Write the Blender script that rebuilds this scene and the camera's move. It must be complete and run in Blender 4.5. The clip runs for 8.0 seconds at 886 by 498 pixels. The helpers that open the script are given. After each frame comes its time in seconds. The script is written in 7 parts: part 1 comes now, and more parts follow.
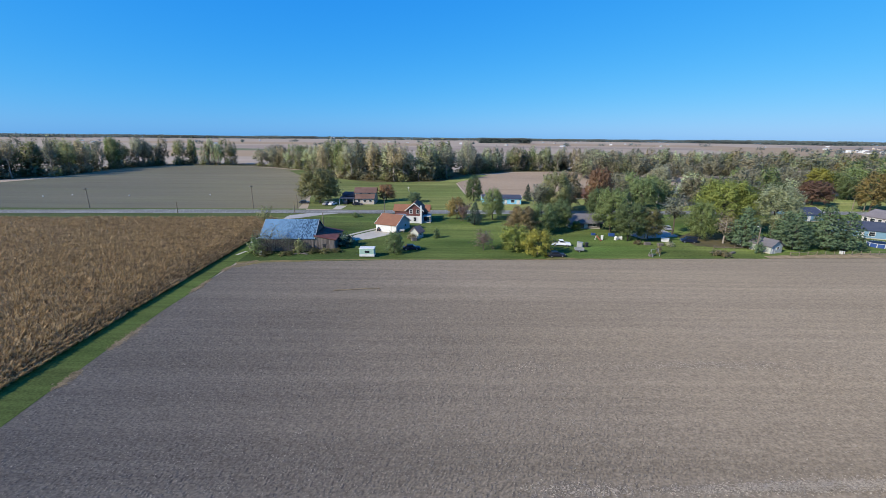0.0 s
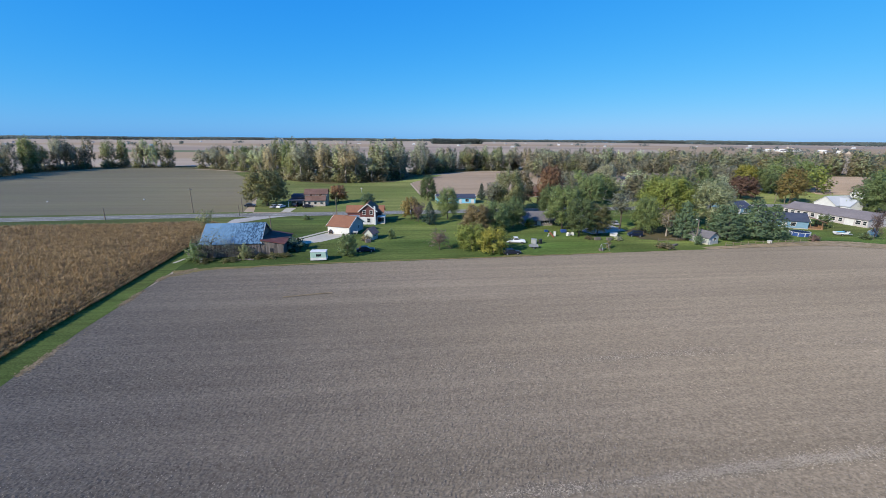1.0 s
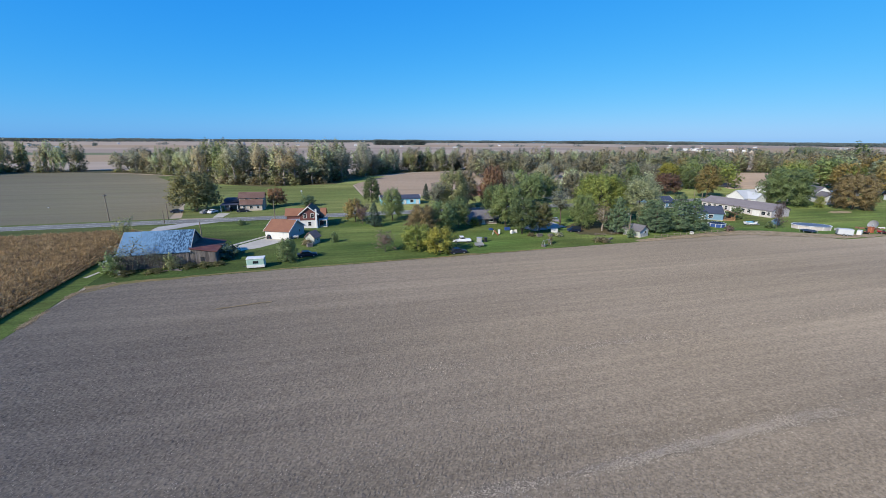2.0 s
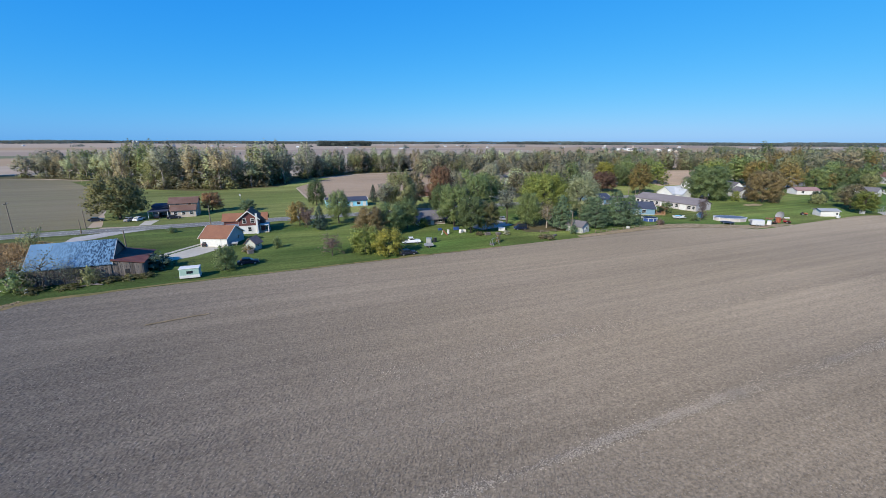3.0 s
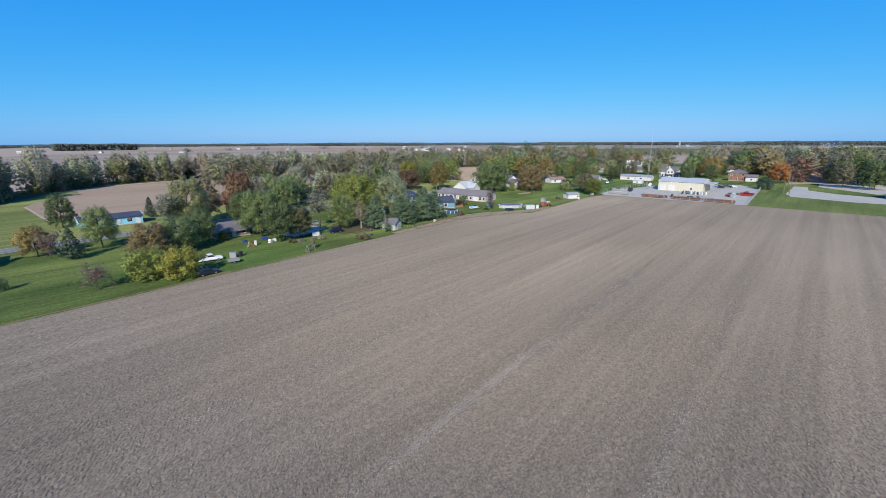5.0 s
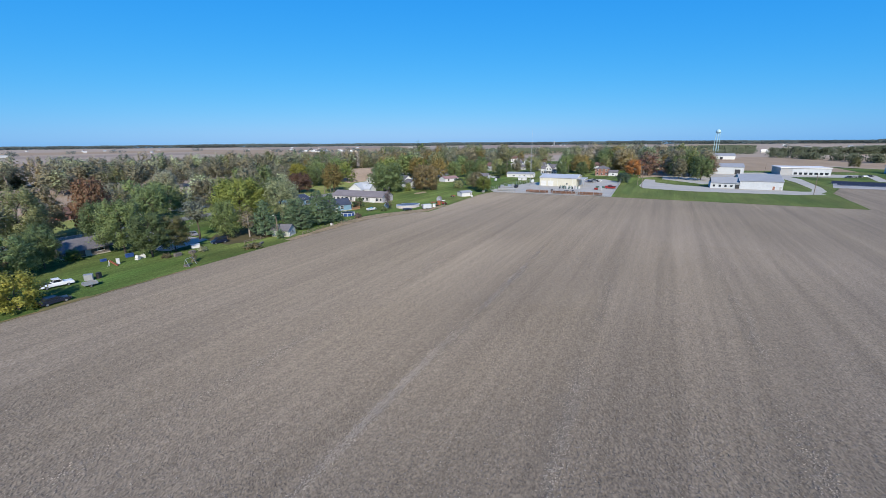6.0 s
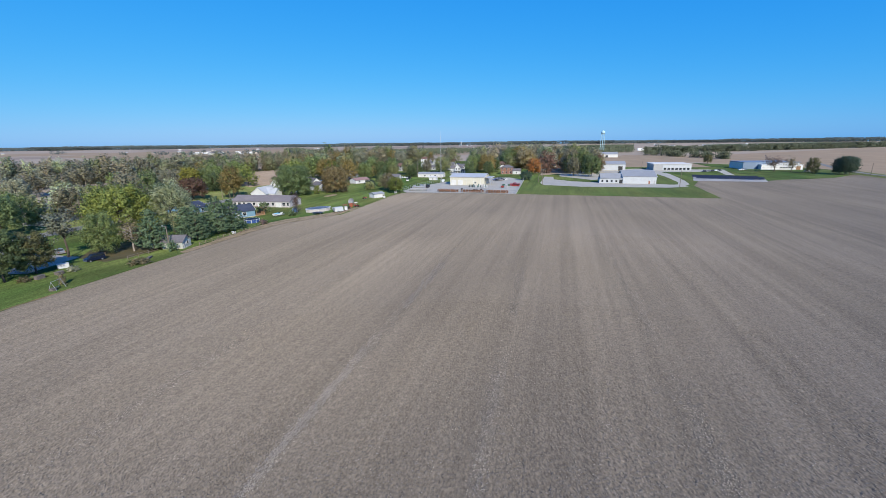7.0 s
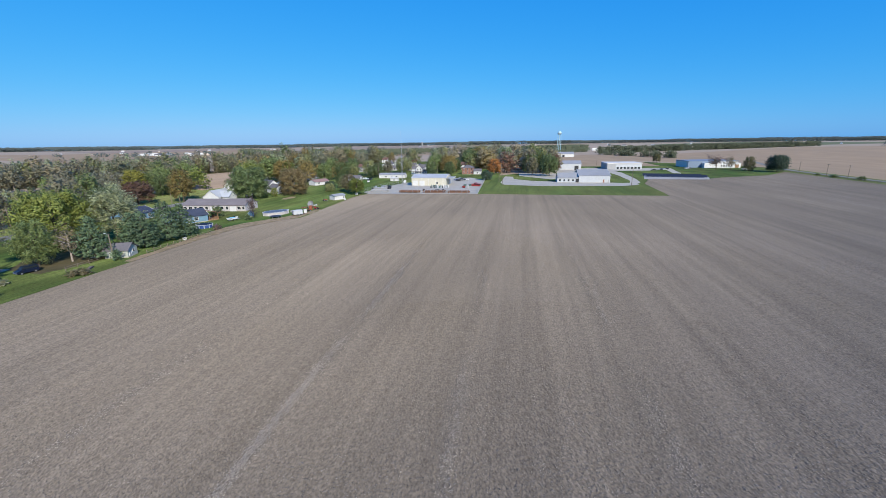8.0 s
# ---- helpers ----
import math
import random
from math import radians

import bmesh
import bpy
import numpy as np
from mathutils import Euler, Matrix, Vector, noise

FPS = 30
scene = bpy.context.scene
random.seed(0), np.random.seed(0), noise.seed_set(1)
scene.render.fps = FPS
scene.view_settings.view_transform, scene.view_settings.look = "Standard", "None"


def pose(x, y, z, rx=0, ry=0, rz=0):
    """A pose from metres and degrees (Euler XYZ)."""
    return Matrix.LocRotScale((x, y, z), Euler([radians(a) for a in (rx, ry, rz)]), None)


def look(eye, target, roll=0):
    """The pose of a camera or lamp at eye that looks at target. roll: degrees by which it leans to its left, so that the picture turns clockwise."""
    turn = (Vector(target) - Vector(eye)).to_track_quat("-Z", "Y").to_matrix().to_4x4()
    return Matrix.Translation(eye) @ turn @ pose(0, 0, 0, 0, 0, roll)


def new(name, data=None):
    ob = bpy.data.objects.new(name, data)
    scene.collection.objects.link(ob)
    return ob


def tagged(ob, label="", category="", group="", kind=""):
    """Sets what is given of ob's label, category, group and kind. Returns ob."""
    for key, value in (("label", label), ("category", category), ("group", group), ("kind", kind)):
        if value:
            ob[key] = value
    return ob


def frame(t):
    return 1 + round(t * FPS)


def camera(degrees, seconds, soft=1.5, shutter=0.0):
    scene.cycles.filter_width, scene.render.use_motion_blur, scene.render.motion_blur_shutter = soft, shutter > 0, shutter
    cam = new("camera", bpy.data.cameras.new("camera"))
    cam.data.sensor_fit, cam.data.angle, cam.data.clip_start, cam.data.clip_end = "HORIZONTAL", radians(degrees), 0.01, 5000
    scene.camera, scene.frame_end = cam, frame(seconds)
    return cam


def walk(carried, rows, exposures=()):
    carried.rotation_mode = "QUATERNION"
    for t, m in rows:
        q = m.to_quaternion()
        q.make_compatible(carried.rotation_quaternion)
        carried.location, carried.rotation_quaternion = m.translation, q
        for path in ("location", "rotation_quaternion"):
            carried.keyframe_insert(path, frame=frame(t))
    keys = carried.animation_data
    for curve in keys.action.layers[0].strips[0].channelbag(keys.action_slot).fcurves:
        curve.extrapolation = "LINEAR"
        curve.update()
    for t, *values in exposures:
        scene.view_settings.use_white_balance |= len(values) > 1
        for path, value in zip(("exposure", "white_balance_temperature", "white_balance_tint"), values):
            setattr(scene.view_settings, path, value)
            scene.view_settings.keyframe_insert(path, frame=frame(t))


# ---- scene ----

# ---- camera and its path ----
cam = camera(94.6, 8.0, soft=0.6)
PATH = [
    (0, -0.08, -0.06, 30.07, 0.01, -15.23, 0.61),
    (0.5, 0.01, 0.96, 29.69, -2.00, -15.15, 0.55),
    (1, 0.14, 1.74, 29.41, -6.33, -15.06, 0.49),
    (1.5, 0.29, 2.35, 29.20, -10.55, -14.96, 0.44),
    (3, 0.67, 3.49, 28.87, -21.31, -14.70, 0.24),
    (3.5, 0.73, 3.74, 28.82, -26.43, -14.63, 0.15),
    (4, 0.75, 3.97, 28.79, -33.00, -14.58, 0.05),
    (4.5, 0.73, 4.18, 28.77, -40.16, -14.54, -0.06),
    (6, 0.49, 4.73, 28.77, -61.91, -14.51, -0.45),
    (6.5, 0.38, 4.86, 28.80, -68.63, -14.53, -0.57),
    (7, 0.30, 4.94, 28.87, -74.15, -14.55, -0.67),
    (7.5, 0.27, 4.93, 28.98, -78.26, -14.57, -0.75),
    (8, 0.31, 4.80, 29.15, -79.42, -14.58, -0.78),
]


def flown(x, y, z, yaw, pitch, roll):
    a, p = radians(yaw), radians(pitch - 0.08)
    eye = Vector((x, y, z))
    return look(eye, eye + Vector((-math.sin(a) * math.cos(p), math.cos(a) * math.cos(p), math.sin(p))), roll)


walk(cam, [(r[0], flown(*r[1:])) for r in PATH], ((0.0, 0.34, 6500, 10), (3.5, 0.32, 6430, 10), (6.0, 0.27, 6330, 10), (8.0, 0.26, 6300, 10)))

# ---- sky and sun ----
SUN_AZ, SUN_EL = radians(235), radians(31)
world = bpy.data.worlds.new("sky")
scene.world = world
world.use_nodes = True
wn = world.node_tree
sky = wn.nodes.new("ShaderNodeTexSky")
sky.sky_type, sky.sun_disc = "NISHITA", False
sky.sun_elevation, sky.sun_rotation = SUN_EL, SUN_AZ
sky.air_density, sky.dust_density, sky.ozone_density = 1.0, 0.3, 3.0
split, join = wn.nodes.new("ShaderNodeSeparateColor"), wn.nodes.new("ShaderNodeCombineColor")
wn.links.new(sky.outputs[0], split.inputs[0])
# a clear, deep autumn blue: each channel of the sky is steepened or flattened
for i, (gain, power) in enumerate(((0.110, 1.48), (1.34, 0.59), (5.1, 0.20))):
    p, g = wn.nodes.new("ShaderNodeMath"), wn.nodes.new("ShaderNodeMath")
    p.operation, g.operation = "POWER", "MULTIPLY"
    p.inputs[1].default_value, g.inputs[1].default_value = power, gain
    wn.links.new(split.outputs[i], p.inputs[0])
    wn.links.new(p.outputs[0], g.inputs[0])
    wn.links.new(g.outputs[0], join.inputs[i])
wn.links.new(join.outputs[0], wn.nodes["Background"].inputs[0])
wn.nodes["Background"].inputs[1].default_value = 0.10
sun_data = bpy.data.lights.new("sun", "SUN")
sun_data.energy, sun_data.angle, sun_data.color = 4.8, radians(0.55), (1.0, 0.915, 0.77)
sun = new("sun", sun_data)
sun_dir = Vector((math.sin(SUN_AZ) * math.cos(SUN_EL), math.cos(SUN_AZ) * math.cos(SUN_EL), math.sin(SUN_EL)))
sun.matrix_world = look(sun_dir * 300, (0, 0, 0))

# ---- materials ----


def surf(name, a, b, scale=1.0, rough=0.85, bump=0.0, bscale=8.0, c=None, cscale=0.1, metal=0.0, stretch=(1, 1, 1), per=0.0, spec=0.3, island=False, amount=0.5, along=None):
    """A two-scale mottled surface: a and b mix in fine grain, c comes in as broad stains; per varies it from piece to piece."""
    m = bpy.data.materials.new(name)
    m.use_nodes = True
    t = m.node_tree
    n, l = t.nodes, t.links
    bsdf = n["Principled BSDF"]
    bsdf.inputs["Roughness"].default_value, bsdf.inputs["Metallic"].default_value = rough, metal
    bsdf.inputs["Specular IOR Level"].default_value = spec
    geo = n.new("ShaderNodeNewGeometry")
    mp = n.new("ShaderNodeMapping")
    mp.inputs["Scale"].default_value = stretch
    l.new(geo.outputs["Position"], mp.inputs["Vector"])

    def grain(sc, detail=4.0):
        x = n.new("ShaderNodeTexNoise")
        x.inputs["Scale"].default_value, x.inputs["Detail"].default_value = sc, detail
        l.new(mp.outputs[0], x.inputs["Vector"])
        return x.outputs["Fac"]

    def mix(f, x, y):
        k = n.new("ShaderNodeMix")
        k.data_type = "RGBA"
        l.new(f, k.inputs[0])
        for sock, v in ((k.inputs[6], x), (k.inputs[7], y)):
            if isinstance(v, tuple):
                sock.default_value = (*v, 1)
            else:
                l.new(v, sock)
        return k.outputs[2]

    def sharpen(f, lo=0.35, hi=0.65):
        r = n.new("ShaderNodeMapRange")
        r.inputs[1].default_value, r.inputs[2].default_value = lo, hi
        l.new(f, r.inputs[0])
        return r.outputs[0]

    col = mix(sharpen(grain(scale)), a, b)
    if c:
        half = n.new("ShaderNodeMath")
        half.operation = "MULTIPLY"
        half.inputs[1].default_value = amount
        stain = sharpen(grain(cscale, 6.0 if along else 3.0), 0.44 if along else 0.42, 0.58 if along else 0.66)
        if along:
            sep, ramp, both = n.new("ShaderNodeSeparateXYZ"), n.new("ShaderNodeMapRange"), n.new("ShaderNodeMath")
            ramp.inputs[1].default_value, ramp.inputs[2].default_value = along
            both.operation = "MULTIPLY"
            l.new(geo.outputs["Position"], sep.inputs[0])
            l.new(sep.outputs[0], ramp.inputs[0])
            l.new(stain, both.inputs[0])
            l.new(ramp.outputs[0], both.inputs[1])
            stain = both.outputs[0]
        l.new(stain, half.inputs[0])
        col = mix(half.outputs[0], col, c)
    if per:
        src = geo.outputs["Random Per Island"] if island else n.new("ShaderNodeObjectInfo").outputs["Random"]
        r = n.new("ShaderNodeMapRange")
        r.inputs[3].default_value, r.inputs[4].default_value = 1 - per, 1 + per
        l.new(src, r.inputs[0])
        hs = n.new("ShaderNodeHueSaturation")
        l.new(r.outputs[0], hs.inputs["Value"])
        l.new(col, hs.inputs["Color"])
        col = hs.outputs[0]
    l.new(col, bsdf.inputs["Base Color"])
    if bump:
        bp = n.new("ShaderNodeBump")
        bp.inputs["Strength"].default_value, bp.inputs["Distance"].default_value = bump, 0.1
        l.new(grain(bscale), bp.inputs["Height"])
        l.new(bp.outputs[0], bsdf.inputs["Normal"])
    return m


def leafy(name, a, b, c, trans=0.37):
    """Foliage: colour varies from leaf clump to leaf clump and from tree to tree, and light comes through."""
    m = bpy.data.materials.new(name)
    m.use_nodes = True
    t = m.node_tree
    n, l = t.nodes, t.links
    a, c = [tuple(q + (p - q) * 0.42 for p, q in zip(k, b)) for k in (a, c)]
    bsdf = n["Principled BSDF"]
    bsdf.inputs["Roughness"].default_value, bsdf.inputs["Specular IOR Level"].default_value = 0.6, 0.25
    geo = n.new("ShaderNodeNewGeometry")
    info = n.new("ShaderNodeObjectInfo")
    ramp = n.new("ShaderNodeValToRGB")
    ramp.color_ramp.elements[0].color, ramp.color_ramp.elements[1].color = (*a, 1), (*c, 1)
    e = ramp.color_ramp.elements.new(0.55)
    e.color = (*b, 1)
    l.new(geo.outputs["Random Per Island"], ramp.inputs[0])
    r = n.new("ShaderNodeMapRange")
    r.inputs[3].default_value, r.inputs[4].default_value = 0.75, 1.2
    l.new(info.outputs["Random"], r.inputs[0])
    spray, tone, both = n.new("ShaderNodeTexNoise"), n.new("ShaderNodeMapRange"), n.new("ShaderNodeMath")
    spray.inputs["Scale"].default_value, spray.inputs["Detail"].default_value = 0.75, 2.0
    l.new(geo.outputs["Position"], spray.inputs["Vector"])
    tone.inputs[1].default_value, tone.inputs[2].default_value = 0.32, 0.68
    tone.inputs[3].default_value, tone.inputs[4].default_value = 0.70, 1.50
    l.new(spray.outputs["Fac"], tone.inputs[0])
    both.operation = "MULTIPLY"
    l.new(tone.outputs[0], both.inputs[0])
    l.new(r.outputs[0], both.inputs[1])
    hs = n.new("ShaderNodeHueSaturation")
    hs.inputs["Saturation"].default_value = 0.95
    l.new(both.outputs[0], hs.inputs["Value"])
    l.new(ramp.outputs[0], hs.inputs["Color"])
    l.new(hs.outputs[0], bsdf.inputs["Base Color"])
    tr = n.new("ShaderNodeBsdfTranslucent")
    thin = n.new("ShaderNodeHueSaturation")
    thin.inputs["Value"].default_value = 1.7
    l.new(hs.outputs[0], thin.inputs["Color"])
    l.new(thin.outputs[0], tr.inputs["Color"])
    mx = n.new("ShaderNodeMixShader")
    mx.inputs[0].default_value = trans
    l.new(bsdf.outputs[0], mx.inputs[1])
    l.new(tr.outputs[0], mx.inputs[2])
    l.new(mx.outputs[0], n["Material Output"].inputs["Surface"])
    return m


def plain(name, c, rough=0.6, metal=0.0, spec=0.5):
    return surf(name, c, tuple(v * 0.9 for v in c), scale=1.2, rough=rough, metal=metal, spec=spec, c=tuple(v * 0.78 for v in c), cscale=0.25, amount=0.3)


def glassy(name, c=(0.02, 0.025, 0.03), rough=0.08, spec=0.6):
    m = bpy.data.materials.new(name)
    m.use_nodes = True
    b = m.node_tree.nodes["Principled BSDF"]
    b.inputs["Base Color"].default_value, b.inputs["Roughness"].default_value = (*c, 1), rough
    b.inputs["Specular IOR Level"].default_value = spec
    return m




def worked(name, ca, cb, turn=-2.2, fine_k=0.28, streak_k=0.11, streak_f=0.55, pass_k=0.08, pass_f=0.17, broad_k=0.13, broad_f=0.018, bump=0.6, stretch=0.02, clump_k=0.0):
    """Worked ground: fine grain, long streaks along the rows or mowing lines, wider passes and broad patches."""
    m = bpy.data.materials.new(name)
    m.use_nodes = True
    n, l = m.node_tree.nodes, m.node_tree.links
    bsdf = n["Principled BSDF"]
    bsdf.inputs["Roughness"].default_value, bsdf.inputs["Specular IOR Level"].default_value = 0.95, 0.1
    bsdf.inputs["Diffuse Roughness"].default_value = 1.0
    geo = n.new("ShaderNodeNewGeometry")

    def grain(scale, sc, lo, hi, detail=4.0):
        mp = n.new("ShaderNodeMapping")
        mp.inputs["Scale"].default_value, mp.inputs["Rotation"].default_value = scale, (0, 0, radians(turn))
        l.new(geo.outputs["Position"], mp.inputs["Vector"])
        x = n.new("ShaderNodeTexNoise")
        x.inputs["Scale"].default_value, x.inputs["Detail"].default_value = sc, detail
        l.new(mp.outputs[0], x.inputs["Vector"])
        r = n.new("ShaderNodeMapRange")
        r.inputs[1].default_value, r.inputs[2].default_value = 0.3, 0.7
        r.inputs[3].default_value, r.inputs[4].default_value = lo, hi
        l.new(x.outputs["Fac"], r.inputs[0])
        return r.outputs[0], x.outputs["Fac"]

    def times(a, b):
        k = n.new("ShaderNodeMath")
        k.operation = "MULTIPLY"
        l.new(a, k.inputs[0])
        l.new(b, k.inputs[1])
        return k.outputs[0]

    fine, height = grain((0.7, 1, 1), 4.5, 1 - fine_k, 1 + fine_k, 6.0)
    streak, _ = grain((stretch, 1, 1), streak_f, 1 - streak_k, 1 + streak_k, 3.0)
    passes, _ = grain((0.004, 1, 1), pass_f, 1 - pass_k, 1 + pass_k, 2.0)
    broad, _ = grain((0.6, 1, 1), broad_f, 1 - broad_k, 1 + broad_k, 2.0)
    tint, _ = grain((0.3, 1, 1), 0.05, 0.0, 1.0, 3.0)
    mix = n.new("ShaderNodeMix")
    mix.data_type = "RGBA"
    l.new(tint, mix.inputs[0])
    mix.inputs[6].default_value, mix.inputs[7].default_value = (*ca, 1), (*cb, 1)
    hs = n.new("ShaderNodeHueSaturation")
    l.new(mix.outputs[2], hs.inputs["Color"])
    value = times(times(fine, streak), times(passes, broad))
    if clump_k:
        clump, _ = grain((0.9, 1, 1), 1.5, 1 - clump_k, 1 + clump_k, 3.0)
        value = times(value, clump)
    l.new(value, hs.inputs["Value"])
    l.new(hs.outputs[0], bsdf.inputs["Base Color"])
    bp = n.new("ShaderNodeBump")
    bp.inputs["Strength"].default_value, bp.inputs["Distance"].default_value = bump, 0.12
    l.new(height, bp.inputs["Height"])
    l.new(bp.outputs[0], bsdf.inputs["Normal"])
    return m


M_SOIL = worked("field_soil", (0.152, 0.129, 0.105), (0.166, 0.140, 0.110), fine_k=0.30, bump=0.6, clump_k=0.12, streak_k=0.10, pass_k=0.09)
M_STUBBLE = surf("stubble_bits", (0.246, 0.211, 0.167), (0.153, 0.129, 0.104), 0.3, 0.9, per=0.45, island=True, spec=0.1)
M_DRYWEED = surf("dry_weeds", (0.27, 0.205, 0.125), (0.19, 0.145, 0.085), 0.5, 0.9, per=0.3, island=True, spec=0.1)
M_STRAW = surf("straw", (0.36, 0.305, 0.235), (0.27, 0.23, 0.18), 0.3, 0.9, per=0.25, island=True, spec=0.1)
M_FIELD_W = worked("plowed_field", (0.176, 0.149, 0.100), (0.182, 0.163, 0.098), -2.2, 0.24, 0.08, 0.22, 0.06, 0.08, 0.12, 0.012)
M_FIELD_E = worked("pale_plowed_field", (0.20, 0.158, 0.122), (0.225, 0.175, 0.132), -2.2, 0.2, 0.08, 0.3, 0.06, 0.1, 0.1, 0.02)
M_FAR = surf("far_farmland", (0.40, 0.315, 0.235), (0.35, 0.275, 0.205), 0.02, 0.95, c=(0.33, 0.275, 0.195), cscale=0.0022, stretch=(0.4, 1, 1), spec=0.1)
M_TAN = surf("tan_stubble", (0.375, 0.272, 0.172), (0.315, 0.228, 0.142), 0.05, 0.95, c=(0.30, 0.225, 0.15), cscale=0.01, stretch=(0.3, 1, 1), spec=0.1)
M_FARBROWN = surf("far_brown_field", (0.31, 0.24, 0.185), (0.27, 0.21, 0.165), 0.03, 0.95, c=(0.35, 0.27, 0.20), cscale=0.008, stretch=(0.3, 1, 1), spec=0.1)
M_FARGREEN = surf("winter_wheat", (0.13, 0.16, 0.08), (0.17, 0.17, 0.10), 0.03, 0.95, spec=0.1)
M_GRASS = worked("lawn_grass", (0.038, 0.074, 0.017), (0.086, 0.102, 0.032), 24.0, 0.40, 0.16, 0.7, 0.16, 0.25, 0.36, 0.05, 0.5, 0.05, clump_k=0.2)
M_STRIP = worked("lush_strip_grass", (0.078, 0.122, 0.026), (0.110, 0.132, 0.036), 88.0, 0.28, 0.24, 0.8, 0.1, 0.3, 0.2, 0.06, 0.4, 0.04)
M_GRASS2 = worked("meadow_grass", (0.096, 0.122, 0.037), (0.140, 0.150, 0.055), -78.0, 0.30, 0.20, 0.4, 0.18, 0.14, 0.16, 0.03, 0.4, 0.03, clump_k=0.15)
M_GRASS3 = worked("rough_mown_grass", (0.054, 0.082, 0.023), (0.086, 0.102, 0.034), 2.0, 0.30, 0.14, 0.5, 0.12, 0.2, 0.20, 0.04, 0.4, 0.05, clump_k=0.15)
M_DRY = surf("dry_grass_verge", (0.24, 0.17, 0.085), (0.15, 0.13, 0.05), 0.8, 0.95, 0.5, 5.0, c=(0.10, 0.12, 0.04), cscale=0.2, spec=0.1)
M_DRY2 = surf("bare_tan_verge", (0.37, 0.275, 0.17), (0.27, 0.20, 0.12), 0.7, 0.95, 0.5, 5.0, c=(0.16, 0.14, 0.065), cscale=0.35, spec=0.1)
M_ROAD = surf("asphalt", (0.185, 0.178, 0.155), (0.15, 0.144, 0.128), 2.0, 0.85, 0.2, 20.0, c=(0.25, 0.24, 0.21), cscale=0.08)
M_GRAVEL = surf("gravel", (0.42, 0.40, 0.37), (0.33, 0.31, 0.29), 1.5, 0.95, 0.4, 10.0, c=(0.29, 0.27, 0.24), cscale=0.1)
M_CONC = surf("concrete", (0.47, 0.43, 0.355), (0.41, 0.375, 0.31), 1.2, 0.85, 0.15, 15.0, c=(0.34, 0.31, 0.255), cscale=0.15)
M_PAINT = plain("road_paint", (0.7, 0.68, 0.6))
M_CORN = leafy("dry_corn", (0.255, 0.170, 0.078), (0.210, 0.140, 0.062), (0.350, 0.240, 0.115), 0.3)
M_CORNSOIL = surf("corn_soil", (0.11, 0.08, 0.05), (0.16, 0.11, 0.06), 2.0, 0.95)
M_WHITE = plain("white_siding", (0.63, 0.63, 0.61))
M_HALL = plain("pale_grey_metal_siding", (0.47, 0.49, 0.51))
M_CREAM = plain("cream_metal", (0.57, 0.54, 0.435))
M_MAROON = plain("maroon_siding", (0.13, 0.045, 0.04))
M_BLUEGREY = plain("slate_blue_siding", (0.17, 0.23, 0.32))
M_GARAGE = plain("pale_grey_siding", (0.44, 0.44, 0.43))
M_BLUE = plain("blue_siding", (0.16, 0.28, 0.37))
M_CYAN = plain("bright_blue_siding", (0.24, 0.60, 0.80))
M_TAN_S = plain("tan_siding", (0.50, 0.43, 0.36))
M_PALE_S = plain("pale_pinkish_siding", (0.47, 0.435, 0.425))
M_SHEDS = plain("faded_pale_grey_boards", (0.42, 0.44, 0.40))
M_GREYS = plain("grey_siding", (0.36, 0.36, 0.36))
M_BRICK = surf("red_brick", (0.27, 0.125, 0.09), (0.21, 0.10, 0.075), 3.0, 0.9, 0.3, 8.0, c=(0.31, 0.18, 0.13), cscale=0.6)
M_R_ORANGE = surf("orange_shingles", (0.255, 0.118, 0.068), (0.205, 0.098, 0.06), 3.0, 0.9, 0.5, 6.0, c=(0.19, 0.085, 0.055), cscale=0.4)
M_R_BROWN = surf("brown_shingles", (0.15, 0.085, 0.065), (0.11, 0.065, 0.05), 3.0, 0.9, 0.5, 6.0, c=(0.19, 0.12, 0.10), cscale=0.3)
M_R_GREY = surf("grey_shingles", (0.15, 0.14, 0.145), (0.11, 0.105, 0.11), 3.0, 0.9, 0.5, 6.0, c=(0.20, 0.18, 0.18), cscale=0.3)
M_R_DARK = surf("dark_blue_shingles", (0.035, 0.045, 0.075), (0.05, 0.06, 0.09), 3.0, 0.85, 0.5, 6.0, c=(0.07, 0.08, 0.11), cscale=0.3)
M_R_RED = surf("red_shingles", (0.30, 0.185, 0.17), (0.25, 0.155, 0.14), 3.0, 0.9, 0.5, 6.0)
M_R_FADED = surf("faded_brown_shingles", (0.26, 0.165, 0.135), (0.20, 0.13, 0.11), 3.0, 0.9, 0.5, 6.0, c=(0.30, 0.21, 0.18), cscale=0.3)
M_R_TAUPE = surf("taupe_shingles", (0.205, 0.18, 0.178), (0.16, 0.142, 0.14), 3.0, 0.9, 0.5, 6.0, c=(0.25, 0.22, 0.215), cscale=0.3)
M_R_METAL = surf("pale_metal_roof", (0.31, 0.315, 0.32), (0.28, 0.285, 0.29), 0.5, 0.6, 0.0, 1.0, c=(0.24, 0.245, 0.25), cscale=0.12, metal=0.0)
M_R_PALE = surf("pale_seamed_roof", (0.44, 0.455, 0.475), (0.40, 0.415, 0.435), 0.5, 0.65, c=(0.35, 0.365, 0.39), cscale=0.12, stretch=(1, 0.3, 1))
M_R_WHITE = surf("white_membrane_roof", (0.70, 0.69, 0.66), (0.62, 0.60, 0.57), 0.5, 0.8, c=(0.5, 0.48, 0.45), cscale=0.1)
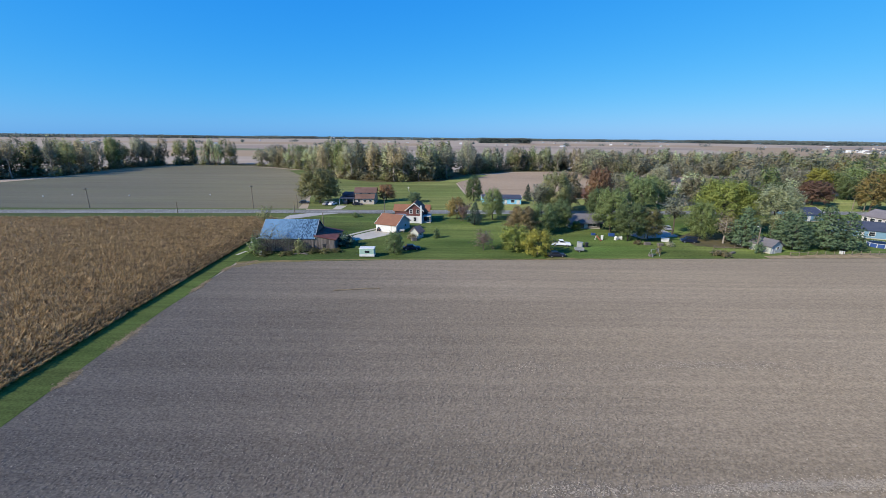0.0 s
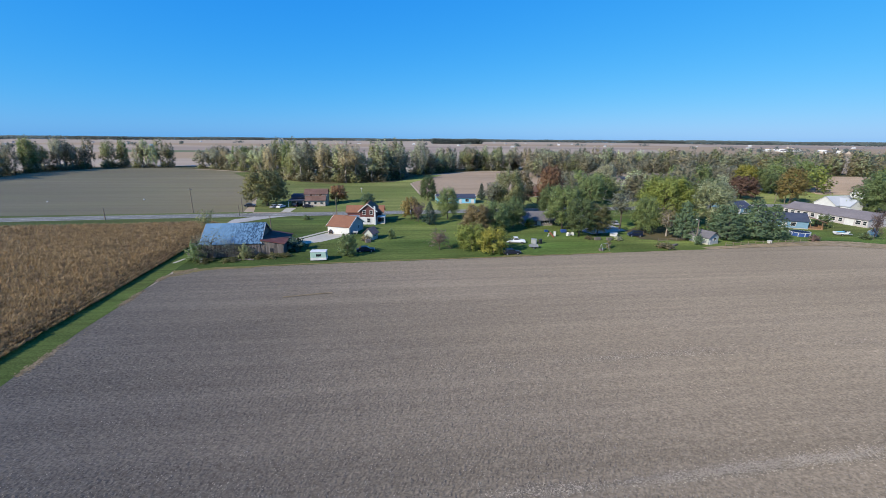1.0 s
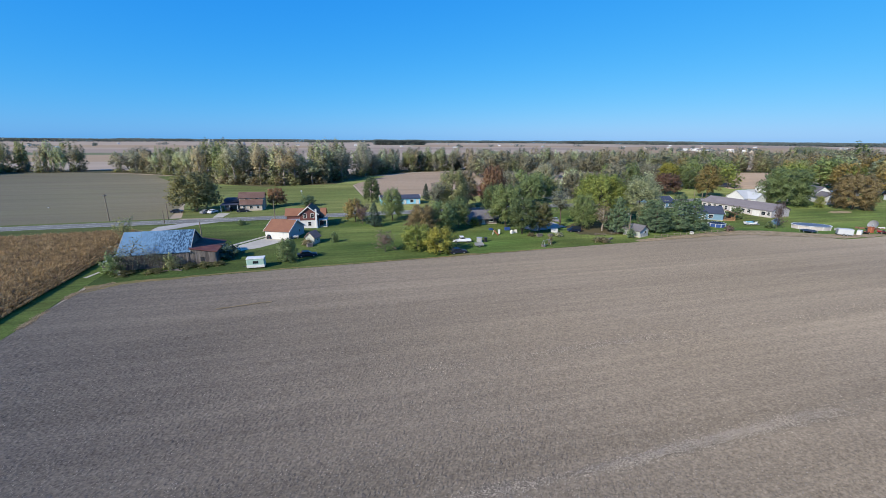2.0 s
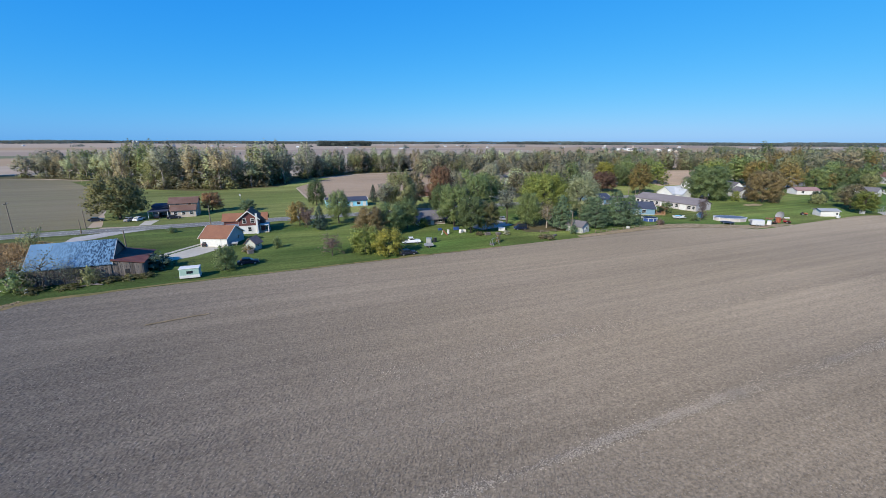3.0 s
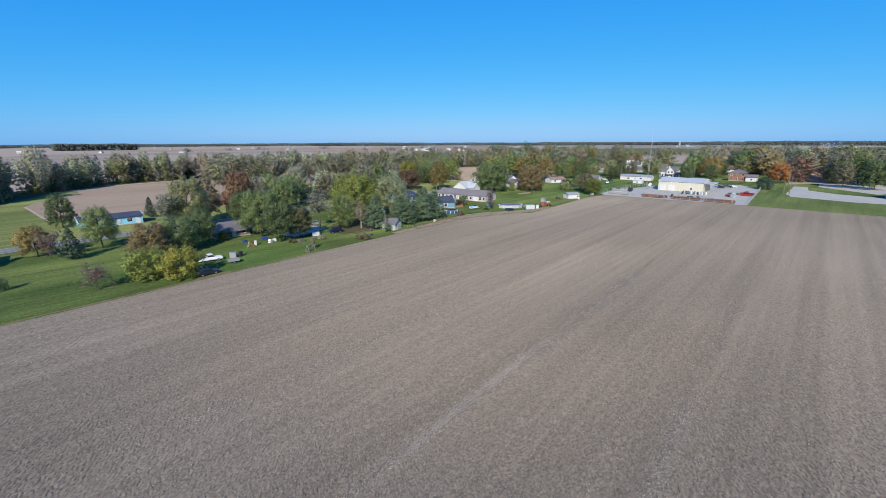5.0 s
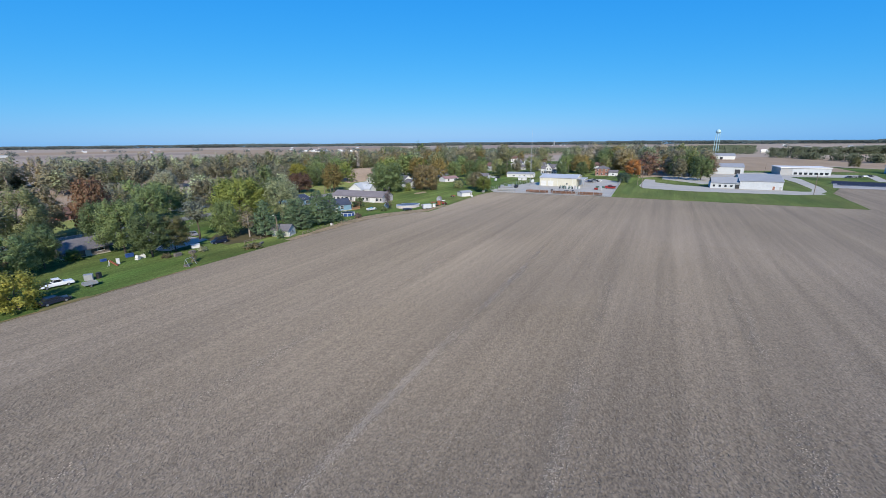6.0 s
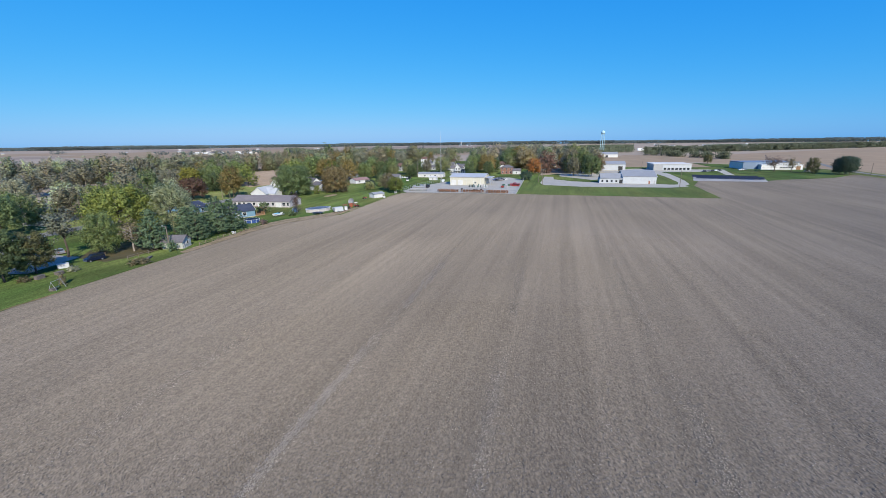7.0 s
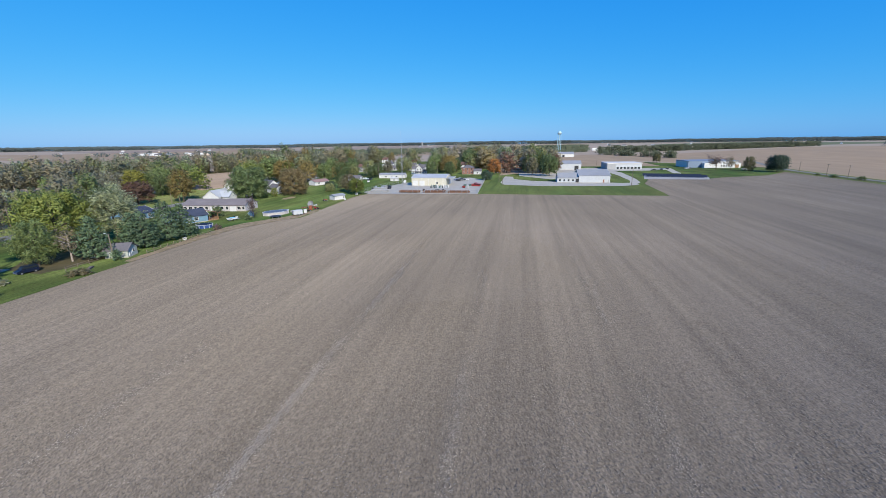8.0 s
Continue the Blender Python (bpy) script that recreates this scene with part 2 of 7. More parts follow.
M_BARNROOF = surf("worn_galvanised_roof", (0.13, 0.235, 0.345), (0.105, 0.19, 0.285), 0.9, 0.8, 0.1, 4.0, c=(0.018, 0.045, 0.09), cscale=3.6, metal=0.0, stretch=(0.9, 0.38, 0.38), amount=1.0, spec=0.15, along=(-46, -38))
M_RUST = surf("rusty_red_roof", (0.17, 0.055, 0.04), (0.11, 0.04, 0.035), 2.0, 0.75, 0.2, 5.0, c=(0.24, 0.10, 0.06), cscale=0.5)
M_RUSTD = surf("dark_rusted_roof", (0.085, 0.04, 0.035), (0.06, 0.03, 0.028), 2.0, 0.8, 0.2, 5.0, c=(0.12, 0.055, 0.04), cscale=0.5)
M_BARNWOOD = surf("weathered_boards", (0.165, 0.142, 0.128), (0.10, 0.087, 0.08), 2.0, 0.95, 0.4, 6.0, c=(0.23, 0.205, 0.185), cscale=0.5, stretch=(3, 3, 0.4), per=0.3)
M_WOOD = surf("pole_wood", (0.22, 0.18, 0.14), (0.15, 0.12, 0.09), 3.0, 0.9, 0.3, 8.0, stretch=(3, 3, 0.4))
M_R_CEDAR = surf("cedar_shingles", (0.23, 0.125, 0.085), (0.18, 0.10, 0.07), 2.0, 0.9, 0.3, 6.0, c=(0.27, 0.16, 0.115), cscale=0.4)
M_DECK = surf("deck_wood", (0.30, 0.19, 0.11), (0.23, 0.14, 0.08), 2.0, 0.85, 0.2, 8.0)
M_BARK = surf("bark", (0.12, 0.095, 0.075), (0.075, 0.06, 0.05), 3.0, 0.95, 0.6, 8.0, stretch=(3, 3, 0.5))
M_BARKP = surf("pale_bark", (0.36, 0.31, 0.27), (0.24, 0.20, 0.17), 3.0, 0.9, 0.4, 8.0)
M_GLASS = glassy("window_glass")
M_TYRE = plain("tyre_rubber", (0.02, 0.02, 0.02), 0.9)
M_CHROME = plain("steel", (0.55, 0.55, 0.56), 0.35, 0.8)
M_GALV = plain("galvanised_steel", (0.42, 0.43, 0.44), 0.5, 0.5)
M_BLACK = plain("black_plastic", (0.025, 0.025, 0.028), 0.5)
M_CARWHITE = plain("white_car_paint", (0.75, 0.76, 0.78), 0.3)
# navy taken nearly to black, with the shade on the car in the paint
M_CARNAVY = plain("shaded_navy_car_paint", (0.008, 0.013, 0.034), 0.35)
M_CARDARK = plain("dark_car_paint", (0.02, 0.024, 0.04), 0.3)
M_CARRED = plain("red_car_paint", (0.32, 0.03, 0.025), 0.35)
M_CARGREY = plain("grey_car_paint", (0.28, 0.29, 0.31), 0.3)
M_MINT = plain("mint_green_panel", (0.34, 0.49, 0.42), 0.5)
M_BLUEP = plain("blue_plastic", (0.025, 0.07, 0.24), 0.5)
M_ORANGE = plain("orange_paint", (0.34, 0.105, 0.05), 0.6)
M_RUSTST = surf("rusty_steel", (0.20, 0.105, 0.065), (0.14, 0.075, 0.05), 2.0, 0.85, 0.2, 8.0, c=(0.25, 0.14, 0.09), cscale=0.5, per=0.3)
M_PUMP = plain("blue_green_steel", (0.075, 0.135, 0.13), 0.5)
M_GREENP = plain("green_paint", (0.05, 0.11, 0.07), 0.5)
M_SOLAR = glassy("solar_cells", (0.022, 0.026, 0.038), 0.4, 0.3)
M_WATER = glassy("pool_cover", (0.012, 0.02, 0.04), 0.6, 0.2)
M_COVER = plain("dull_blue_pool_cover", (0.11, 0.14, 0.18), 0.6)
M_MESH = plain("dull_grey_mesh", (0.24, 0.24, 0.25), 0.8, 0.0, 0.2)
M_LITTER = surf("leaf_litter", (0.10, 0.085, 0.045), (0.07, 0.07, 0.03), 0.6, 0.95, 0.5, 4.0, c=(0.14, 0.11, 0.06), cscale=0.08, spec=0.1)
M_TOWER = plain("pale_blue_tank_paint", (0.40, 0.60, 0.66), 0.5)

LEAF = {
    "ash": leafy("sparse_ash_leaves", (0.127, 0.134, 0.095), (0.164, 0.171, 0.119), (0.215, 0.214, 0.143)),
    "copper": leafy("dull_orange_leaves", (0.25, 0.14, 0.07), (0.30, 0.17, 0.085), (0.23, 0.155, 0.08)),
    "russet": leafy("russet_brown_leaves", (0.15, 0.085, 0.06), (0.19, 0.11, 0.075), (0.16, 0.115, 0.07)),
    "hedge": leafy("hedgerow_leaves", (0.055, 0.072, 0.042), (0.075, 0.092, 0.054), (0.10, 0.098, 0.062), 0.2),
    "straw": leafy("thin_straw_coloured_leaves", (0.30, 0.255, 0.155), (0.36, 0.305, 0.185), (0.27, 0.25, 0.13)),
    "taupe": leafy("half_bare_taupe_twigs", (0.20, 0.185, 0.12), (0.245, 0.225, 0.142), (0.20, 0.20, 0.11)),
    # bluish and dulled: the haze of distance is mixed into this leaf colour
    "far": leafy("far_woods_hazed_leaves", (0.058, 0.078, 0.078), (0.068, 0.09, 0.088), (0.08, 0.10, 0.094), 0.2),
    "green": leafy("green_leaves", (0.134, 0.174, 0.062), (0.190, 0.238, 0.084), (0.289, 0.315, 0.122)),
    "dark": leafy("dark_green_leaves", (0.085, 0.118, 0.050), (0.128, 0.170, 0.066), (0.200, 0.235, 0.098)),
    "lime": leafy("yellow_green_leaves", (0.125, 0.152, 0.036), (0.178, 0.205, 0.045), (0.262, 0.270, 0.066)),
    "yellow": leafy("yellow_green_autumn_leaves", (0.145, 0.150, 0.030), (0.225, 0.212, 0.037), (0.30, 0.262, 0.048)),
    "silver": leafy("silvery_green_leaves", (0.25, 0.28, 0.14), (0.36, 0.385, 0.21), (0.48, 0.485, 0.31)),
    "orange": leafy("orange_leaves", (0.38, 0.165, 0.045), (0.44, 0.20, 0.055), (0.28, 0.17, 0.055)),
    "rust": leafy("rust_red_leaves", (0.165, 0.092, 0.055), (0.21, 0.118, 0.066), (0.175, 0.135, 0.07)),
    "brown": leafy("brownish_green_leaves", (0.160, 0.133, 0.071), (0.209, 0.172, 0.095), (0.174, 0.180, 0.081)),
    "olive": leafy("olive_leaves", (0.182, 0.197, 0.085), (0.252, 0.262, 0.111), (0.350, 0.332, 0.162)),
    "grey": leafy("thin_greyish_leaves", (0.225, 0.222, 0.145), (0.29, 0.285, 0.19), (0.26, 0.27, 0.16)),
    "pine": leafy("blue_green_needles", (0.062, 0.100, 0.048), (0.088, 0.134, 0.066), (0.128, 0.174, 0.092), 0.2),
    "spruce": leafy("dark_spruce_needles", (0.030, 0.052, 0.034), (0.045, 0.074, 0.048), (0.074, 0.105, 0.070), 0.2),
    "maroon": leafy("purple_brown_leaves", (0.125, 0.082, 0.072), (0.165, 0.112, 0.095), (0.12, 0.095, 0.072)),
    "oak": leafy("dark_brownish_oak_leaves", (0.104, 0.106, 0.042), (0.142, 0.140, 0.058), (0.205, 0.178, 0.068)),
    "amber": leafy("amber_leaves", (0.25, 0.19, 0.065), (0.30, 0.225, 0.075), (0.198, 0.194, 0.071)),
    "bronze": leafy("bronze_leaves", (0.20, 0.15, 0.075), (0.24, 0.182, 0.085), (0.185, 0.18, 0.075)),
}

# ---- mesh helpers ----


def part(name, data, material, parent, label=""):
    """Link a bmesh or a mesh as one object under a thing or a part."""
    if isinstance(data, bmesh.types.BMesh):
        me = bpy.data.meshes.new(name)
        data.to_mesh(me)
        data.free()
    else:
        me = data
    if material and not me.materials:
        me.materials.append(material)
    ob = new(name, me)
    ob.parent = parent
    return tagged(ob, label) if label else ob


def thing(name, x, y, rot=0, z=0, label="", category="", group="", kind=""):
    e = new(name)
    e.matrix_world = pose(x, y, z, 0, 0, rot)
    return tagged(e, label, category, group, kind)


def box(bm, x0, x1, y0, y1, z0, z1, bevel=0.0):
    r = bmesh.ops.create_cube(bm, size=1.0)
    vs = r["verts"]
    for v in vs:
        v.co = Vector((x0 if v.co.x < 0 else x1, y0 if v.co.y < 0 else y1, z0 if v.co.z < 0 else z1))
    if bevel:
        es = list({e for v in vs for e in v.link_edges})
        bmesh.ops.bevel(bm, geom=es, offset=bevel, segments=1, affect="EDGES")
    return bm


def boxed(x0, x1, y0, y1, z0, z1, bevel=0.0):
    return box(bmesh.new(), x0, x1, y0, y1, z0, z1, bevel)


def rod(bm, a, b, r0, r1=None, n=8):
    a, b = Vector(a), Vector(b)
    d = b - a
    m = Matrix.Translation((a + b) / 2) @ d.to_track_quat("Z", "Y").to_matrix().to_4x4()
    bmesh.ops.create_cone(bm, cap_ends=True, segments=n, radius1=r0, radius2=r0 if r1 is None else r1, depth=d.length, matrix=m)
    return bm


def prism(bm, outline, y0, y1):
    """An x-z outline drawn out along y."""
    a = [bm.verts.new((x, y0, z)) for x, z in outline]
    b = [bm.verts.new((x, y1, z)) for x, z in outline]
    n = len(outline)
    bm.faces.new(a)
    bm.faces.new(b[::-1])
    for i in range(n):
        bm.faces.new((a[i], b[i], b[(i + 1) % n], a[(i + 1) % n])[::-1])
    bmesh.ops.recalc_face_normals(bm, faces=bm.faces)
    return bm


def sheet(name, pts, z, material, label="", thick=0.0):
    """A flat piece of ground with an outline in metres."""
    bm = bmesh.new()
    f = bm.faces.new([bm.verts.new((x, y, z)) for x, y in pts])
    f.normal_update()
    if f.normal.z < 0:
        f.normal_flip()
    bmesh.ops.triangulate(bm, faces=bm.faces)
    me = bpy.data.meshes.new(name)
    bm.to_mesh(me)
    bm.free()
    me.materials.append(material)
    return tagged(new(name, me), label, "", "", "structure")


def wander(pts, step=4.0, amp=0.5, seed=3):
    """An outline with a ragged, hand-mown course."""
    out = []
    for (x0, y0), (x1, y1) in zip(pts, pts[1:] + pts[:1]):
        n = max(1, int(math.hypot(x1 - x0, y1 - y0) / step))
        for i in range(n):
            x, y = x0 + (x1 - x0) * i / n, y0 + (y1 - y0) * i / n
            k = amp if i else 0
            out.append((x + k * noise.noise((x * 0.21, y * 0.21, seed)), y + k * noise.noise((x * 0.21, y * 0.21, seed + 9))))
    return out

# ---- the ground ----


def road_y(x):
    return 167.0 + 0.042 * (x + 22)


bm = bmesh.new()
bmesh.ops.create_circle(bm, cap_ends=True, segments=96, radius=4950)
me = bpy.data.meshes.new("ground")
bm.to_mesh(me)
bm.free()
me.materials.append(M_FAR)
tagged(new("ground", me), "flat tan farmland reaching to the horizon", "ground", "", "structure")

WEST_Y, WEST_X = [-199, 20, 37, 44, 54, 65, 83, 93], [-44.5, -45.4, -46.6, -47.4, -48.4, -49.3, -50.2, -50.4]
NORTH_EDGE = [(-49.9, 93), (-44, 96.2), (-13, 98.6), (20, 100), (57, 102.2), (85, 103.4), (117, 105.4), (128, 104.5), (138, 100), (149, 95.2), (151, 92.2), (165, 92.6), (213, 95.6), (224, 95), (229, 93)]
EAST_EDGE = [(231, 93), (234.5, 27.5), (235, -74), (262, -76), (300, -79), (337, -92), (339, -134), (352, -150), (372, -190), (410, -223), (308, -218), (120, -206), (-30, -201)]
sheet("crop_field", wander(NORTH_EDGE + EAST_EDGE + list(zip(WEST_X, WEST_Y))[:-1], 5, 0.5), 0.03, M_SOIL, "harvested grey-brown crop field with faint rows")
sheet("lawn", wander([(-49.5, 93), (-58, 118)] + [(-60, 148), (-50, 161)] + [(x, road_y(x) - 4.1) for x in range(-40, 340, 20)] + [(420, 186), (420, 100), (360, 30), (420, -20), (520, -60), (520, -110), (600, -150), (520, -225), (470, -240), (410, -223), (372, -190), (352, -150), (339, -134), (337, -92), (300, -79), (262, -76), (235, -74), (234.5, 27.5), (231, 93)] + NORTH_EDGE[:0:-1], 6, 0.4, 8), 0.05, M_GRASS, "mown green lawn with darker patches")
sheet("grass_strip", wander(list(zip(WEST_X, WEST_Y))[::-1] + [(-54.0, -230), (-54.0, 40), (-56.0, 95), (-58.4, 118), (-52, 118)], 4, 0.4, 5), 0.055, M_STRIP, "green grass strip between corn and bare field")
sheet("dry_verge", wander([(-51, 95.6), (-44, 97.0), (-30, 98.4), (-13, 99.5), (24, 101.0), (57, 102.7), (57, 102.1), (24, 100.3), (-13, 98.8), (-30, 97.4), (-44, 95.2), (-48.8, 91)], 2, 0.6, 5), 0.07, M_DRY, "dry tan weeds along the field edge")
sheet("dry_verge", wander([(86, 105.6), (100, 107.2), (117, 109.6), (130, 109.8), (141, 106.0), (154, 99.0), (172, 95.4), (172, 92.9), (152, 92.8), (149.4, 95.0), (138, 99.6), (128, 104.0), (117, 104.9), (100, 104.2), (86, 103.2)], 2, 0.9, 6), 0.11, M_DRY2, "dry tan weeds along the field edge")
sheet("meadow", wander([(-58, 172), (-70, 215), (-122, 368), (-60, 290), (-40, 268), (-10, 276), (8, 300), (30, 345), (27, 338), (8, 277), (12, 219), (60, 216), (150, 222), (230, 235), (330, 260)] + [(x, road_y(x) + 4.1) for x in range(340, -60, -20)], 6, 0.5, 2), 0.05, M_GRASS2, "mown meadow grass behind the road")
sheet("plowed_field", wander([(-600, 142), (-300, 157)] + [(x, road_y(x) + 7) for x in (-200, -100, -62)] + [(-70, 215), (-122, 370), (-170, 400), (-220, 424), (-275, 414), (-295, 372), (-271, 290), (-279, 247), (-330, 225), (-600, 190)], 8, 0.8, 4), 0.04, M_FIELD_W, "bare plowed field behind the road")
sheet("plowed_field", wander([(9, 277), (27, 339), (69, 375), (99, 381), (140, 385), (160, 300), (120, 230), (60, 218), (13, 220)], 6, 0.6, 7), 0.06, M_FIELD_E, "pale bare plowed field behind the blue house")
sheet("plowed_field", wander([(240, 212), (266, 208), (286, 207), (445, 322), (440, 366), (366, 356), (256, 240)], 6, 0.6, 7), 0.07, M_FIELD_E, "bare field behind the trees")
sheet("verge", [(-600, 141), (-300, 154)] + [(x, road_y(x) + 7.2) for x in (-200, -100, -58)] + [(x, road_y(x) - 6) for x in (-58, -100, -200)] + [(-300, 141), (-600, 128)], 0.055, M_GRASS2, "green roadside verge")
sheet("stubble_field", [(500, -232), (620, -160), (700, -40), (905, -120), (905, -290), (1500, -850), (1500, -1300), (500, -560), (-200, -380), (-200, -218), (330, -241), (420, -246)], 0.03, M_TAN, "tan stubble field beyond the road")
sheet("stubble_field", wander([(498, -62), (503, -150), (600, -154), (905, -118), (700, -38), (580, -42)], 8, 0.8, 5), 0.064, M_TAN, "tan stubble field behind the warehouse")
sheet("stubble_field", [(560, 640), (900, 1500), (2200, 2300), (2600, 1500), (1500, 900)], 0.03, M_TAN, "tan stubble field beyond the woods")
sheet("wheat_field", [(1700, -900), (2600, -700), (3600, -1700), (2300, -1900)], 0.05, M_FARGREEN, "distant dull green field")
sheet("wheat_field", [(-500, 700), (-200, 640), (-250, 1100), (-700, 1300)], 0.05, M_FARGREEN, "distant dull green field")
sheet("corn_ground", [(-57.0, 144), (-55.4, 95), (-53.2, 40), (-53.2, -230), (-420, -230), (-420, 124), (-300, 132), (-190, 139), (-90, 143.6), (-62, 145)], 0.04, M_CORNSOIL, "brown soil under ripe corn")
sheet("verge", wander([(-54, 144), (-62, 145), (-90, 143.6), (-190, 139), (-300, 132), (-420, 124), (-420, 146), (-300, 152), (-190, 157.5), (-90, 160.5), (-54, 161.5)], 6, 0.4), 0.045, M_GRASS2, "green roadside verge beside the corn")

sheet("rough_lawn", wander([(235.0, 27), (235.6, -73.2), (262, -75.2), (300, -78.2), (337, -91), (352, -86), (420, -60), (345, 12), (322, 26), (270, 28)], 5, 0.4, 9), 0.058, M_GRASS3, "olive-green rough mown grass round the halls")

# ---- roads, drives and lots ----
ROAD_XS = [-600, -450, -300, -200, -100, -50, 0, 50, 100, 200, 300, 420, 600]


def ry(x):
    return road_y(x) if x > -100 else road_y(-100) + 0.075 * (x + 100) * min(1.0, (-x - 100) / 300 + 0.6)


sheet("lawn", wander([(366, 22), (366, 128), (380, 215), (400, 300), (640, 300), (640, 0), (480, 0), (470, 22)], 8, 1.0), 0.052, M_GRASS, "green lawns between the town houses")
sheet("road", [(x, ry(x) - 3.9) for x in ROAD_XS] + [(x, ry(x) + 3.9) for x in ROAD_XS[::-1]], 0.09, M_ROAD, "two-lane grey asphalt country road")
for s in (-3.5, 3.5, 0):
    sheet("road_line", [(x, ry(x) + s - 0.07) for x in ROAD_XS] + [(x, ry(x) + s + 0.07) for x in ROAD_XS[::-1]], 0.1, M_PAINT, "worn painted road line")
sheet("verge", wander([(-60, -199), (-30, -201), (120, -206), (308, -218), (410, -223), (470, -240), (520, -262), (470, -252), (420, -245), (307, -240), (-60, -224)], 6, 0.4), 0.05, M_GRASS2, "green verge along the side road")
sheet("south_road", [(-60, -210), (120, -217), (307, -229), (420, -234.5), (480, -246), (640, -300), (640, -306), (480, -252), (420, -240), (307, -234.5), (120, -222.5), (-60, -215.5)], 0.09, M_ROAD, "narrow grey asphalt side road")
sheet("driveway", wander([(-60, 148), (-54, 152), (-48, 158.5), (-40, 163.2), (-52, 163.2), (-60, 157)], 3, 0.3), 0.08, M_GRAVEL, "pale gravel farm drive")
sheet("driveway", wander([(-56, 146), (-51, 152), (-44, 158), (-41, 148), (-38, 136), (-33, 126), (-31, 120), (-34, 116), (-41, 128), (-44, 140)], 3, 0.3), 0.075, M_GRASS, "grassy farm track")
sheet("driveway", [(-31.5, 121.5), (-29, 123.4), (-22, 132.8), (-16, 129.2), (-17.2, 126.0), (-22, 120.5), (-27, 117.6), (-31, 118.5)], 0.085, M_CONC, "pale concrete garage drive")
sheet("driveway", [(-32.6, 122.2), (-29.6, 124.0), (-20, 137.5), (-20.8, 138.3), (-31, 124.5), (-34, 123)], 0.082, M_CONC, "pale concrete path")
sheet("driveway", [(-47.2, 171.5), (-43.6, 171.5), (-43.2, 181), (-47.6, 181)], 0.085, M_CONC, "concrete drive of the far house")
sheet("gravel_lot", [(231, 93), (234.8, 28), (322, 31), (345, 45), (335, 62), (300, 66), (300, 88), (262, 96), (238, 98)], 0.08, M_CONC, "pale gravel equipment yard")
sheet("parking_lot", wander([(280.5, -9), (288, 15), (302, 18), (357, 17), (354, 10), (332, 9), (318, -4), (312, -20), (306, -60), (300, -72), (292, -74), (284, -62), (282, -40)], 4, 0.3), 0.085, M_CONC, "pale concrete parking lot")
sheet("parking_lot", [(330, -20), (420, -70), (430, -125), (462, -138), (470, -70), (440, -25), (400, 5), (362, 5)], 0.08, M_CONC, "pale concrete yard round the buildings")
sheet("driveway", [(286, -57), (290.5, -70.5), (308, -78.5), (334, -82.4), (401, -87), (428, -84), (426, -77), (401, -75.8), (369, -77), (322, -75), (305, -70.8), (300.5, -60)], 0.083, M_CONC, "pale concrete drive")
sheet("driveway", [(390, -133), (396, -128), (465, -141), (463, -148)], 0.083, M_CONC, "pale concrete drive")
sheet("driveway", [(196, 172), (203, 172), (190, 150), (182, 150)], 0.083, M_CONC, "concrete house drive")
sheet("driveway", [(66, 168), (74, 168), (76, 128), (62, 124), (60, 130), (66, 134)], 0.083, M_GRAVEL, "shaded gravel house drive")
sheet("bare_patch", [(-54, 101.6), (-53.2, 101.5), (-52.4, 105.2), (-53.0, 105.4)], 0.09, M_CONC, "pale worn concrete apron beside the barn")
sheet("leaf_litter", wander([(203, 129), (209, 128), (215, 130), (215, 132.6), (208, 133.4), (203, 132)], 2, 0.9, 14), 0.072, M_DRY2, "brown fallen leaves under the bronze tree")
sheet("leaf_litter", wander([(74, 116), (84, 113.5), (95, 115), (104, 118), (108, 126), (98, 132), (84, 134), (75, 128)], 2, 1.0, 12), 0.078, M_LITTER, "brown fallen leaves under the trees")
sheet("bare_patch", wander([(26, 100.2), (36, 100.8), (34, 102.2), (27, 101.8)], 2, 0.6), 0.085, M_DRY, "bare straw-coloured patch")
sheet("bare_patch", wander([(-22, 76.8), (-13, 78.3), (-13, 78.7), (-22, 77.3)], 2, 0.3), 0.14, M_DRYWEED, "straw-coloured streak on the field")

for i, (x0, y0, x1, y1, dx, dy, m, l) in enumerate((
    (-900, 560, -150, 620, 60, 260, M_TAN, "distant tan stubble field"), (-700, 1000, 200, 900, 0, 330, M_FARBROWN, "distant brown field"), (-1400, 1500, -100, 1450, 100, 500, M_TAN, "distant tan stubble field"),
    (200, 640, 560, 600, 60, 300, M_TAN, "distant tan stubble field"), (0, 1300, 800, 1250, 90, 260, M_FARBROWN, "distant brown field"), (300, 1750, 1300, 1650, 120, 600, M_TAN, "distant tan stubble field"),
    (1500, 1750, 2500, 1500, 400, 700, M_FARBROWN, "distant brown field"), (900, 230, 2000, 60, 80, 300, M_TAN, "distant tan stubble field"), (2000, 500, 3200, 300, 200, 700, M_FARBROWN, "distant brown field"),
    (1900, -150, 3300, -500, 150, 300, M_TAN, "distant tan stubble field"), (1200, -330, 1900, -560, 60, 120, M_FARBROWN, "distant brown field"))):
    sheet("far_field", [(x0, y0), (x1, y1), (x1 + dx, y1 + dy), (x0 + dx, y0 + dy)], 0.06 + 0.02 * i, m, l + " on the plain")


# leaf litter and rough grass under the creek wood
CREEK = [(-470, 268), (-380, 262), (-300, 268), (-282, 300), (-296, 372), (-276, 420), (-220, 430), (-160, 408), (-122, 380), (-98, 338), (-66, 300), (-44, 285), (-8, 292), (20, 352), (62, 386), (100, 395), (150, 396), (220, 372), (300, 345), (380, 330), (470, 318), (560, 310), (680, 330)]


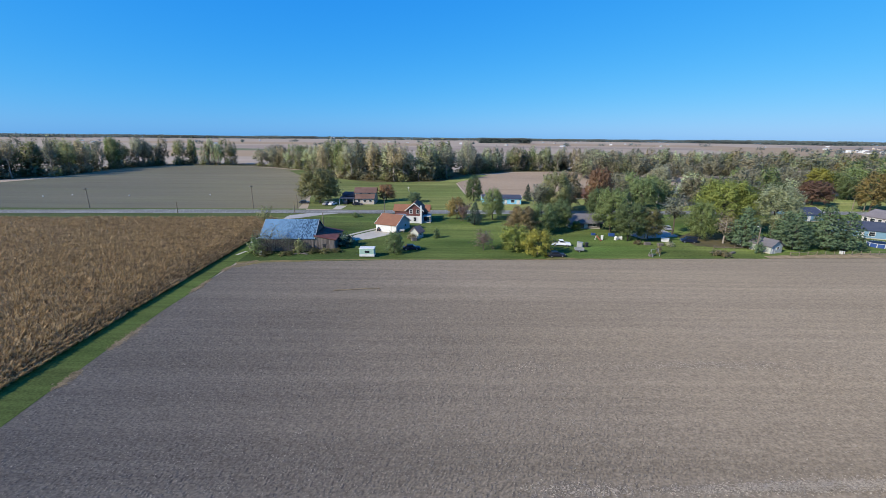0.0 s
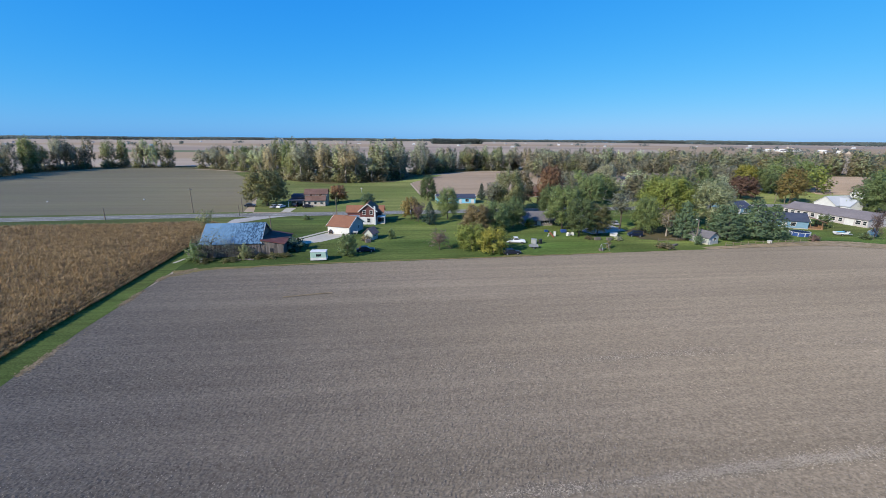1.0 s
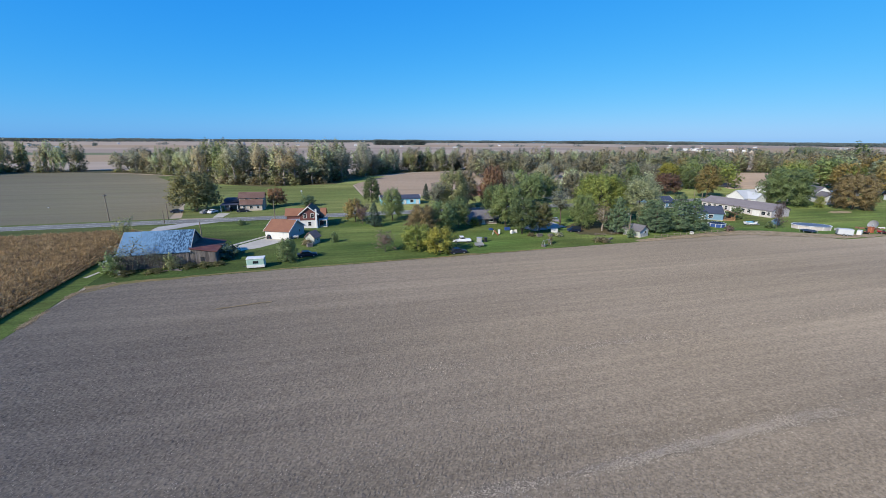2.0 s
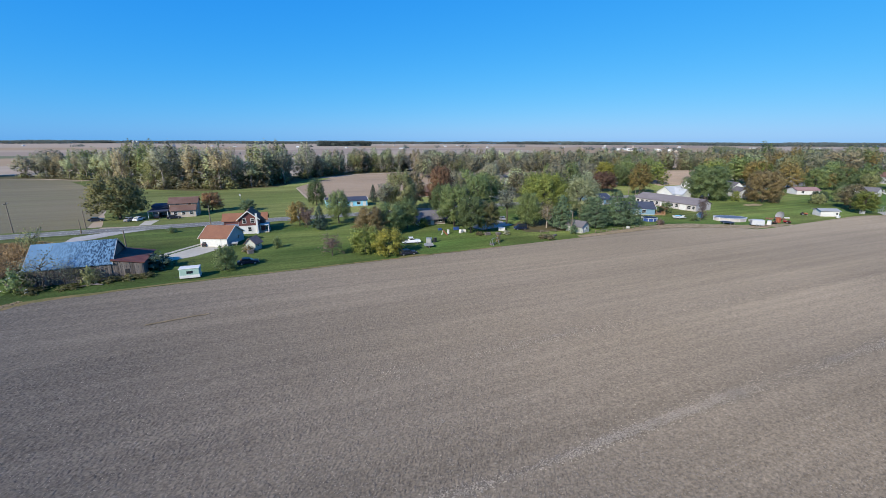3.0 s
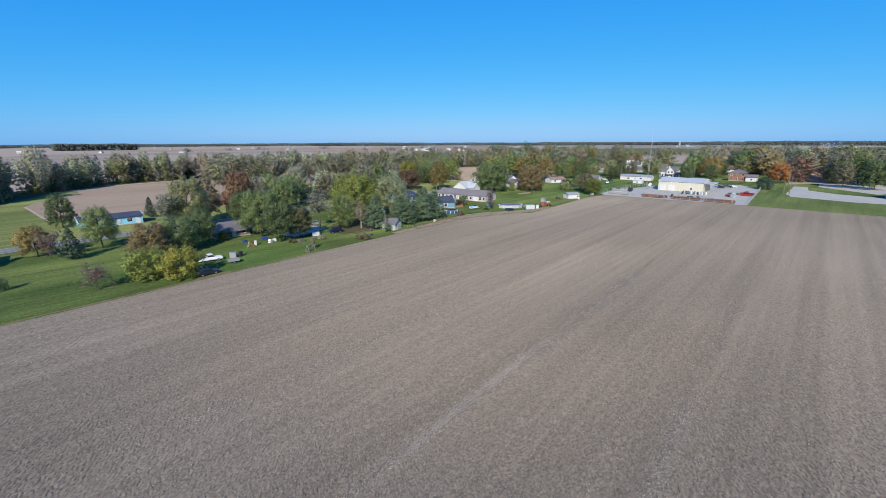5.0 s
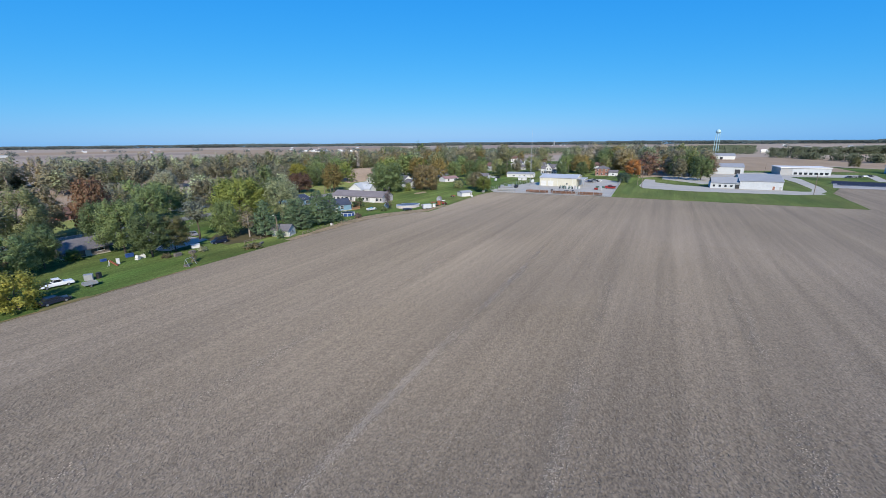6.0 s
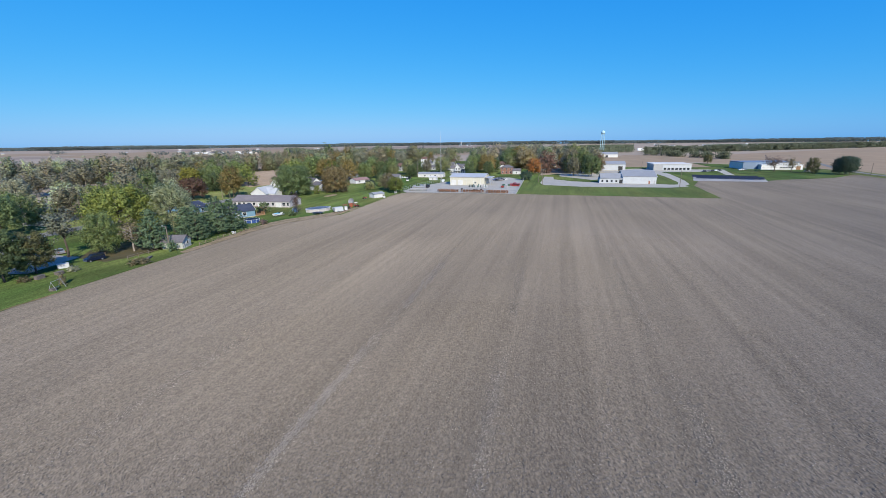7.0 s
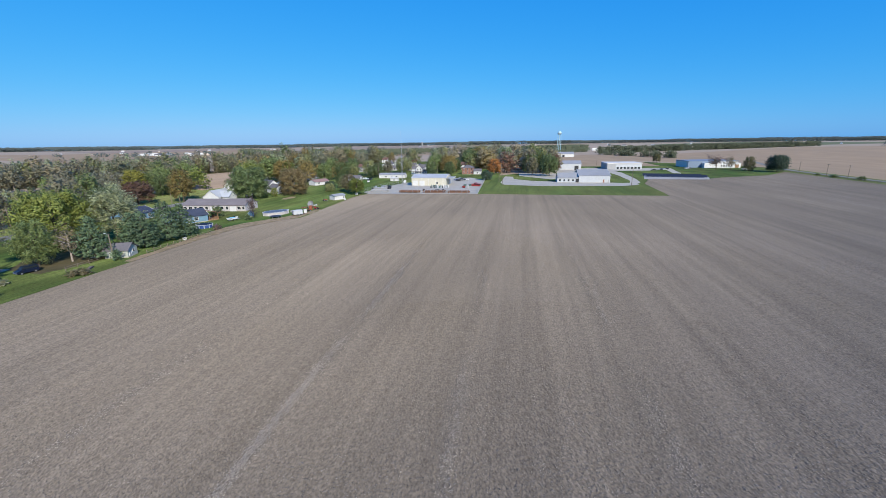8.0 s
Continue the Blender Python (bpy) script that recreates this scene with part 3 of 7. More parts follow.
def beside(line, d):
    out = []
    for i, (x, y) in enumerate(line):
        (x0, y0), (x1, y1) = line[max(0, i - 1)], line[min(len(line) - 1, i + 1)]
        n = math.hypot(x1 - x0, y1 - y0)
        out.append((x - (y1 - y0) / n * d, y + (x1 - x0) / n * d))
    return out


for i in range(len(CREEK) - 1):
    lo, hi = beside(CREEK, -7), beside(CREEK, 24)
    if 8 <= i <= 12:
        edge = beside(CREEK, -20)
        sheet("lawn", [edge[i], edge[i + 1], lo[i + 1], lo[i]], 0.094 + 0.003 * (i % 2), M_GRASS2, "mown meadow grass before the creek wood")
    sheet("wood_floor", wander([lo[i], lo[i + 1], hi[i + 1], hi[i]], 5, 0.8, 4), 0.10 + 0.004 * (i % 2), M_LITTER, "brown leaf litter under the creek wood")

# ---- stuff on the fields ----


def quads_mesh(name, centres, ax, ay, material, normals=None):
    """Many separate four-cornered flakes, from their centres and half axes."""
    n = len(centres)
    co = np.stack([centres - ax - ay, centres + ax - ay, centres + ax * 0.7 + ay, centres - ax * 0.7 + ay], 1).reshape(-1, 3).astype(np.float32)
    me = bpy.data.meshes.new(name)
    me.vertices.add(n * 4)
    me.vertices.foreach_set("co", co.ravel())
    me.loops.add(n * 4)
    me.loops.foreach_set("vertex_index", np.arange(n * 4, dtype=np.int32))
    me.polygons.add(n)
    me.polygons.foreach_set("loop_start", np.arange(0, n * 4, 4, dtype=np.int32))
    me.update(calc_edges=True)
    if normals is not None:
        me.polygons.foreach_set("use_smooth", np.ones(n, dtype=bool))
        me.normals_split_custom_set_from_vertices(np.repeat(normals, 4, 0).tolist())
    if material:
        me.materials.append(material)
    return me


rng = np.random.default_rng(7)


def stubble(name, count, near, far, az0, az1, size, label):
    """Short cut stalks and clods lying in rows on the field."""
    r = near + (far - near) * rng.beta(1.1, 2.2, count)
    a = np.radians(rng.uniform(az0, az1, count))
    x, y = r * np.sin(a), 3 + r * np.cos(a)
    y = np.where(rng.random(count) < 0.35, np.round((y - 0.035 * x) / 0.76) * 0.76 + 0.035 * x + rng.normal(0, 0.10, count), y)
    edge = np.interp(x, [p[0] for p in NORTH_EDGE], [p[1] for p in NORTH_EDGE]) - 0.8
    keep = (y < edge) & (x > np.interp(y, WEST_Y, WEST_X) + 0.6) & (x < 230) & (noise_grid(x * 0.07, y * 0.16) + rng.random(count) * 0.9 > 0.55)
    x, y = x[keep], y[keep]
    n = len(x)
    s = size * rng.uniform(0.5, 1.5, n)
    yaw, tilt = rng.uniform(0, 2 * np.pi, n), rng.uniform(1.15, 1.54, n)
    c = np.stack([x, y, np.where(np.hypot(x, y) < 134, 0.105, 0.035) + s * 0.6 * np.cos(tilt)], 1)
    ax = np.stack([np.cos(yaw), np.sin(yaw), 0 * yaw], 1) * (s * 0.55)[:, None]
    ay = np.stack([-np.sin(yaw) * np.sin(tilt), np.cos(yaw) * np.sin(tilt), np.cos(tilt)], 1) * (s * 0.6)[:, None]
    return tagged(new(name, quads_mesh(name, c, ax, ay, M_STUBBLE)), label, "stubble", "", "stuff")


def noise_grid(x, y):
    """Smooth value noise in 0..1 for arrays."""
    table = np.random.default_rng(5).random((64, 64))
    xi, yi = np.floor(x).astype(int), np.floor(y).astype(int)
    fx, fy = x - xi, y - yi
    fx, fy = fx * fx * (3 - 2 * fx), fy * fy * (3 - 2 * fy)
    t = lambda i, j: table[(xi + i) % 64, (yi + j) % 64]
    return (t(0, 0) * (1 - fx) + t(1, 0) * fx) * (1 - fy) + (t(0, 1) * (1 - fx) + t(1, 1) * fx) * fy


stubble("field_stubble", 130000, 20, 150, -62, 150, 0.075, "short straw stubble and clods on the bare field")



def soil_relief(cell, near, far, high, label):
    """Tilled soil as a crumbled skin of small uneven peaks, one cell wide, that shade one another."""
    xs, ys = np.arange(-52, min(far, 234), cell), np.arange(-far * 0.85, min(far, 107), cell)
    x, y = np.meshgrid(xs, ys, indexing="ij")
    x, y = x + rng.uniform(-0.36, 0.36, x.shape) * cell, y + rng.uniform(-0.36, 0.36, x.shape) * cell
    across = y - 0.035 * x
    rough = 0.55 + 0.45 * noise_grid(across * 0.33, x * 0.012) + 0.35 * (noise_grid(x * 0.09, y * 0.09 + 20) - 0.5)
    z = 0.02 + high * rough * rng.random(x.shape)
    r, az = np.hypot(x, y), np.degrees(np.arctan2(x, y))
    west = np.interp(y, WEST_Y, WEST_X) + 0.25
    north = np.interp(x, [p[0] for p in NORTH_EDGE], [p[1] for p in NORTH_EDGE]) - 0.4
    east = np.where(y > 27, 230.5, 233.5)
    keep = (r >= near - 4 * cell) & (r < far) & (az > -62) & (az < 146) & (x > west) & (y < north) & (x < east)
    keep = keep[:-1, :-1] & keep[1:, :-1] & keep[:-1, 1:] & keep[1:, 1:]
    at = np.arange(x.size, dtype=np.int32).reshape(x.shape)
    quad = np.stack([at[:-1, :-1], at[1:, :-1], at[1:, 1:], at[:-1, 1:]], -1)[keep]
    tri = np.concatenate([quad[:, [0, 1, 2]], quad[:, [0, 2, 3]]])
    used, tri = np.unique(tri, return_inverse=True)
    co = np.stack([x.ravel()[used], y.ravel()[used], z.ravel()[used]], 1).astype(np.float32)
    n = tri.size // 3
    me = bpy.data.meshes.new("soil_clods")
    me.vertices.add(len(co))
    me.vertices.foreach_set("co", co.ravel())
    me.loops.add(n * 3)
    me.loops.foreach_set("vertex_index", tri.ravel().astype(np.int32))
    me.polygons.add(n)
    me.polygons.foreach_set("loop_start", np.arange(0, n * 3, 3, dtype=np.int32))
    me.materials.append(M_SOIL)
    me.update(calc_edges=True)
    me.polygons.foreach_set("use_smooth", np.zeros(n, dtype=bool))
    return tagged(new("soil_clods", me), label, "soil", "", "stuff")


soil_relief(0.17, 22, 74, 0.105, "crumbled grey-brown soil clods on the field")
soil_relief(0.30, 74, 135, 0.085, "crumbled grey-brown soil farther over the field")


def windrow(y0, x0, x1, wide, count, gaps, label):
    """A pale line of straw left along one pass."""
    x = x0 + (x1 - x0) * rng.beta(1.7, 2.6, count)
    y = y0 + 0.03 * x + rng.normal(0, wide, count) * (0.5 + 0.9 * noise_grid(x * 0.11, x * 0 + 3)) + 0.6 * (noise_grid(x * 0.05, x * 0) - 0.5)
    keep = noise_grid(x * 0.16, y * 0 + 7.7) + rng.random(count) * 0.6 > gaps
    x, y = x[keep], y[keep]
    n = len(x)
    s = 0.06 * rng.uniform(0.5, 1.5, n)
    yaw = rng.uniform(0, 2 * np.pi, n)
    ax = np.stack([np.cos(yaw), np.sin(yaw), 0 * yaw], 1) * (s * 1.2)[:, None]
    ay = np.stack([-np.sin(yaw), np.cos(yaw), 0.3 + 0 * yaw], 1) * (s * 0.45)[:, None]
    return tagged(new("straw_line", quads_mesh("straw_line", np.stack([x, y, np.where(np.hypot(x, y) < 134, 0.125, 0.05)], 1), ax, ay, M_STRAW)), label, "straw", "", "stuff")


windrow(28.9, 6, 130, 0.5, 15000, 0.6, "pale broken line of straw along the field")
windrow(49.1, -6, 120, 0.7, 4500, 0.74, "faint pale line of straw along the field")
windrow(9.5, 14, 120, 0.6, 5200, 0.74, "faint pale line of straw along the field")
windrow(-12.0, 18, 150, 0.7, 4200, 0.68, "faint pale line of straw along the field")

# dry weeds along the ragged western edge
count = 9000
f = rng.random(count)
x = np.interp(f, [0, 0.45, 0.85, 1], [-46.9, -49.3, -50.3, -46.5]) + rng.normal(0, 0.35, count)
y = np.interp(f, [0, 0.45, 0.85, 1], [42, 68, 91, 96.4]) + rng.normal(0, 0.5, count)
keep = noise_grid(x * 0.4, y * 0.22) + rng.random(count) * 0.5 + np.clip((y - 90) * 0.06, -0.4, 0.1) > 0.62
x, y = x[keep], y[keep]
yaw, s = rng.uniform(0, 2 * np.pi, len(x)), 0.10 * rng.uniform(0.5, 1.4, len(x))
ax = np.stack([np.cos(yaw), np.sin(yaw), 0 * yaw], 1) * s[:, None]
ay = np.stack([-np.sin(yaw), np.cos(yaw), 0.25 + 0 * yaw], 1) * (s * 0.6)[:, None]
tagged(new("dry_weeds", quads_mesh("dry_weeds", np.stack([x, y, 0.09 + 0 * x], 1), ax, ay, M_DRYWEED)), "dry tan weeds along the field edge", "weeds", "", "stuff")

# ripe corn, in rows
count = 135000
x = -152 * rng.random(count) ** 1.25
y = rng.uniform(14, 146, count)
inward = -np.round(x / 0.76) * 0.76
x = -53.0 - np.maximum(0, y - 44) * 0.05 - inward + rng.normal(0, 0.09, count)
top = np.interp(x, [-420, -300, -190, -90, -62, -54], [124, 132, 139, 143.4, 144.6, 143.6])
keep = (y < top) & (np.hypot(x, y) > 50) & (y > -x * 0.3 - 20)
x, y, inward = x[keep], y[keep], inward[keep]
n = len(x)
flakes = []
for lo, hi, wide, lean in ((1.2, 2.1, 0.10, 0.5), (1.5, 2.4, 0.09, 0.6), (0.9, 2.4, 0.05, 0.10)):
    if lo < 1:
        x, y, inward = x[x > -100], y[x > -100], inward[x > -100]
    n = len(x)
    yaw = rng.uniform(0, 2 * np.pi, n)
    h = 0.70 + 0.22 * noise_grid(x * 0.09, y * 0.09) + rng.normal(0, 0.06, n)
    h *= 0.45 + 0.55 * np.clip(inward / 3.8, 0, 1)
    mid = (lo + hi) / 2 * h
    c = np.stack([x + np.cos(yaw) * lean * 0.3, y + np.sin(yaw) * lean * 0.3, mid], 1)
    ax = np.stack([-np.sin(yaw), np.cos(yaw), 0 * yaw], 1) * wide
    ay = np.stack([np.cos(yaw) * lean * 0.6, np.sin(yaw) * lean * 0.6, (hi - lo) / 2 * h], 1)
    flakes.append((c, ax, ay))
tagged(new("corn", quads_mesh("corn", *[np.concatenate(k) for k in zip(*flakes)], M_CORN)), "ripe dry golden-brown corn standing in rows", "corn", "", "stuff")

# ---- trees ----


def limbs(bm, rnd, h, spread, trunk_r, forks, fork_from, depth=1):
    """A tapered trunk that forks into limbs."""
    tips = []
    p, r = Vector((0, 0, -0.3)), trunk_r
    steps = 5
    for i in range(steps):
        q = Vector((rnd.uniform(-0.02, 0.02) * h, rnd.uniform(-0.02, 0.02) * h, (i + 1) / steps * h * 0.8))
        rod(bm, p, q, r, r * 0.78, 7)
        p, r = q, r * 0.78
    tips.append(p)
    for k in range(forks):
        z = h * rnd.uniform(fork_from, 0.72)
        a = k * 2.4 + rnd.uniform(-0.5, 0.5)
        base = Vector((0, 0, z))
        out = spread * rnd.uniform(0.55, 0.95)
        tip = base + Vector((math.cos(a) * out, math.sin(a) * out, h * rnd.uniform(0.12, 0.28)))
        mid = base.lerp(tip, 0.5) + Vector((0, 0, h * 0.02))
        r1 = trunk_r * 0.42
        rod(bm, base, mid, r1, r1 * 0.7, 5)
        rod(bm, mid, tip, r1 * 0.7, r1 * 0.3, 5)
        tips.append(tip)
        for j in range(2 * depth):
            b2 = base.lerp(tip, rnd.uniform(0.4, 0.85))
            t2 = b2 + Vector((rnd.uniform(-1, 1), rnd.uniform(-1, 1), rnd.uniform(0.1, 1.0))) * spread * 0.42
            rod(bm, b2, t2, r1 * 0.35, r1 * 0.1, 4)
            tips.append(t2)
    return tips


def leaf_cloud(rnd, lobes, count, size, flat=0.5, tall=0.82):
    """Leaf flakes spread over and in a set of lobes (centre, radius, squash)."""
    g = np.random.default_rng(rnd.randrange(10 ** 6))
    w = np.array([l[1] ** 2 for l in lobes])
    pick = g.choice(len(lobes), count, p=w / w.sum())
    cen = np.array([tuple(l[0]) for l in lobes])[pick]
    rad = np.array([l[1] for l in lobes])[pick]
    d = g.normal(size=(count, 3))
    d /= np.linalg.norm(d, axis=1)[:, None]
    rr = rad * (g.uniform(0.15, 1.0, count) ** 0.5) * g.uniform(0.75, 1.55, count)
    heart = np.average(cen, axis=0) * np.array([1, 1, 0.75])
    axis = cen - heart
    axis /= np.linalg.norm(axis, axis=1)[:, None] + 1e-9
    along = (d * axis).sum(1)[:, None] * axis
    p = cen + (d * 0.82 + along * 0.75) * rr[:, None] * np.array([1, 1, tall])
    nrm = d * 0.75 + g.normal(size=(count, 3)) * flat + np.array([0, 0, 0.25])
    nrm /= np.linalg.norm(nrm, axis=1)[:, None]
    u = np.cross(nrm, g.normal(size=(count, 3)))
    u /= np.linalg.norm(u, axis=1)[:, None]
    v = np.cross(nrm, u)
    s = (size * g.uniform(0.6, 1.35, count))[:, None]
    out = p - np.array([0, 0, p[:, 2].mean() * 0.9])
    out /= np.linalg.norm(out, axis=1)[:, None] + 1e-9
    soft = d * 0.24 + out * 0.38 + nrm * (0.62 if size < 0.14 else 0.36)
    soft /= np.linalg.norm(soft, axis=1)[:, None]
    return p, u * s, v * s * 0.75, soft


PROTO = {}


def deciduous(key, seed, h=12.0, w=9.0, low=0.22, lobes=20, leaves=2600, leaf=0.30, forks=7, trunk_r=0.26, top=0.84, clump=0.24, depth=1, tall=0.82):
    """One tree shape, h high and w wide; low: where the crown begins."""
    rnd = random.Random(seed)
    bm = bmesh.new()
    limbs(bm, rnd, h, w * 0.42, trunk_r, forks, max(low, 0.2), depth)
    me = bpy.data.meshes.new("trunk")
    bm.to_mesh(me)
    bm.free()
    ls = []
    for i in range(lobes):
        f = (i + 0.5) / lobes
        z = h * (low + (0.97 - low) * f)
        prof = math.sin(math.pi * min(1, 0.18 + 0.82 * f * top) ** 0.85) ** 0.6
        a = i * 2.39996 + rnd.uniform(-0.4, 0.4)
        r = w * clump * rnd.uniform(0.7, 1.15)
        out = max(0.0, w * 0.5 * prof - r * 0.75) * rnd.uniform(0.75, 1.12)
        ls.append((Vector((math.cos(a) * out, math.sin(a) * out, min(z, h - r * 0.7))), r * (0.75 + 0.35 * prof)))
    cloud = leaf_cloud(rnd, ls, leaves, leaf, 0.5, tall)
    PROTO[key] = (me, quads_mesh("crown", *cloud[:3], LEAF["green"], cloud[3]), h, w)


def airy(key, seed, h=20.0, w=9.0, leaves=900, leaf=0.34, low=0.3, trunk_r=0.25):
    """A tall, half-bare tree whose limbs show."""
    rnd = random.Random(seed)
    bm = bmesh.new()
    tips = limbs(bm, rnd, h, w * 0.4, trunk_r, 10, low, 2)
    me = bpy.data.meshes.new("trunk")
    bm.to_mesh(me)
    bm.free()
    ls = [(t + Vector((0, 0, rnd.uniform(-0.4, 0.8))), rnd.uniform(0.09, 0.19) * w) for t in tips]
    cloud = leaf_cloud(rnd, ls, leaves, leaf, 0.5, 1.3)
    PROTO[key] = (me, quads_mesh("crown", *cloud[:3], LEAF["green"], cloud[3]), h, w)


def conifer(key, seed, h=11.0, w=7.0, layers=17, leaf=0.3, droop=0.16, broad=0.75):
    """Boughs all round a straight trunk, each carrying tufts of needles; broad: how full the top is."""
    rnd = random.Random(seed)
    bm = bmesh.new()
    rod(bm, (0, 0, -0.2), (0, 0, h * 0.96), 0.2, 0.03, 8)
    P, U, V, N = [], [], [], []
    for i in range(layers * 9):
        f = ((i // 9 + 0.42 * rnd.random() ** 2) / layers) ** 1.12
        z = h * (0.06 + 0.9 * f)
        R = w * 0.5 * (1 - f) ** broad * (0.72 + 0.28 * min(1.0, f * 7)) * rnd.uniform(0.62, 1.12) + 0.2
        a = i * 2.39996 + rnd.uniform(-0.3, 0.3)
        c, s = math.cos(a), math.sin(a)
        rise = rnd.uniform(-0.5, 1.0) * droop
        if i % 3 == 0:
            rod(bm, (0, 0, z), (c * R * 0.8, s * R * 0.8, z + R * 0.8 * rise), 0.035, 0.01, 3)
        for j in range(max(4, int(R * 5.5))):
            q = 1 - 0.72 * rnd.random() ** 1.6
            side = rnd.gauss(0, 0.17) * R * (1.15 - q) + rnd.gauss(0, 0.14)
            x, y = c * R * q - s * side, s * R * q + c * side
            P.append((x, y, z + R * q * rise + 0.14 * R * q * q + rnd.gauss(0, 0.16)))
            n = Vector((c * 0.7 + rnd.gauss(0, 0.6), s * 0.7 + rnd.gauss(0, 0.6), 0.45 + rnd.gauss(0, 0.5))).normalized()
            u = n.cross(Vector((rnd.gauss(0, 1), rnd.gauss(0, 1), rnd.gauss(0, 1)))).normalized()
            k = leaf * rnd.uniform(0.6, 1.25)
            U.append(tuple(u * k))
            V.append(tuple(n.cross(u) * k * 0.5))
            N.append((n * 0.6 + Vector((c, s, 0.5)) * 0.45).normalized())
    me = bpy.data.meshes.new("trunk")
    bm.to_mesh(me)
    bm.free()
    PROTO[key] = (me, quads_mesh("crown", np.array(P), np.array(U), np.array(V), LEAF["pine"], np.array([tuple(n) for n in N])), h, w)


deciduous("round_a", 1, lobes=58, clump=0.12, leaves=4200, leaf=0.21)
deciduous("round_b", 2, lobes=62, clump=0.12, leaves=4400, leaf=0.21)
deciduous("round_c", 3, w=10.5, low=0.18, lobes=60, clump=0.115, leaves=4400, leaf=0.22)
deciduous("tall_a", 4, h=15, w=8.5, low=0.16, lobes=66, clump=0.125, leaves=4400, leaf=0.22, tall=1.1)
deciduous("tall_b", 5, h=15, w=8.0, low=0.2, lobes=56, clump=0.125, leaves=3600, leaf=0.22, tall=1.1)
deciduous("broad", 6, h=13, w=13.5, low=0.2, lobes=86, leaves=6200, forks=9, trunk_r=0.4, clump=0.10, leaf=0.23)
deciduous("low_a", 7, h=6.5, w=6.5, low=0.1, lobes=48, clump=0.125, leaves=5200, leaf=0.115, trunk_r=0.13)
deciduous("low_b", 8, h=6.5, w=6.0, low=0.08, lobes=44, clump=0.125, leaves=5000, leaf=0.115, trunk_r=0.13)
deciduous("round_a_fine", 1, lobes=58, clump=0.12, leaves=11500, leaf=0.13)
deciduous("round_b_fine", 2, lobes=62, clump=0.12, leaves=12000, leaf=0.13)
deciduous("round_c_fine", 3, w=10.5, low=0.18, lobes=60, clump=0.115, leaves=12000, leaf=0.135)
deciduous("tall_a_fine", 4, h=15, w=8.5, low=0.16, lobes=66, clump=0.125, leaves=12000, leaf=0.135, tall=1.1)
deciduous("tall_b_fine", 5, h=15, w=8.0, low=0.2, lobes=56, clump=0.125, leaves=10000, leaf=0.135, tall=1.1)
deciduous("broad_fine", 6, h=13, w=13.5, low=0.1, lobes=96, leaves=21000, forks=9, trunk_r=0.4, clump=0.10, leaf=0.15)
deciduous("bush", 9, h=2.4, w=2.8, low=0.05, lobes=16, clump=0.19, leaves=900, leaf=0.11, trunk_r=0.05, forks=4)
deciduous("wood_a", 10, h=20, w=9, low=0.22, lobes=44, leaves=2200, leaf=0.27, forks=9, clump=0.10, depth=2, tall=2.0)
deciduous("wood_c", 12, h=18, w=10, low=0.18, lobes=50, leaves=2200, leaf=0.33, forks=8, clump=0.11, tall=1.2)
deciduous("town_a", 21, h=16, w=12, low=0.12, lobes=20, leaves=1250, leaf=0.38, forks=5, clump=0.19)
deciduous("back_a", 25, h=20, w=8, low=0.22, lobes=22, leaves=700, leaf=0.38, forks=4, clump=0.15, tall=1.8)
deciduous("back_b", 26, h=20, w=7, low=0.26, lobes=20, leaves=600, leaf=0.36, forks=4, clump=0.15, tall=1.9)
deciduous("town_b", 22, h=16, w=10, low=0.12, lobes=20, leaves=1150, leaf=0.36, forks=5, clump=0.18, tall=1.3)
deciduous("brush", 23, h=6, w=7, low=0.03, lobes=18, leaves=240, leaf=0.40, forks=3, trunk_r=0.1, clump=0.16)
airy("airy_a", 13, leaves=1700, leaf=0.23, trunk_r=0.36)
airy("airy_b", 14, w=7, leaves=1300, leaf=0.22, trunk_r=0.34)
airy("sparse", 15, h=10, w=8, leaves=700, leaf=0.19, low=0.2, trunk_r=0.2)
airy("bare", 16, h=8, w=7, leaves=160, leaf=0.2, low=0.15, trunk_r=0.22)
airy("twigs", 24, h=6, w=6.5, leaves=520, leaf=0.10, low=0.08, trunk_r=0.13)
airy("shrub", 17, h=4.6, w=4.6, leaves=1100, leaf=0.10, low=0.12, trunk_r=0.09)
conifer("pine_a", 18, layers=24, leaf=0.2, broad=0.68, droop=0.12)
conifer("pine_b", 19, w=8.2, broad=0.6, layers=26, leaf=0.2, droop=0.12)
conifer("spruce", 20, h=9, w=5.2, layers=22, droop=0.28, broad=0.9, leaf=0.2)

tree_rnd = random.Random(77)


def tree(key, x, y, h, w, colour, label, category="tree", bark=None, group="", name="tree"):
    trunk_me, crown_me, h0, w0 = PROTO[key]
    t = thing(name, x, y, tree_rnd.uniform(0, 360), 0.0, label, category, group)
    t.scale = (w / w0, w / w0, h / h0)
    a = new("trunk", trunk_me)
    b = new("crown", crown_me)
    a.parent = b.parent = t
    if not trunk_me.materials:
        trunk_me.materials.append(M_BARK)
    if bark:
        a.material_slots[0].link, a.material_slots[0].material = "OBJECT", bark
    b.material_slots[0].link, b.material_slots[0].material = "OBJECT", LEAF[colour]
    return t


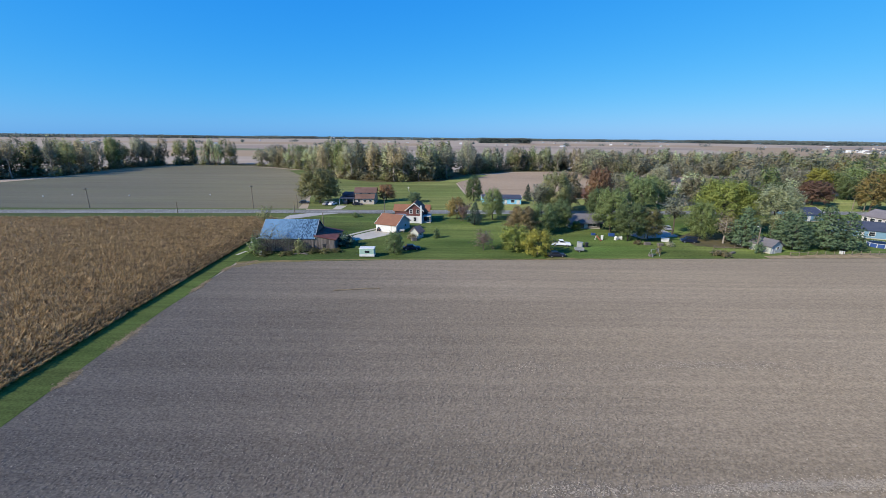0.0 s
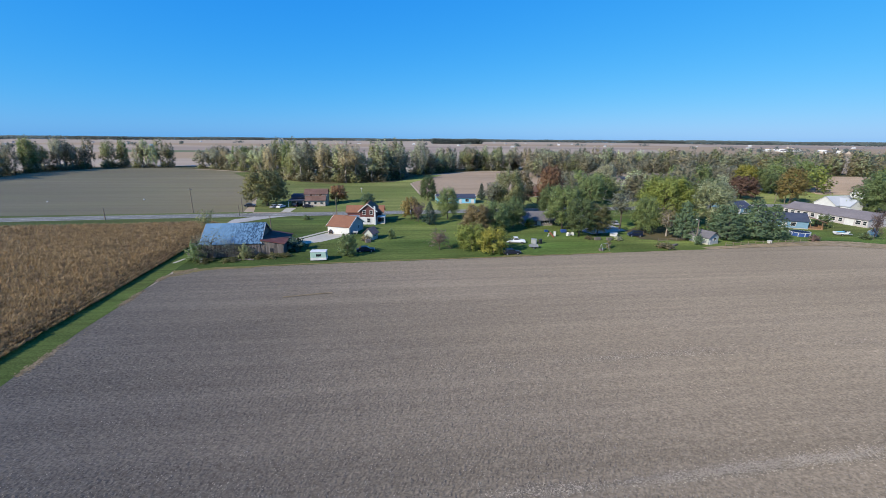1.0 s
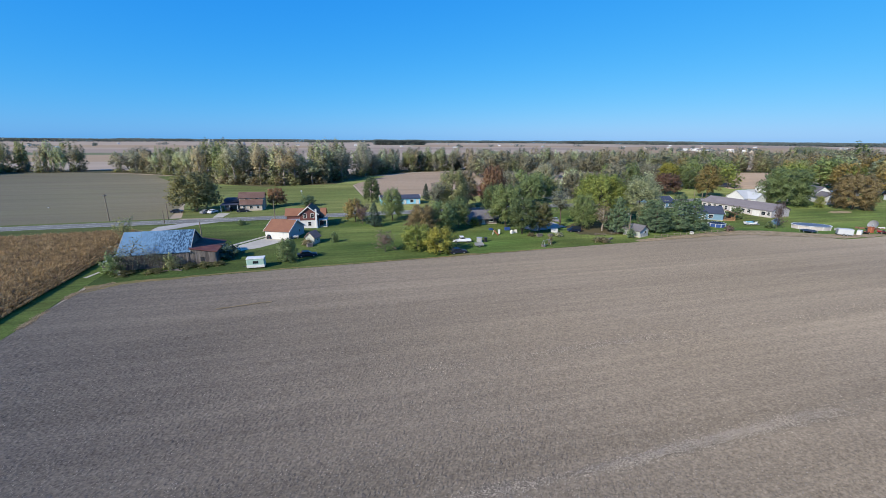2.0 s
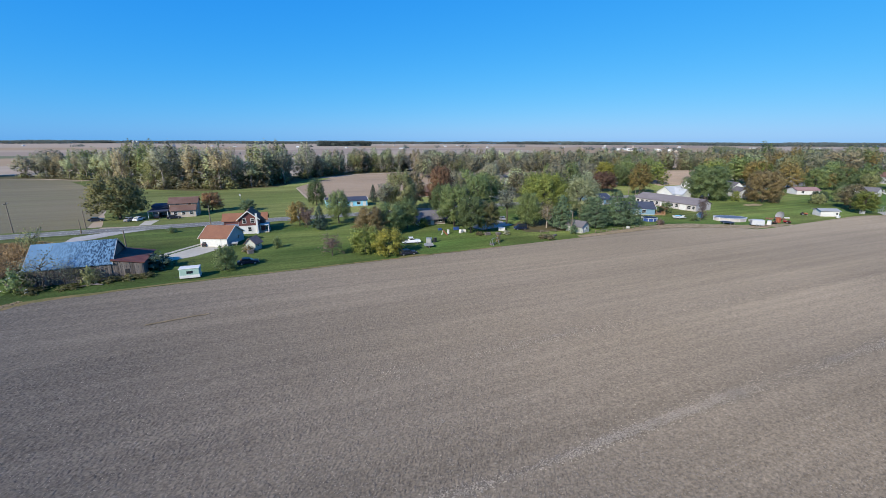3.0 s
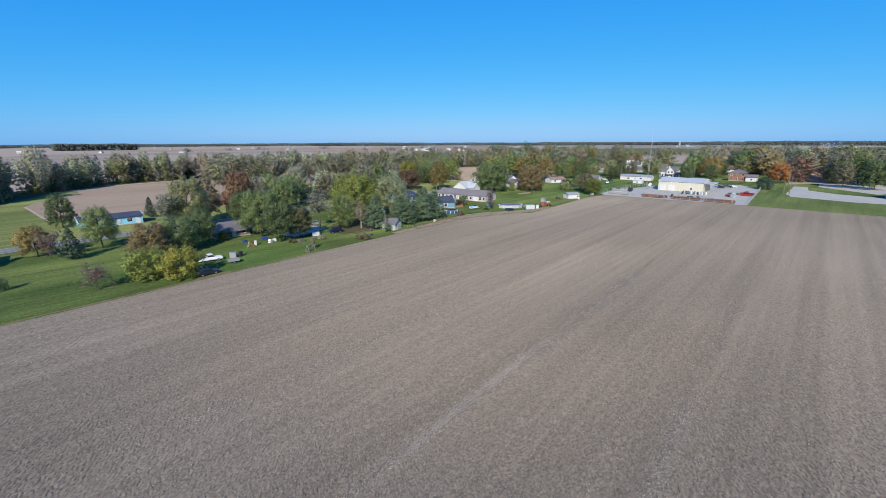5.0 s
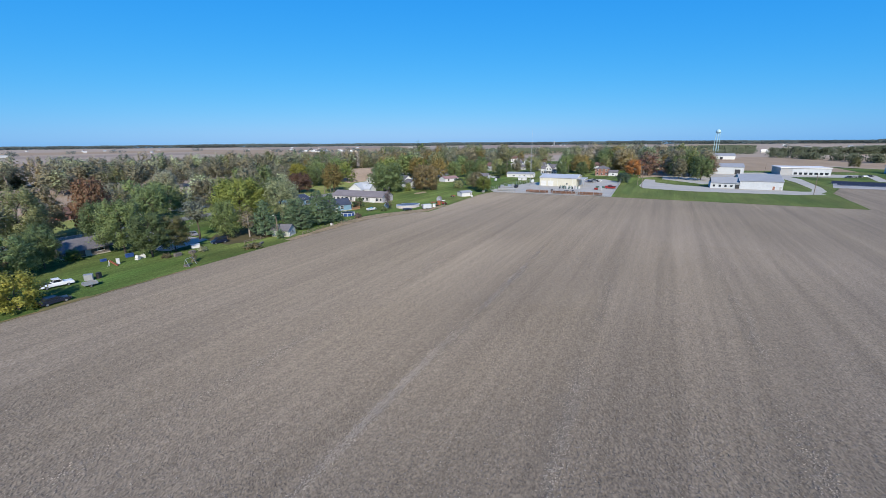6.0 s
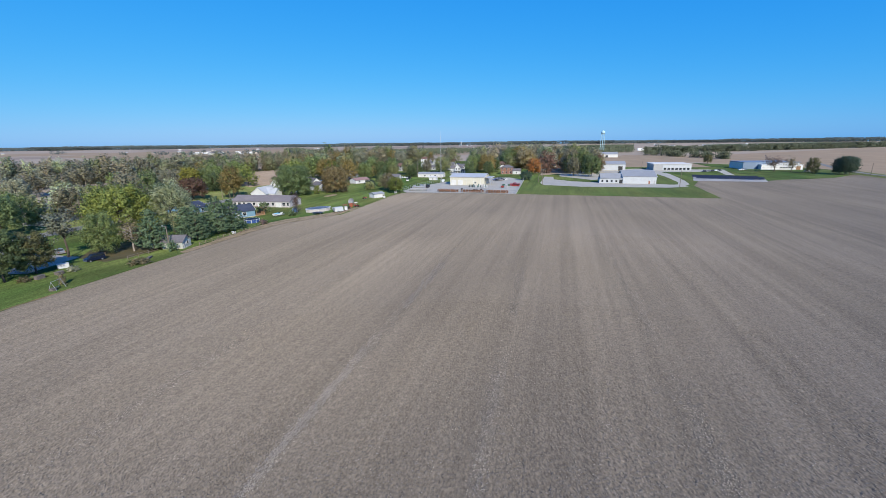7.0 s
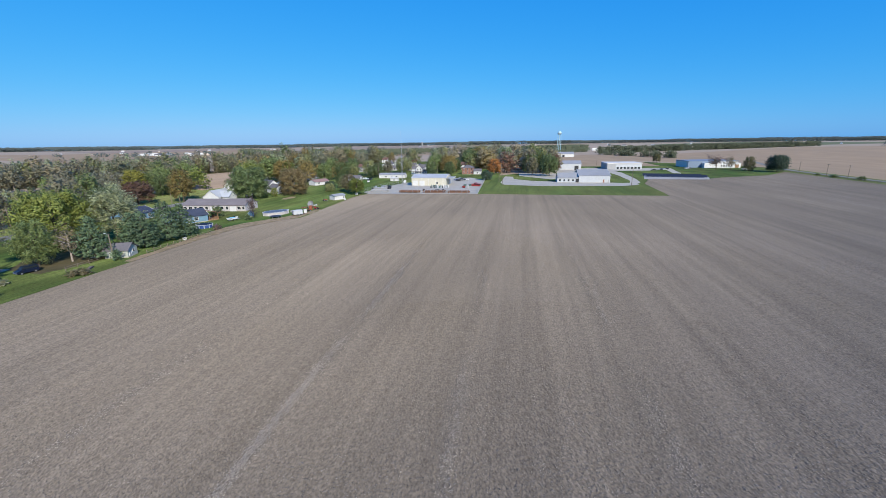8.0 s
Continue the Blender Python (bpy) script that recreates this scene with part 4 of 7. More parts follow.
YARD = [
    ("broad", -57.5, 189, 15.2, 18.5, "oak", "large dark green shade tree beside the far house"),
    ("round_a", -27.5, 196, 8.0, 8, "copper", "small rust-orange tree behind the far house"),
    ("low_a", -14, 193.5, 4.6, 6.5, "pine", "round dark green bush tree on the meadow"),
    ("sparse", -57, 128, 8.5, 5.5, "olive", "thin half-bare tree behind the barn"),
    ("low_b", -13, 105, 5.6, 4.8, "dark", "small leafy green tree on the lawn"),
    ("round_a", 5, 153, 8.3, 7, "amber", "orange and brown autumn tree"),
    ("shrub", 7.2, 147.5, 6.2, 5.5, "maroon", "purple-brown thin shrub on the lawn"),
    ("spruce", 11, 142.7, 8.6, 6.2, "spruce", "dark blue-green spruce on the lawn"),
    ("tall_b", 18.4, 152, 11.5, 8, "green", "tall green yard tree"),
    ("tall_a", 14.5, 199, 11.5, 8, "dark", "dark green tree beside the blue house"),
    ("spruce", 41.2, 201, 8.6, 5.0, "spruce", "dark spruce beside the blue house"),
    ("shrub", 11, 108.6, 4.8, 5.5, "maroon", "small reddish-brown ornamental tree on the lawn"),
    ("low_a", 19.9, 109.4, 6.8, 8.0, "lime", "low yellow-green autumn tree at the field edge"),
    ("low_b", 25.2, 104.8, 6.9, 7.8, "yellow", "low yellow-gold autumn tree at the field edge"),
    ("round_b", 24.5, 126, 9.3, 9.5, "bronze", "dense olive-green tree behind the yellow ones"),
    ("round_c", 31.5, 130, 9.6, 10, "dark", "dense dark green tree behind the yellow ones"),
    ("round_a", 38.5, 134, 9.4, 7.5, "dark", "dark green tree beside the brown-roofed house"),
    ("tall_a", 42.5, 146, 9.0, 6, "dark", "dark green tree beside the house"),
    ("tall_b", 44, 162, 17.0, 13, "olive", "tall brownish autumn tree behind houses"),
    ("airy_a", 37, 158, 13.0, 9, "ash", "thin greyish half-bare tree"),
    ("broad", 65, 172, 18.0, 11, "rust", "big rust-red autumn tree"),
    ("tall_b", 54, 176, 16.0, 10, "brown", "brownish autumn tree beside the road"),
    ("tall_a", 57, 150, 12.5, 8, "dark", "dark green tree behind the house"),
    ("round_b", 55.5, 133, 14.2, 11.5, "green", "large green maple over the brown-roofed house"),
    ("round_a", 56.4, 121.5, 11.4, 9.5, "dark", "dark green rounded tree beside the clutter"),
    ("round_b", 62.6, 122.0, 9.8, 8.0, "oak", "dark green rounded tree beside the clutter"),
    ("broad", 88, 181, 13.5, 12, "dark", "dark green spreading tree by the road"),
    ("airy_a", 75, 131, 12.5, 8.5, "ash", "half-bare grey-green tree behind the van"),
    ("tall_a", 79.5, 124, 11.5, 7.5, "green", "yellow-green tree beside the van"),
    ("bare", 84.2, 119.5, 9.4, 8.5, "brown", "nearly bare pale-limbed tree with brown leaves"),
    ("sparse", 88, 124, 8.5, 8, "brown", "thin brown-leaved tree beside the pine"),
    ("broad", 97, 140, 16.6, 18.5, "lime", "big yellow-green maple tree behind the pines"),
    ("tall_a", 107.5, 131, 16.0, 13.5, "silver", "silvery pale green maple behind the shed"),
    ("pine_b", 87.0, 115.5, 12.2, 9.8, "pine", "blue-green pine beside the shed"),
    ("pine_b", 100.0, 113.5, 11.2, 10.6, "pine", "blue-green pine at the field edge"),
    ("pine_b", 109, 114, 13.0, 12, "pine", "broad blue-green pine at the field edge"),
    ("pine_a", 114.8, 113.5, 11.2, 11, "pine", "blue-green pine at the field edge"),
    ("pine_a", 104, 122, 10.0, 9.5, "pine", "blue-green pine behind the shed"),
    ("broad", 178, 197, 11.5, 15, "russet", "spreading russet-brown autumn tree by the road"),
    ("round_b", 150, 185, 12, 10, "dark", "dark green tree by the road"),
    ("tall_b", 190, 181, 17, 11.5, "amber", "amber and olive autumn tree by the road"),
    ("shrub", 146.8, 110, 7.8, 4.5, "maroon", "slim reddish half-bare yard tree"),
    ("broad_fine", 205, 152, 17, 20, "dark", "large dark green shade tree"),
    ("broad_fine", 223, 135.5, 15.5, 15.5, "bronze", "large bronze-leaved shade tree"),
    ("broad", 229, 168, 18, 17, "lime", "large light green shade tree"),
    ("low_a", 213, 142, 5.2, 4, "lime", "small young yellow-green tree"),
    ("low_a", 242, 122, 5.0, 6, "olive", "low olive-green yard bush tree"),
    ("low_b", 260, 121, 7.5, 7, "olive", "olive-green tree on the lawn"),
    ("round_b_fine", 227.5, 98.2, 9.2, 9.2, "lime", "bushy green tree at the yard fence"),
    ("tall_b", 238, 107.4, 10.8, 9.0, "brown", "greyish olive tree at the yard fence"),
    ("low_a", 322, 29.7, 6.8, 8.5, "spruce", "dark round bush tree at the yard corner"),
    ("round_c", 380, 27, 14, 12.5, "orange", "bright orange autumn tree"),
    ("low_b", 420, -199, 12.5, 9, "oak", "dark brownish rounded tree beside the blue building"),
    ("round_c", 412, -214, 14, 11, "spruce", "dark dense evergreen by the road"),
    ("round_c_fine", 404, -213, 14.5, 11, "spruce", "dark dense evergreen by the road"),
    ("round_b", 409, -219, 14, 11, "spruce", "dark dense evergreen by the road"),
    ("round_b", 208, 229, 15.5, 12, "yellow", "bright yellow autumn tree beyond the road"),
    ("tall_a", 300, 168, 16, 12, "amber", "amber and green tree behind the red-roofed house"),
    ("round_c", 313, 160, 13, 12, "green", "green street tree at the edge of town"),
    ("tall_b", 322, 150, 14, 10, "dark", "dark green street tree at the edge of town"),
    ("round_a", 331, 142, 11, 9, "olive", "olive street tree at the edge of town"),
    ("round_b", 346, 150, 13, 11, "green", "green street tree at the edge of town"),
    ("tall_a", 353, 128, 12, 9, "dark", "dark green street tree at the edge of town"),
    ("round_c", 362, 140, 14, 12, "olive", "olive street tree at the edge of town"),
    ("tall_b", 374, 126, 13, 9, "taupe", "half-bare taupe tree beside the white house"),
    ("round_a", 373, 85, 12, 9, "dark", "dark green tree beside the white house"),
    ("broad", 399, 73, 17, 17, "amber", "big amber autumn tree between the houses"),
    ("round_c", 402, 88, 16, 13, "green", "big green tree between the houses"),
    ("round_c", 396, 118, 15, 13, "olive", "olive street tree among the town houses"),
    ("round_c", 362, -20, 17, 15, "dark", "dark green tree at the end of the tree row"),
    ("tall_b", 367, -6, 15, 11, "taupe", "half-bare taupe tree in the tree row"),
    ("low_b", 349, 78, 6.5, 8, "dark", "dark green bush tree behind the workshop"),
    ("tall_a", 366, 66, 12, 9, "dark", "dark green tree behind the workshop"),
    ("round_b", 338, 128, 10, 9, "dark", "dark green tree behind the long building"),
    ("low_a", 249, 125, 5.6, 6.5, "spruce", "dark low tree on the wide lawn"),
    ("low_b", 292, 137, 7, 7, "dark", "dark green bush tree beside the red-roofed house"),
    ("sparse", 440, -180, 14, 19, "maroon", "thin brownish half-bare tree before the blue building"),
    ("sparse", 438, -192, 12.5, 15, "brown", "thin greyish half-bare tree before the blue building"),

    ("round_a", 575, -167, 11, 9, "oak", "dark tree between the halls"),
]
for row in YARD:
    if row[3]:
        key = row[0] + "_fine" if row[0] + "_fine" in PROTO and 15 < row[1] < 135 and row[2] < 165 else row[0]
        tree(key, row[1], row[2], row[3], row[4], row[5], row[6], bark=M_BARKP if row[0] == "bare" else None)
# the spruce-toned bush beside the barn has the annex's shadow in its colour
for x, y, h, w, c, l in [(-33.8, 154.7, 1.7, 2.6, "dark", "small round clipped bush on the lawn"), (-27.6, 111.6, 3.4, 5.4, "spruce", "scrubby bush beside the barn, darkened for the barn's shadow"), (-30.5, 117, 1.8, 1.6, "dark", "small dark bush beside the drive"),
                         (-49.0, 103.2, 4.4, 4.2, "dark", "wild green bush against the barn"), (-38.0, 104.2, 3.4, 3.0, "olive", "yellow-green vine bush against the barn"), (-34.5, 104.4, 1.2, 3.2, "oak", "low weeds against the barn"), (-31.5, 104.8, 1.1, 3.4, "oak", "low weeds against the barn"), (-41, 102.0, 0.9, 3.4, "oak", "dry weeds at the field edge"), (-46.5, 101.8, 1.0, 4.0, "oak", "dry weeds at the field edge"), (-28.6, 105.4, 1.0, 2.8, "oak", "low weeds against the barn"),
                         (87.0, 108.8, 2.8, 2.5, "pine", "round dark bush before the shed"), (126, 110, 1.9, 2.6, "maroon", "low purple-brown bush at the field"), (150.5, 129.0, 4.2, 4.6, "dark", "round green bush beside the porch"),
                         (45, 135.8, 3.0, 3.2, "lime", "yellow-green bush at the house corner"), (74.6, 105.8, 1.4, 4.2, "brown", "low brown brush heap"), (58.4, 106.8, 2.4, 1.4, "brown", "thin young sapling on the lawn"), (74, 107.5, 1.0, 1.4, "dark", "small dark shrub on the lawn"),
                         (352, -223.5, 2.2, 5, "dark", "dark bush beside the road"), (330, -226, 2.6, 4.5, "dark", "dark bush beside the road"), (372, -225, 1.8, 3.5, "dark", "dark bush beside the road"), (145.2, 111.2, 2.0, 3.0, "dark", "dark bush under a thin tree"),
                         (-9.5, 120.2, 1.8, 2.6, "brown", "brown bush beside the garden house"), (-2.2, 122.5, 2.8, 2.0, "dark", "small young tree on a thin trunk"), (57.5, 117.4, 1.2, 2.2, "brown", "low brush beside the clutter"), (66, 115.4, 1.3, 2.4, "grey", "low brush beside the clutter")]:
    tree("bush", x, y, h, w, c, l, "bush", name="bush")



def grove(name, items, label):
    """Many trees too far off to tell apart, joined into one piece of stuff: crowns and tapered trunks."""
    co, no, mi, mats = [], [], [], []
    for key, x, y, h, w, colour in items:
        _, crown, h0, w0 = PROTO[key]
        v = np.empty(len(crown.vertices) * 3, np.float32)
        crown.vertices.foreach_get("co", v)
        a = tree_rnd.uniform(0, 6.28)
        v = v.reshape(-1, 3) * np.array([w / w0, w / w0, h / h0])
        v = v @ np.array([[math.cos(a), math.sin(a), 0], [-math.sin(a), math.cos(a), 0], [0, 0, 1]]) + np.array([x, y, 0])
        if colour not in mats:
            mats.append(colour)
        co.append(v)
        q = v.reshape(-1, 4, 3)
        face = np.cross(q[:, 1] - q[:, 0], q[:, 2] - q[:, 0])
        face /= np.linalg.norm(face, axis=1)[:, None] + 1e-9
        out = q.mean(1) - np.array([x, y, h * 0.5])
        out /= np.linalg.norm(out, axis=1)[:, None] + 1e-9
        out = out * 0.8 + face * 0.26
        no.append(np.repeat(out / np.linalg.norm(out, axis=1)[:, None], 4, 0))
        mi += [mats.index(colour) + 1] * (len(v) // 4)
        r = h * 0.014
        for k in range(4):
            p, q = k * math.pi / 2, (k + 1) * math.pi / 2
            co.append(np.array([(x + math.cos(p) * r, y + math.sin(p) * r, -0.2), (x + math.cos(q) * r, y + math.sin(q) * r, -0.2), (x + math.cos(q) * r * 0.3, y + math.sin(q) * r * 0.3, h * 0.8), (x + math.cos(p) * r * 0.3, y + math.sin(p) * r * 0.3, h * 0.8)]))
            no.append(np.repeat([[math.cos(p + 0.785), math.sin(p + 0.785), 0]], 4, 0))
            mi.append(0)
    co = np.concatenate(co).astype(np.float32)
    n = len(co) // 4
    me = bpy.data.meshes.new(name)
    me.vertices.add(n * 4)
    me.vertices.foreach_set("co", co.ravel())
    me.loops.add(n * 4)
    me.loops.foreach_set("vertex_index", np.arange(n * 4, dtype=np.int32))
    me.polygons.add(n)
    me.polygons.foreach_set("loop_start", np.arange(0, n * 4, 4, dtype=np.int32))
    me.materials.append(M_BARKP)
    for c in mats:
        me.materials.append(LEAF[c])
    me.polygons.foreach_set("material_index", np.array(mi, dtype=np.int32))
    me.update(calc_edges=True)
    me.polygons.foreach_set("use_smooth", np.ones(n, dtype=bool))
    me.normals_split_custom_set_from_vertices(np.concatenate(no).tolist())
    return tagged(new(name, me), label, "woods", "", "stuff")


for x, y, h, w, c in ((-45.2, 103.4, 6.8, 7.0, "ash"), (-42.0, 103.8, 4.8, 5.4, "ash"), (-47.4, 103.0, 5.0, 5.0, "ash"), (-40.2, 104.0, 3.6, 4.0, "oak"), (-36.2, 104.0, 2.6, 3.6, "ash")):
    tree("twigs", x, y, h, w, c, "bare grey tangled shrub against the barn", "bush", M_BARK, name="bush")

# the wooded creek behind the road
wood = random.Random(31)
keys = ["wood_a", "airy_a", "airy_b", "airy_a", "airy_b", "airy_a"]
tones = ["olive", "straw", "ash", "silver", "grey", "grey", "ash", "grey", "taupe", "olive", "olive", "green"]
back = []
for (x0, y0), (x1, y1) in zip(CREEK, CREEK[1:]):
    ln = math.hypot(x1 - x0, y1 - y0)
    ux, uy = (x1 - x0) / ln, (y1 - y0) / ln
    n = int(ln / (3.0 if x0 < -70 else 3.8))
    for i in range(n):
        f = (i + wood.random()) / n
        deep = wood.uniform(-4, 22)
        x, y = x0 + (x1 - x0) * f - uy * deep, y0 + (y1 - y0) * f + ux * deep
        if -215 < x < -196 and wood.random() < 0.9 or -256 < x < -246:
            continue
        h = wood.uniform(17, 27) if x < 20 else wood.uniform(14, 22)
        if -205 < x < -100:
            h *= 0.8
        # east of x = -50 paler leaf tones make up for the trees' mutual shade
        k, w, c = wood.choice(keys), wood.uniform(8, 12) * (1.0 if x < -70 else 1.2), wood.choice(tones if x < -50 else ["straw", "silver", "grey", "grey", "straw", "silver", "olive"])
        if deep < 4 and -300 < x < 240:
            tree(k, x, y, h, w, c, "tall half-leafed tree in the creek wood", bark=M_BARKP, group="creek wood")
        else:
            back.append((wood.choice(["back_a", "back_b"]), x, y, h, w, c))
        for _ in range(1 if -245 < x < -90 else 2):
            back.append(("brush", x + wood.uniform(-3, 3), y + wood.uniform(-4, 2), wood.uniform(2.5, 8), wood.uniform(5, 8), wood.choice(["olive", "olive", "straw", "grey", "grey", "brown"])))
for i in range(9):
    back.append((wood.choice(["back_a", "back_b"]), 62 + i * 4.5, 392 + wood.uniform(0, 12), wood.uniform(16, 21), wood.uniform(7, 10), wood.choice(tones)))
grove("creek_wood", back, "half-leafed trees and brush filling the creek wood")

# trees of the town, behind the gardens
town = random.Random(52)
GLIMPSED = [(396, 151), (446, 151), (524, 160), (359, 197.6), (600, 203), (472, 120), (430, 176)]
ZONES = [  # x0, x1, y0, y1, count, heights, tones, near enough to tell apart
    (72, 130, 188, 235, 13, (10, 15), ["green", "olive", "olive", "silver", "taupe", "green"], True),
    (120, 175, 200, 262, 15, (11, 17), ["green", "olive", "taupe", "silver", "straw", "grey", "olive"], True),
    (196, 226, 205, 250, 8, (10, 15), ["dark", "olive", "green", "lime"], True),
    (205, 260, 262, 300, 7, (12, 17), ["green", "olive", "grey"], True),
    (100, 240, 300, 345, 48, (11, 19), ["olive", "straw", "silver", "taupe", "grey", "taupe"], False),
    (150, 460, 330, 500, 74, (13, 20), ["straw", "taupe", "silver", "grey", "taupe", "olive"], False),
    (240, 330, 178, 245, 19, (14, 20), ["green", "olive", "lime", "amber", "dark", "green", "green"], True),
    (240, 460, 235, 330, 54, (14, 21), ["green", "olive", "taupe", "straw", "amber", "silver"], False),
    (305, 375, 132, 190, 12, (10, 18), ["olive", "green", "dark", "lime", "amber"], True),
    (394, 424, 62, 150, 10, (11, 18), ["green", "olive", "dark", "amber", "green", "olive"], True),
    (424, 476, 20, 190, 17, (11, 21), ["green", "olive", "straw", "dark", "green", "amber", "taupe"], False),
    (374, 460, -28, 20, 19, (14, 22), ["green", "russet", "dark", "taupe", "amber", "lime", "taupe", "grey"], True),
    (476, 660, -30, 330, 74, (14, 25), ["green", "olive", "silver", "taupe", "green", "straw", "olive", "grey", "amber"], False),
]
back = []
for x0, x1, y0, y1, n, hs, cs, near in ZONES:
    for i in range(n):
        x, y, h = town.uniform(x0, x1), town.uniform(y0, y1), town.uniform(*hs)
        if (374 < x < 396 and 36 < y < 110) or (320 < x < 390 and 0.235 < y / x < 0.295) or (0.745 < (y - 5) / x < 0.86 and 235 < x < 450) or any(math.hypot(x, y) < math.hypot(hx, hy) and abs(y / x - hy / hx) < 0.022 for hx, hy in GLIMPSED) or (x > 296 and 120 < y < 176 and town.random() < 0.35) or (335 < x < 372 and -80 < y < 24) or (325 < x < 350 and 92 < y < 128) or (255 < x < 300 and 135 < y < 153):
            continue
        k, w, c = town.choice(["round_c", "tall_a", "wood_c", "wood_a", "town_a", "town_b"]), h * town.uniform(0.7, 0.95), town.choice(cs)
        if y > 235 and x / y < 1.28:
            h, c = h * 0.8, c if c in ("straw", "grey") or town.random() < 0.5 else "taupe"
        if near:
            tree(k, x, y, h, w, c, "leafy autumn street tree among the town houses", group="town trees")
        else:
            back.append((town.choice(["back_a", "back_b"] if y > 300 else ["town_a", "town_b"]), x, y, h * (1.15 if y > 300 else 1), w * (0.8 if y > 300 else 1), c))
grove("town_trees", back, "leafy autumn trees covering the town behind")


def far_wood(name, x0, y0, x1, y1, deep, h, count, colour, label):
    """A distant strip of wood, as many leaf clumps over dark ground."""
    g = np.random.default_rng(int(abs(x0) + abs(y1)) % 9973)
    f = g.random(count)
    d = np.array([x1 - x0, y1 - y0])
    side = np.array([-d[1], d[0]]) / np.hypot(*d)
    px = x0 + d[0] * f + side[0] * g.uniform(0, deep, count)
    py = y0 + d[1] * f + side[1] * g.uniform(0, deep, count)
    if deep < 100:
        # single trees of uneven height standing close together
        many = max(3, int(np.hypot(*d) * (1 + deep / 60) / 5.5))
        fk, sk, hk = g.random(many), g.uniform(0, deep, many), h * g.uniform(0.35, 1.15, many)
        pick = g.choice(many, count, p=hk ** 2 / (hk ** 2).sum())
        wide = hk[pick] * 0.3
        px = x0 + d[0] * fk[pick] + side[0] * sk[pick] + g.normal(size=count) * wide
        py = y0 + d[1] * fk[pick] + side[1] * sk[pick] + g.normal(size=count) * wide
    crest = h * ((0.40 if deep < 100 else 0.80) + (0.60 if deep < 100 else 0.20) * noise_grid(f * np.hypot(*d) / (14.0 if deep < 100 else 70.0), f * 0 + 3.3))
    pz = (hk[pick] if deep < 100 else crest) * g.random(count) ** 0.7
    s = h * (0.065 if deep < 100 else 0.095) * g.uniform(0.6, 1.4, count)
    nv = g.normal(size=(count, 3))
    nv /= np.linalg.norm(nv, axis=1)[:, None]
    u = np.cross(nv, g.normal(size=(count, 3)))
    u /= np.linalg.norm(u, axis=1)[:, None]
    v = np.cross(nv, u)
    # normals are bent toward the sun, so every clump shades as if sunlit
    sunward = np.array([-0.45, -0.4, 0.35])
    flip = np.where(nv @ sunward < 0, -1.0, 1.0)[:, None]
    nv, u = nv * flip * 0.5 + sunward, u * flip
    nv /= np.linalg.norm(nv, axis=1)[:, None]
    return tagged(new(name, quads_mesh(name, np.stack([px, py, pz], 1), u * s[:, None], v * s[:, None], LEAF[colour], nv)), label, "woods", "", "stuff")


far_wood("distant_woods", 990, -190, 1620, -990, 35, 15, 30000, "hedge", "distant strip of woodland beyond the stubble field")
far_wood("distant_woods", 640, 60, 1150, -180, 60, 10, 13000, "hedge", "distant trees at the edge of town")
far_wood("distant_woods", 640, 320, 1300, 200, 260, 12, 11000, "hedge", "trees of the town's far side")
far_wood("distant_woods", -700, 330, -460, 262, 30, 19, 4500, "dark", "distant dark hedgerow trees")
far_wood("distant_woods", 600, 330, 1500, 1050, 40, 14, 9000, "hedge", "distant hedgerow trees")
far_wood("distant_woods", 1010, -60, 1330, -205, 130, 17, 14000, "hedge", "distant wood behind the water tower")
far_wood("distant_woods", 900, -150, 700, -232, 16, 9.5, 5200, "hedge", "hedgerow trees at the end of the stubble field")
# woods in the "far" tone carry their distance haze in the leaf colour
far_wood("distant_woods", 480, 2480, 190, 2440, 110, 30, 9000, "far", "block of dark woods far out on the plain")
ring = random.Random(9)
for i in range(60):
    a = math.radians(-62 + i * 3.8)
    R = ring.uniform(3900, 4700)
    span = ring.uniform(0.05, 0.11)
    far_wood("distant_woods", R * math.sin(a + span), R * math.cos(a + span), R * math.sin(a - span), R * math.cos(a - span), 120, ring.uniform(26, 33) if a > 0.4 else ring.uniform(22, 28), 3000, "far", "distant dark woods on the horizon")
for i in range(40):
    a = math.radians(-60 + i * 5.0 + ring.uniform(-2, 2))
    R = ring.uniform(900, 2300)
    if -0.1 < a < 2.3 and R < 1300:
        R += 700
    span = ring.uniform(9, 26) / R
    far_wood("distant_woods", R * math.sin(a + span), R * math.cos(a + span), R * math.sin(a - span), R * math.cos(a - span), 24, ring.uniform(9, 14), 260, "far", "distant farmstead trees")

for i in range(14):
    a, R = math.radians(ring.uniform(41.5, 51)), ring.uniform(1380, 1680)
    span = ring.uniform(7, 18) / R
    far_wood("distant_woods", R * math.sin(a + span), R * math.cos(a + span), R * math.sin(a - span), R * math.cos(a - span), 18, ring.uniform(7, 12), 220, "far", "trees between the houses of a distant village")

# ---- buildings ----
SPIN = Matrix.Rotation(radians(90), 4, "Z")


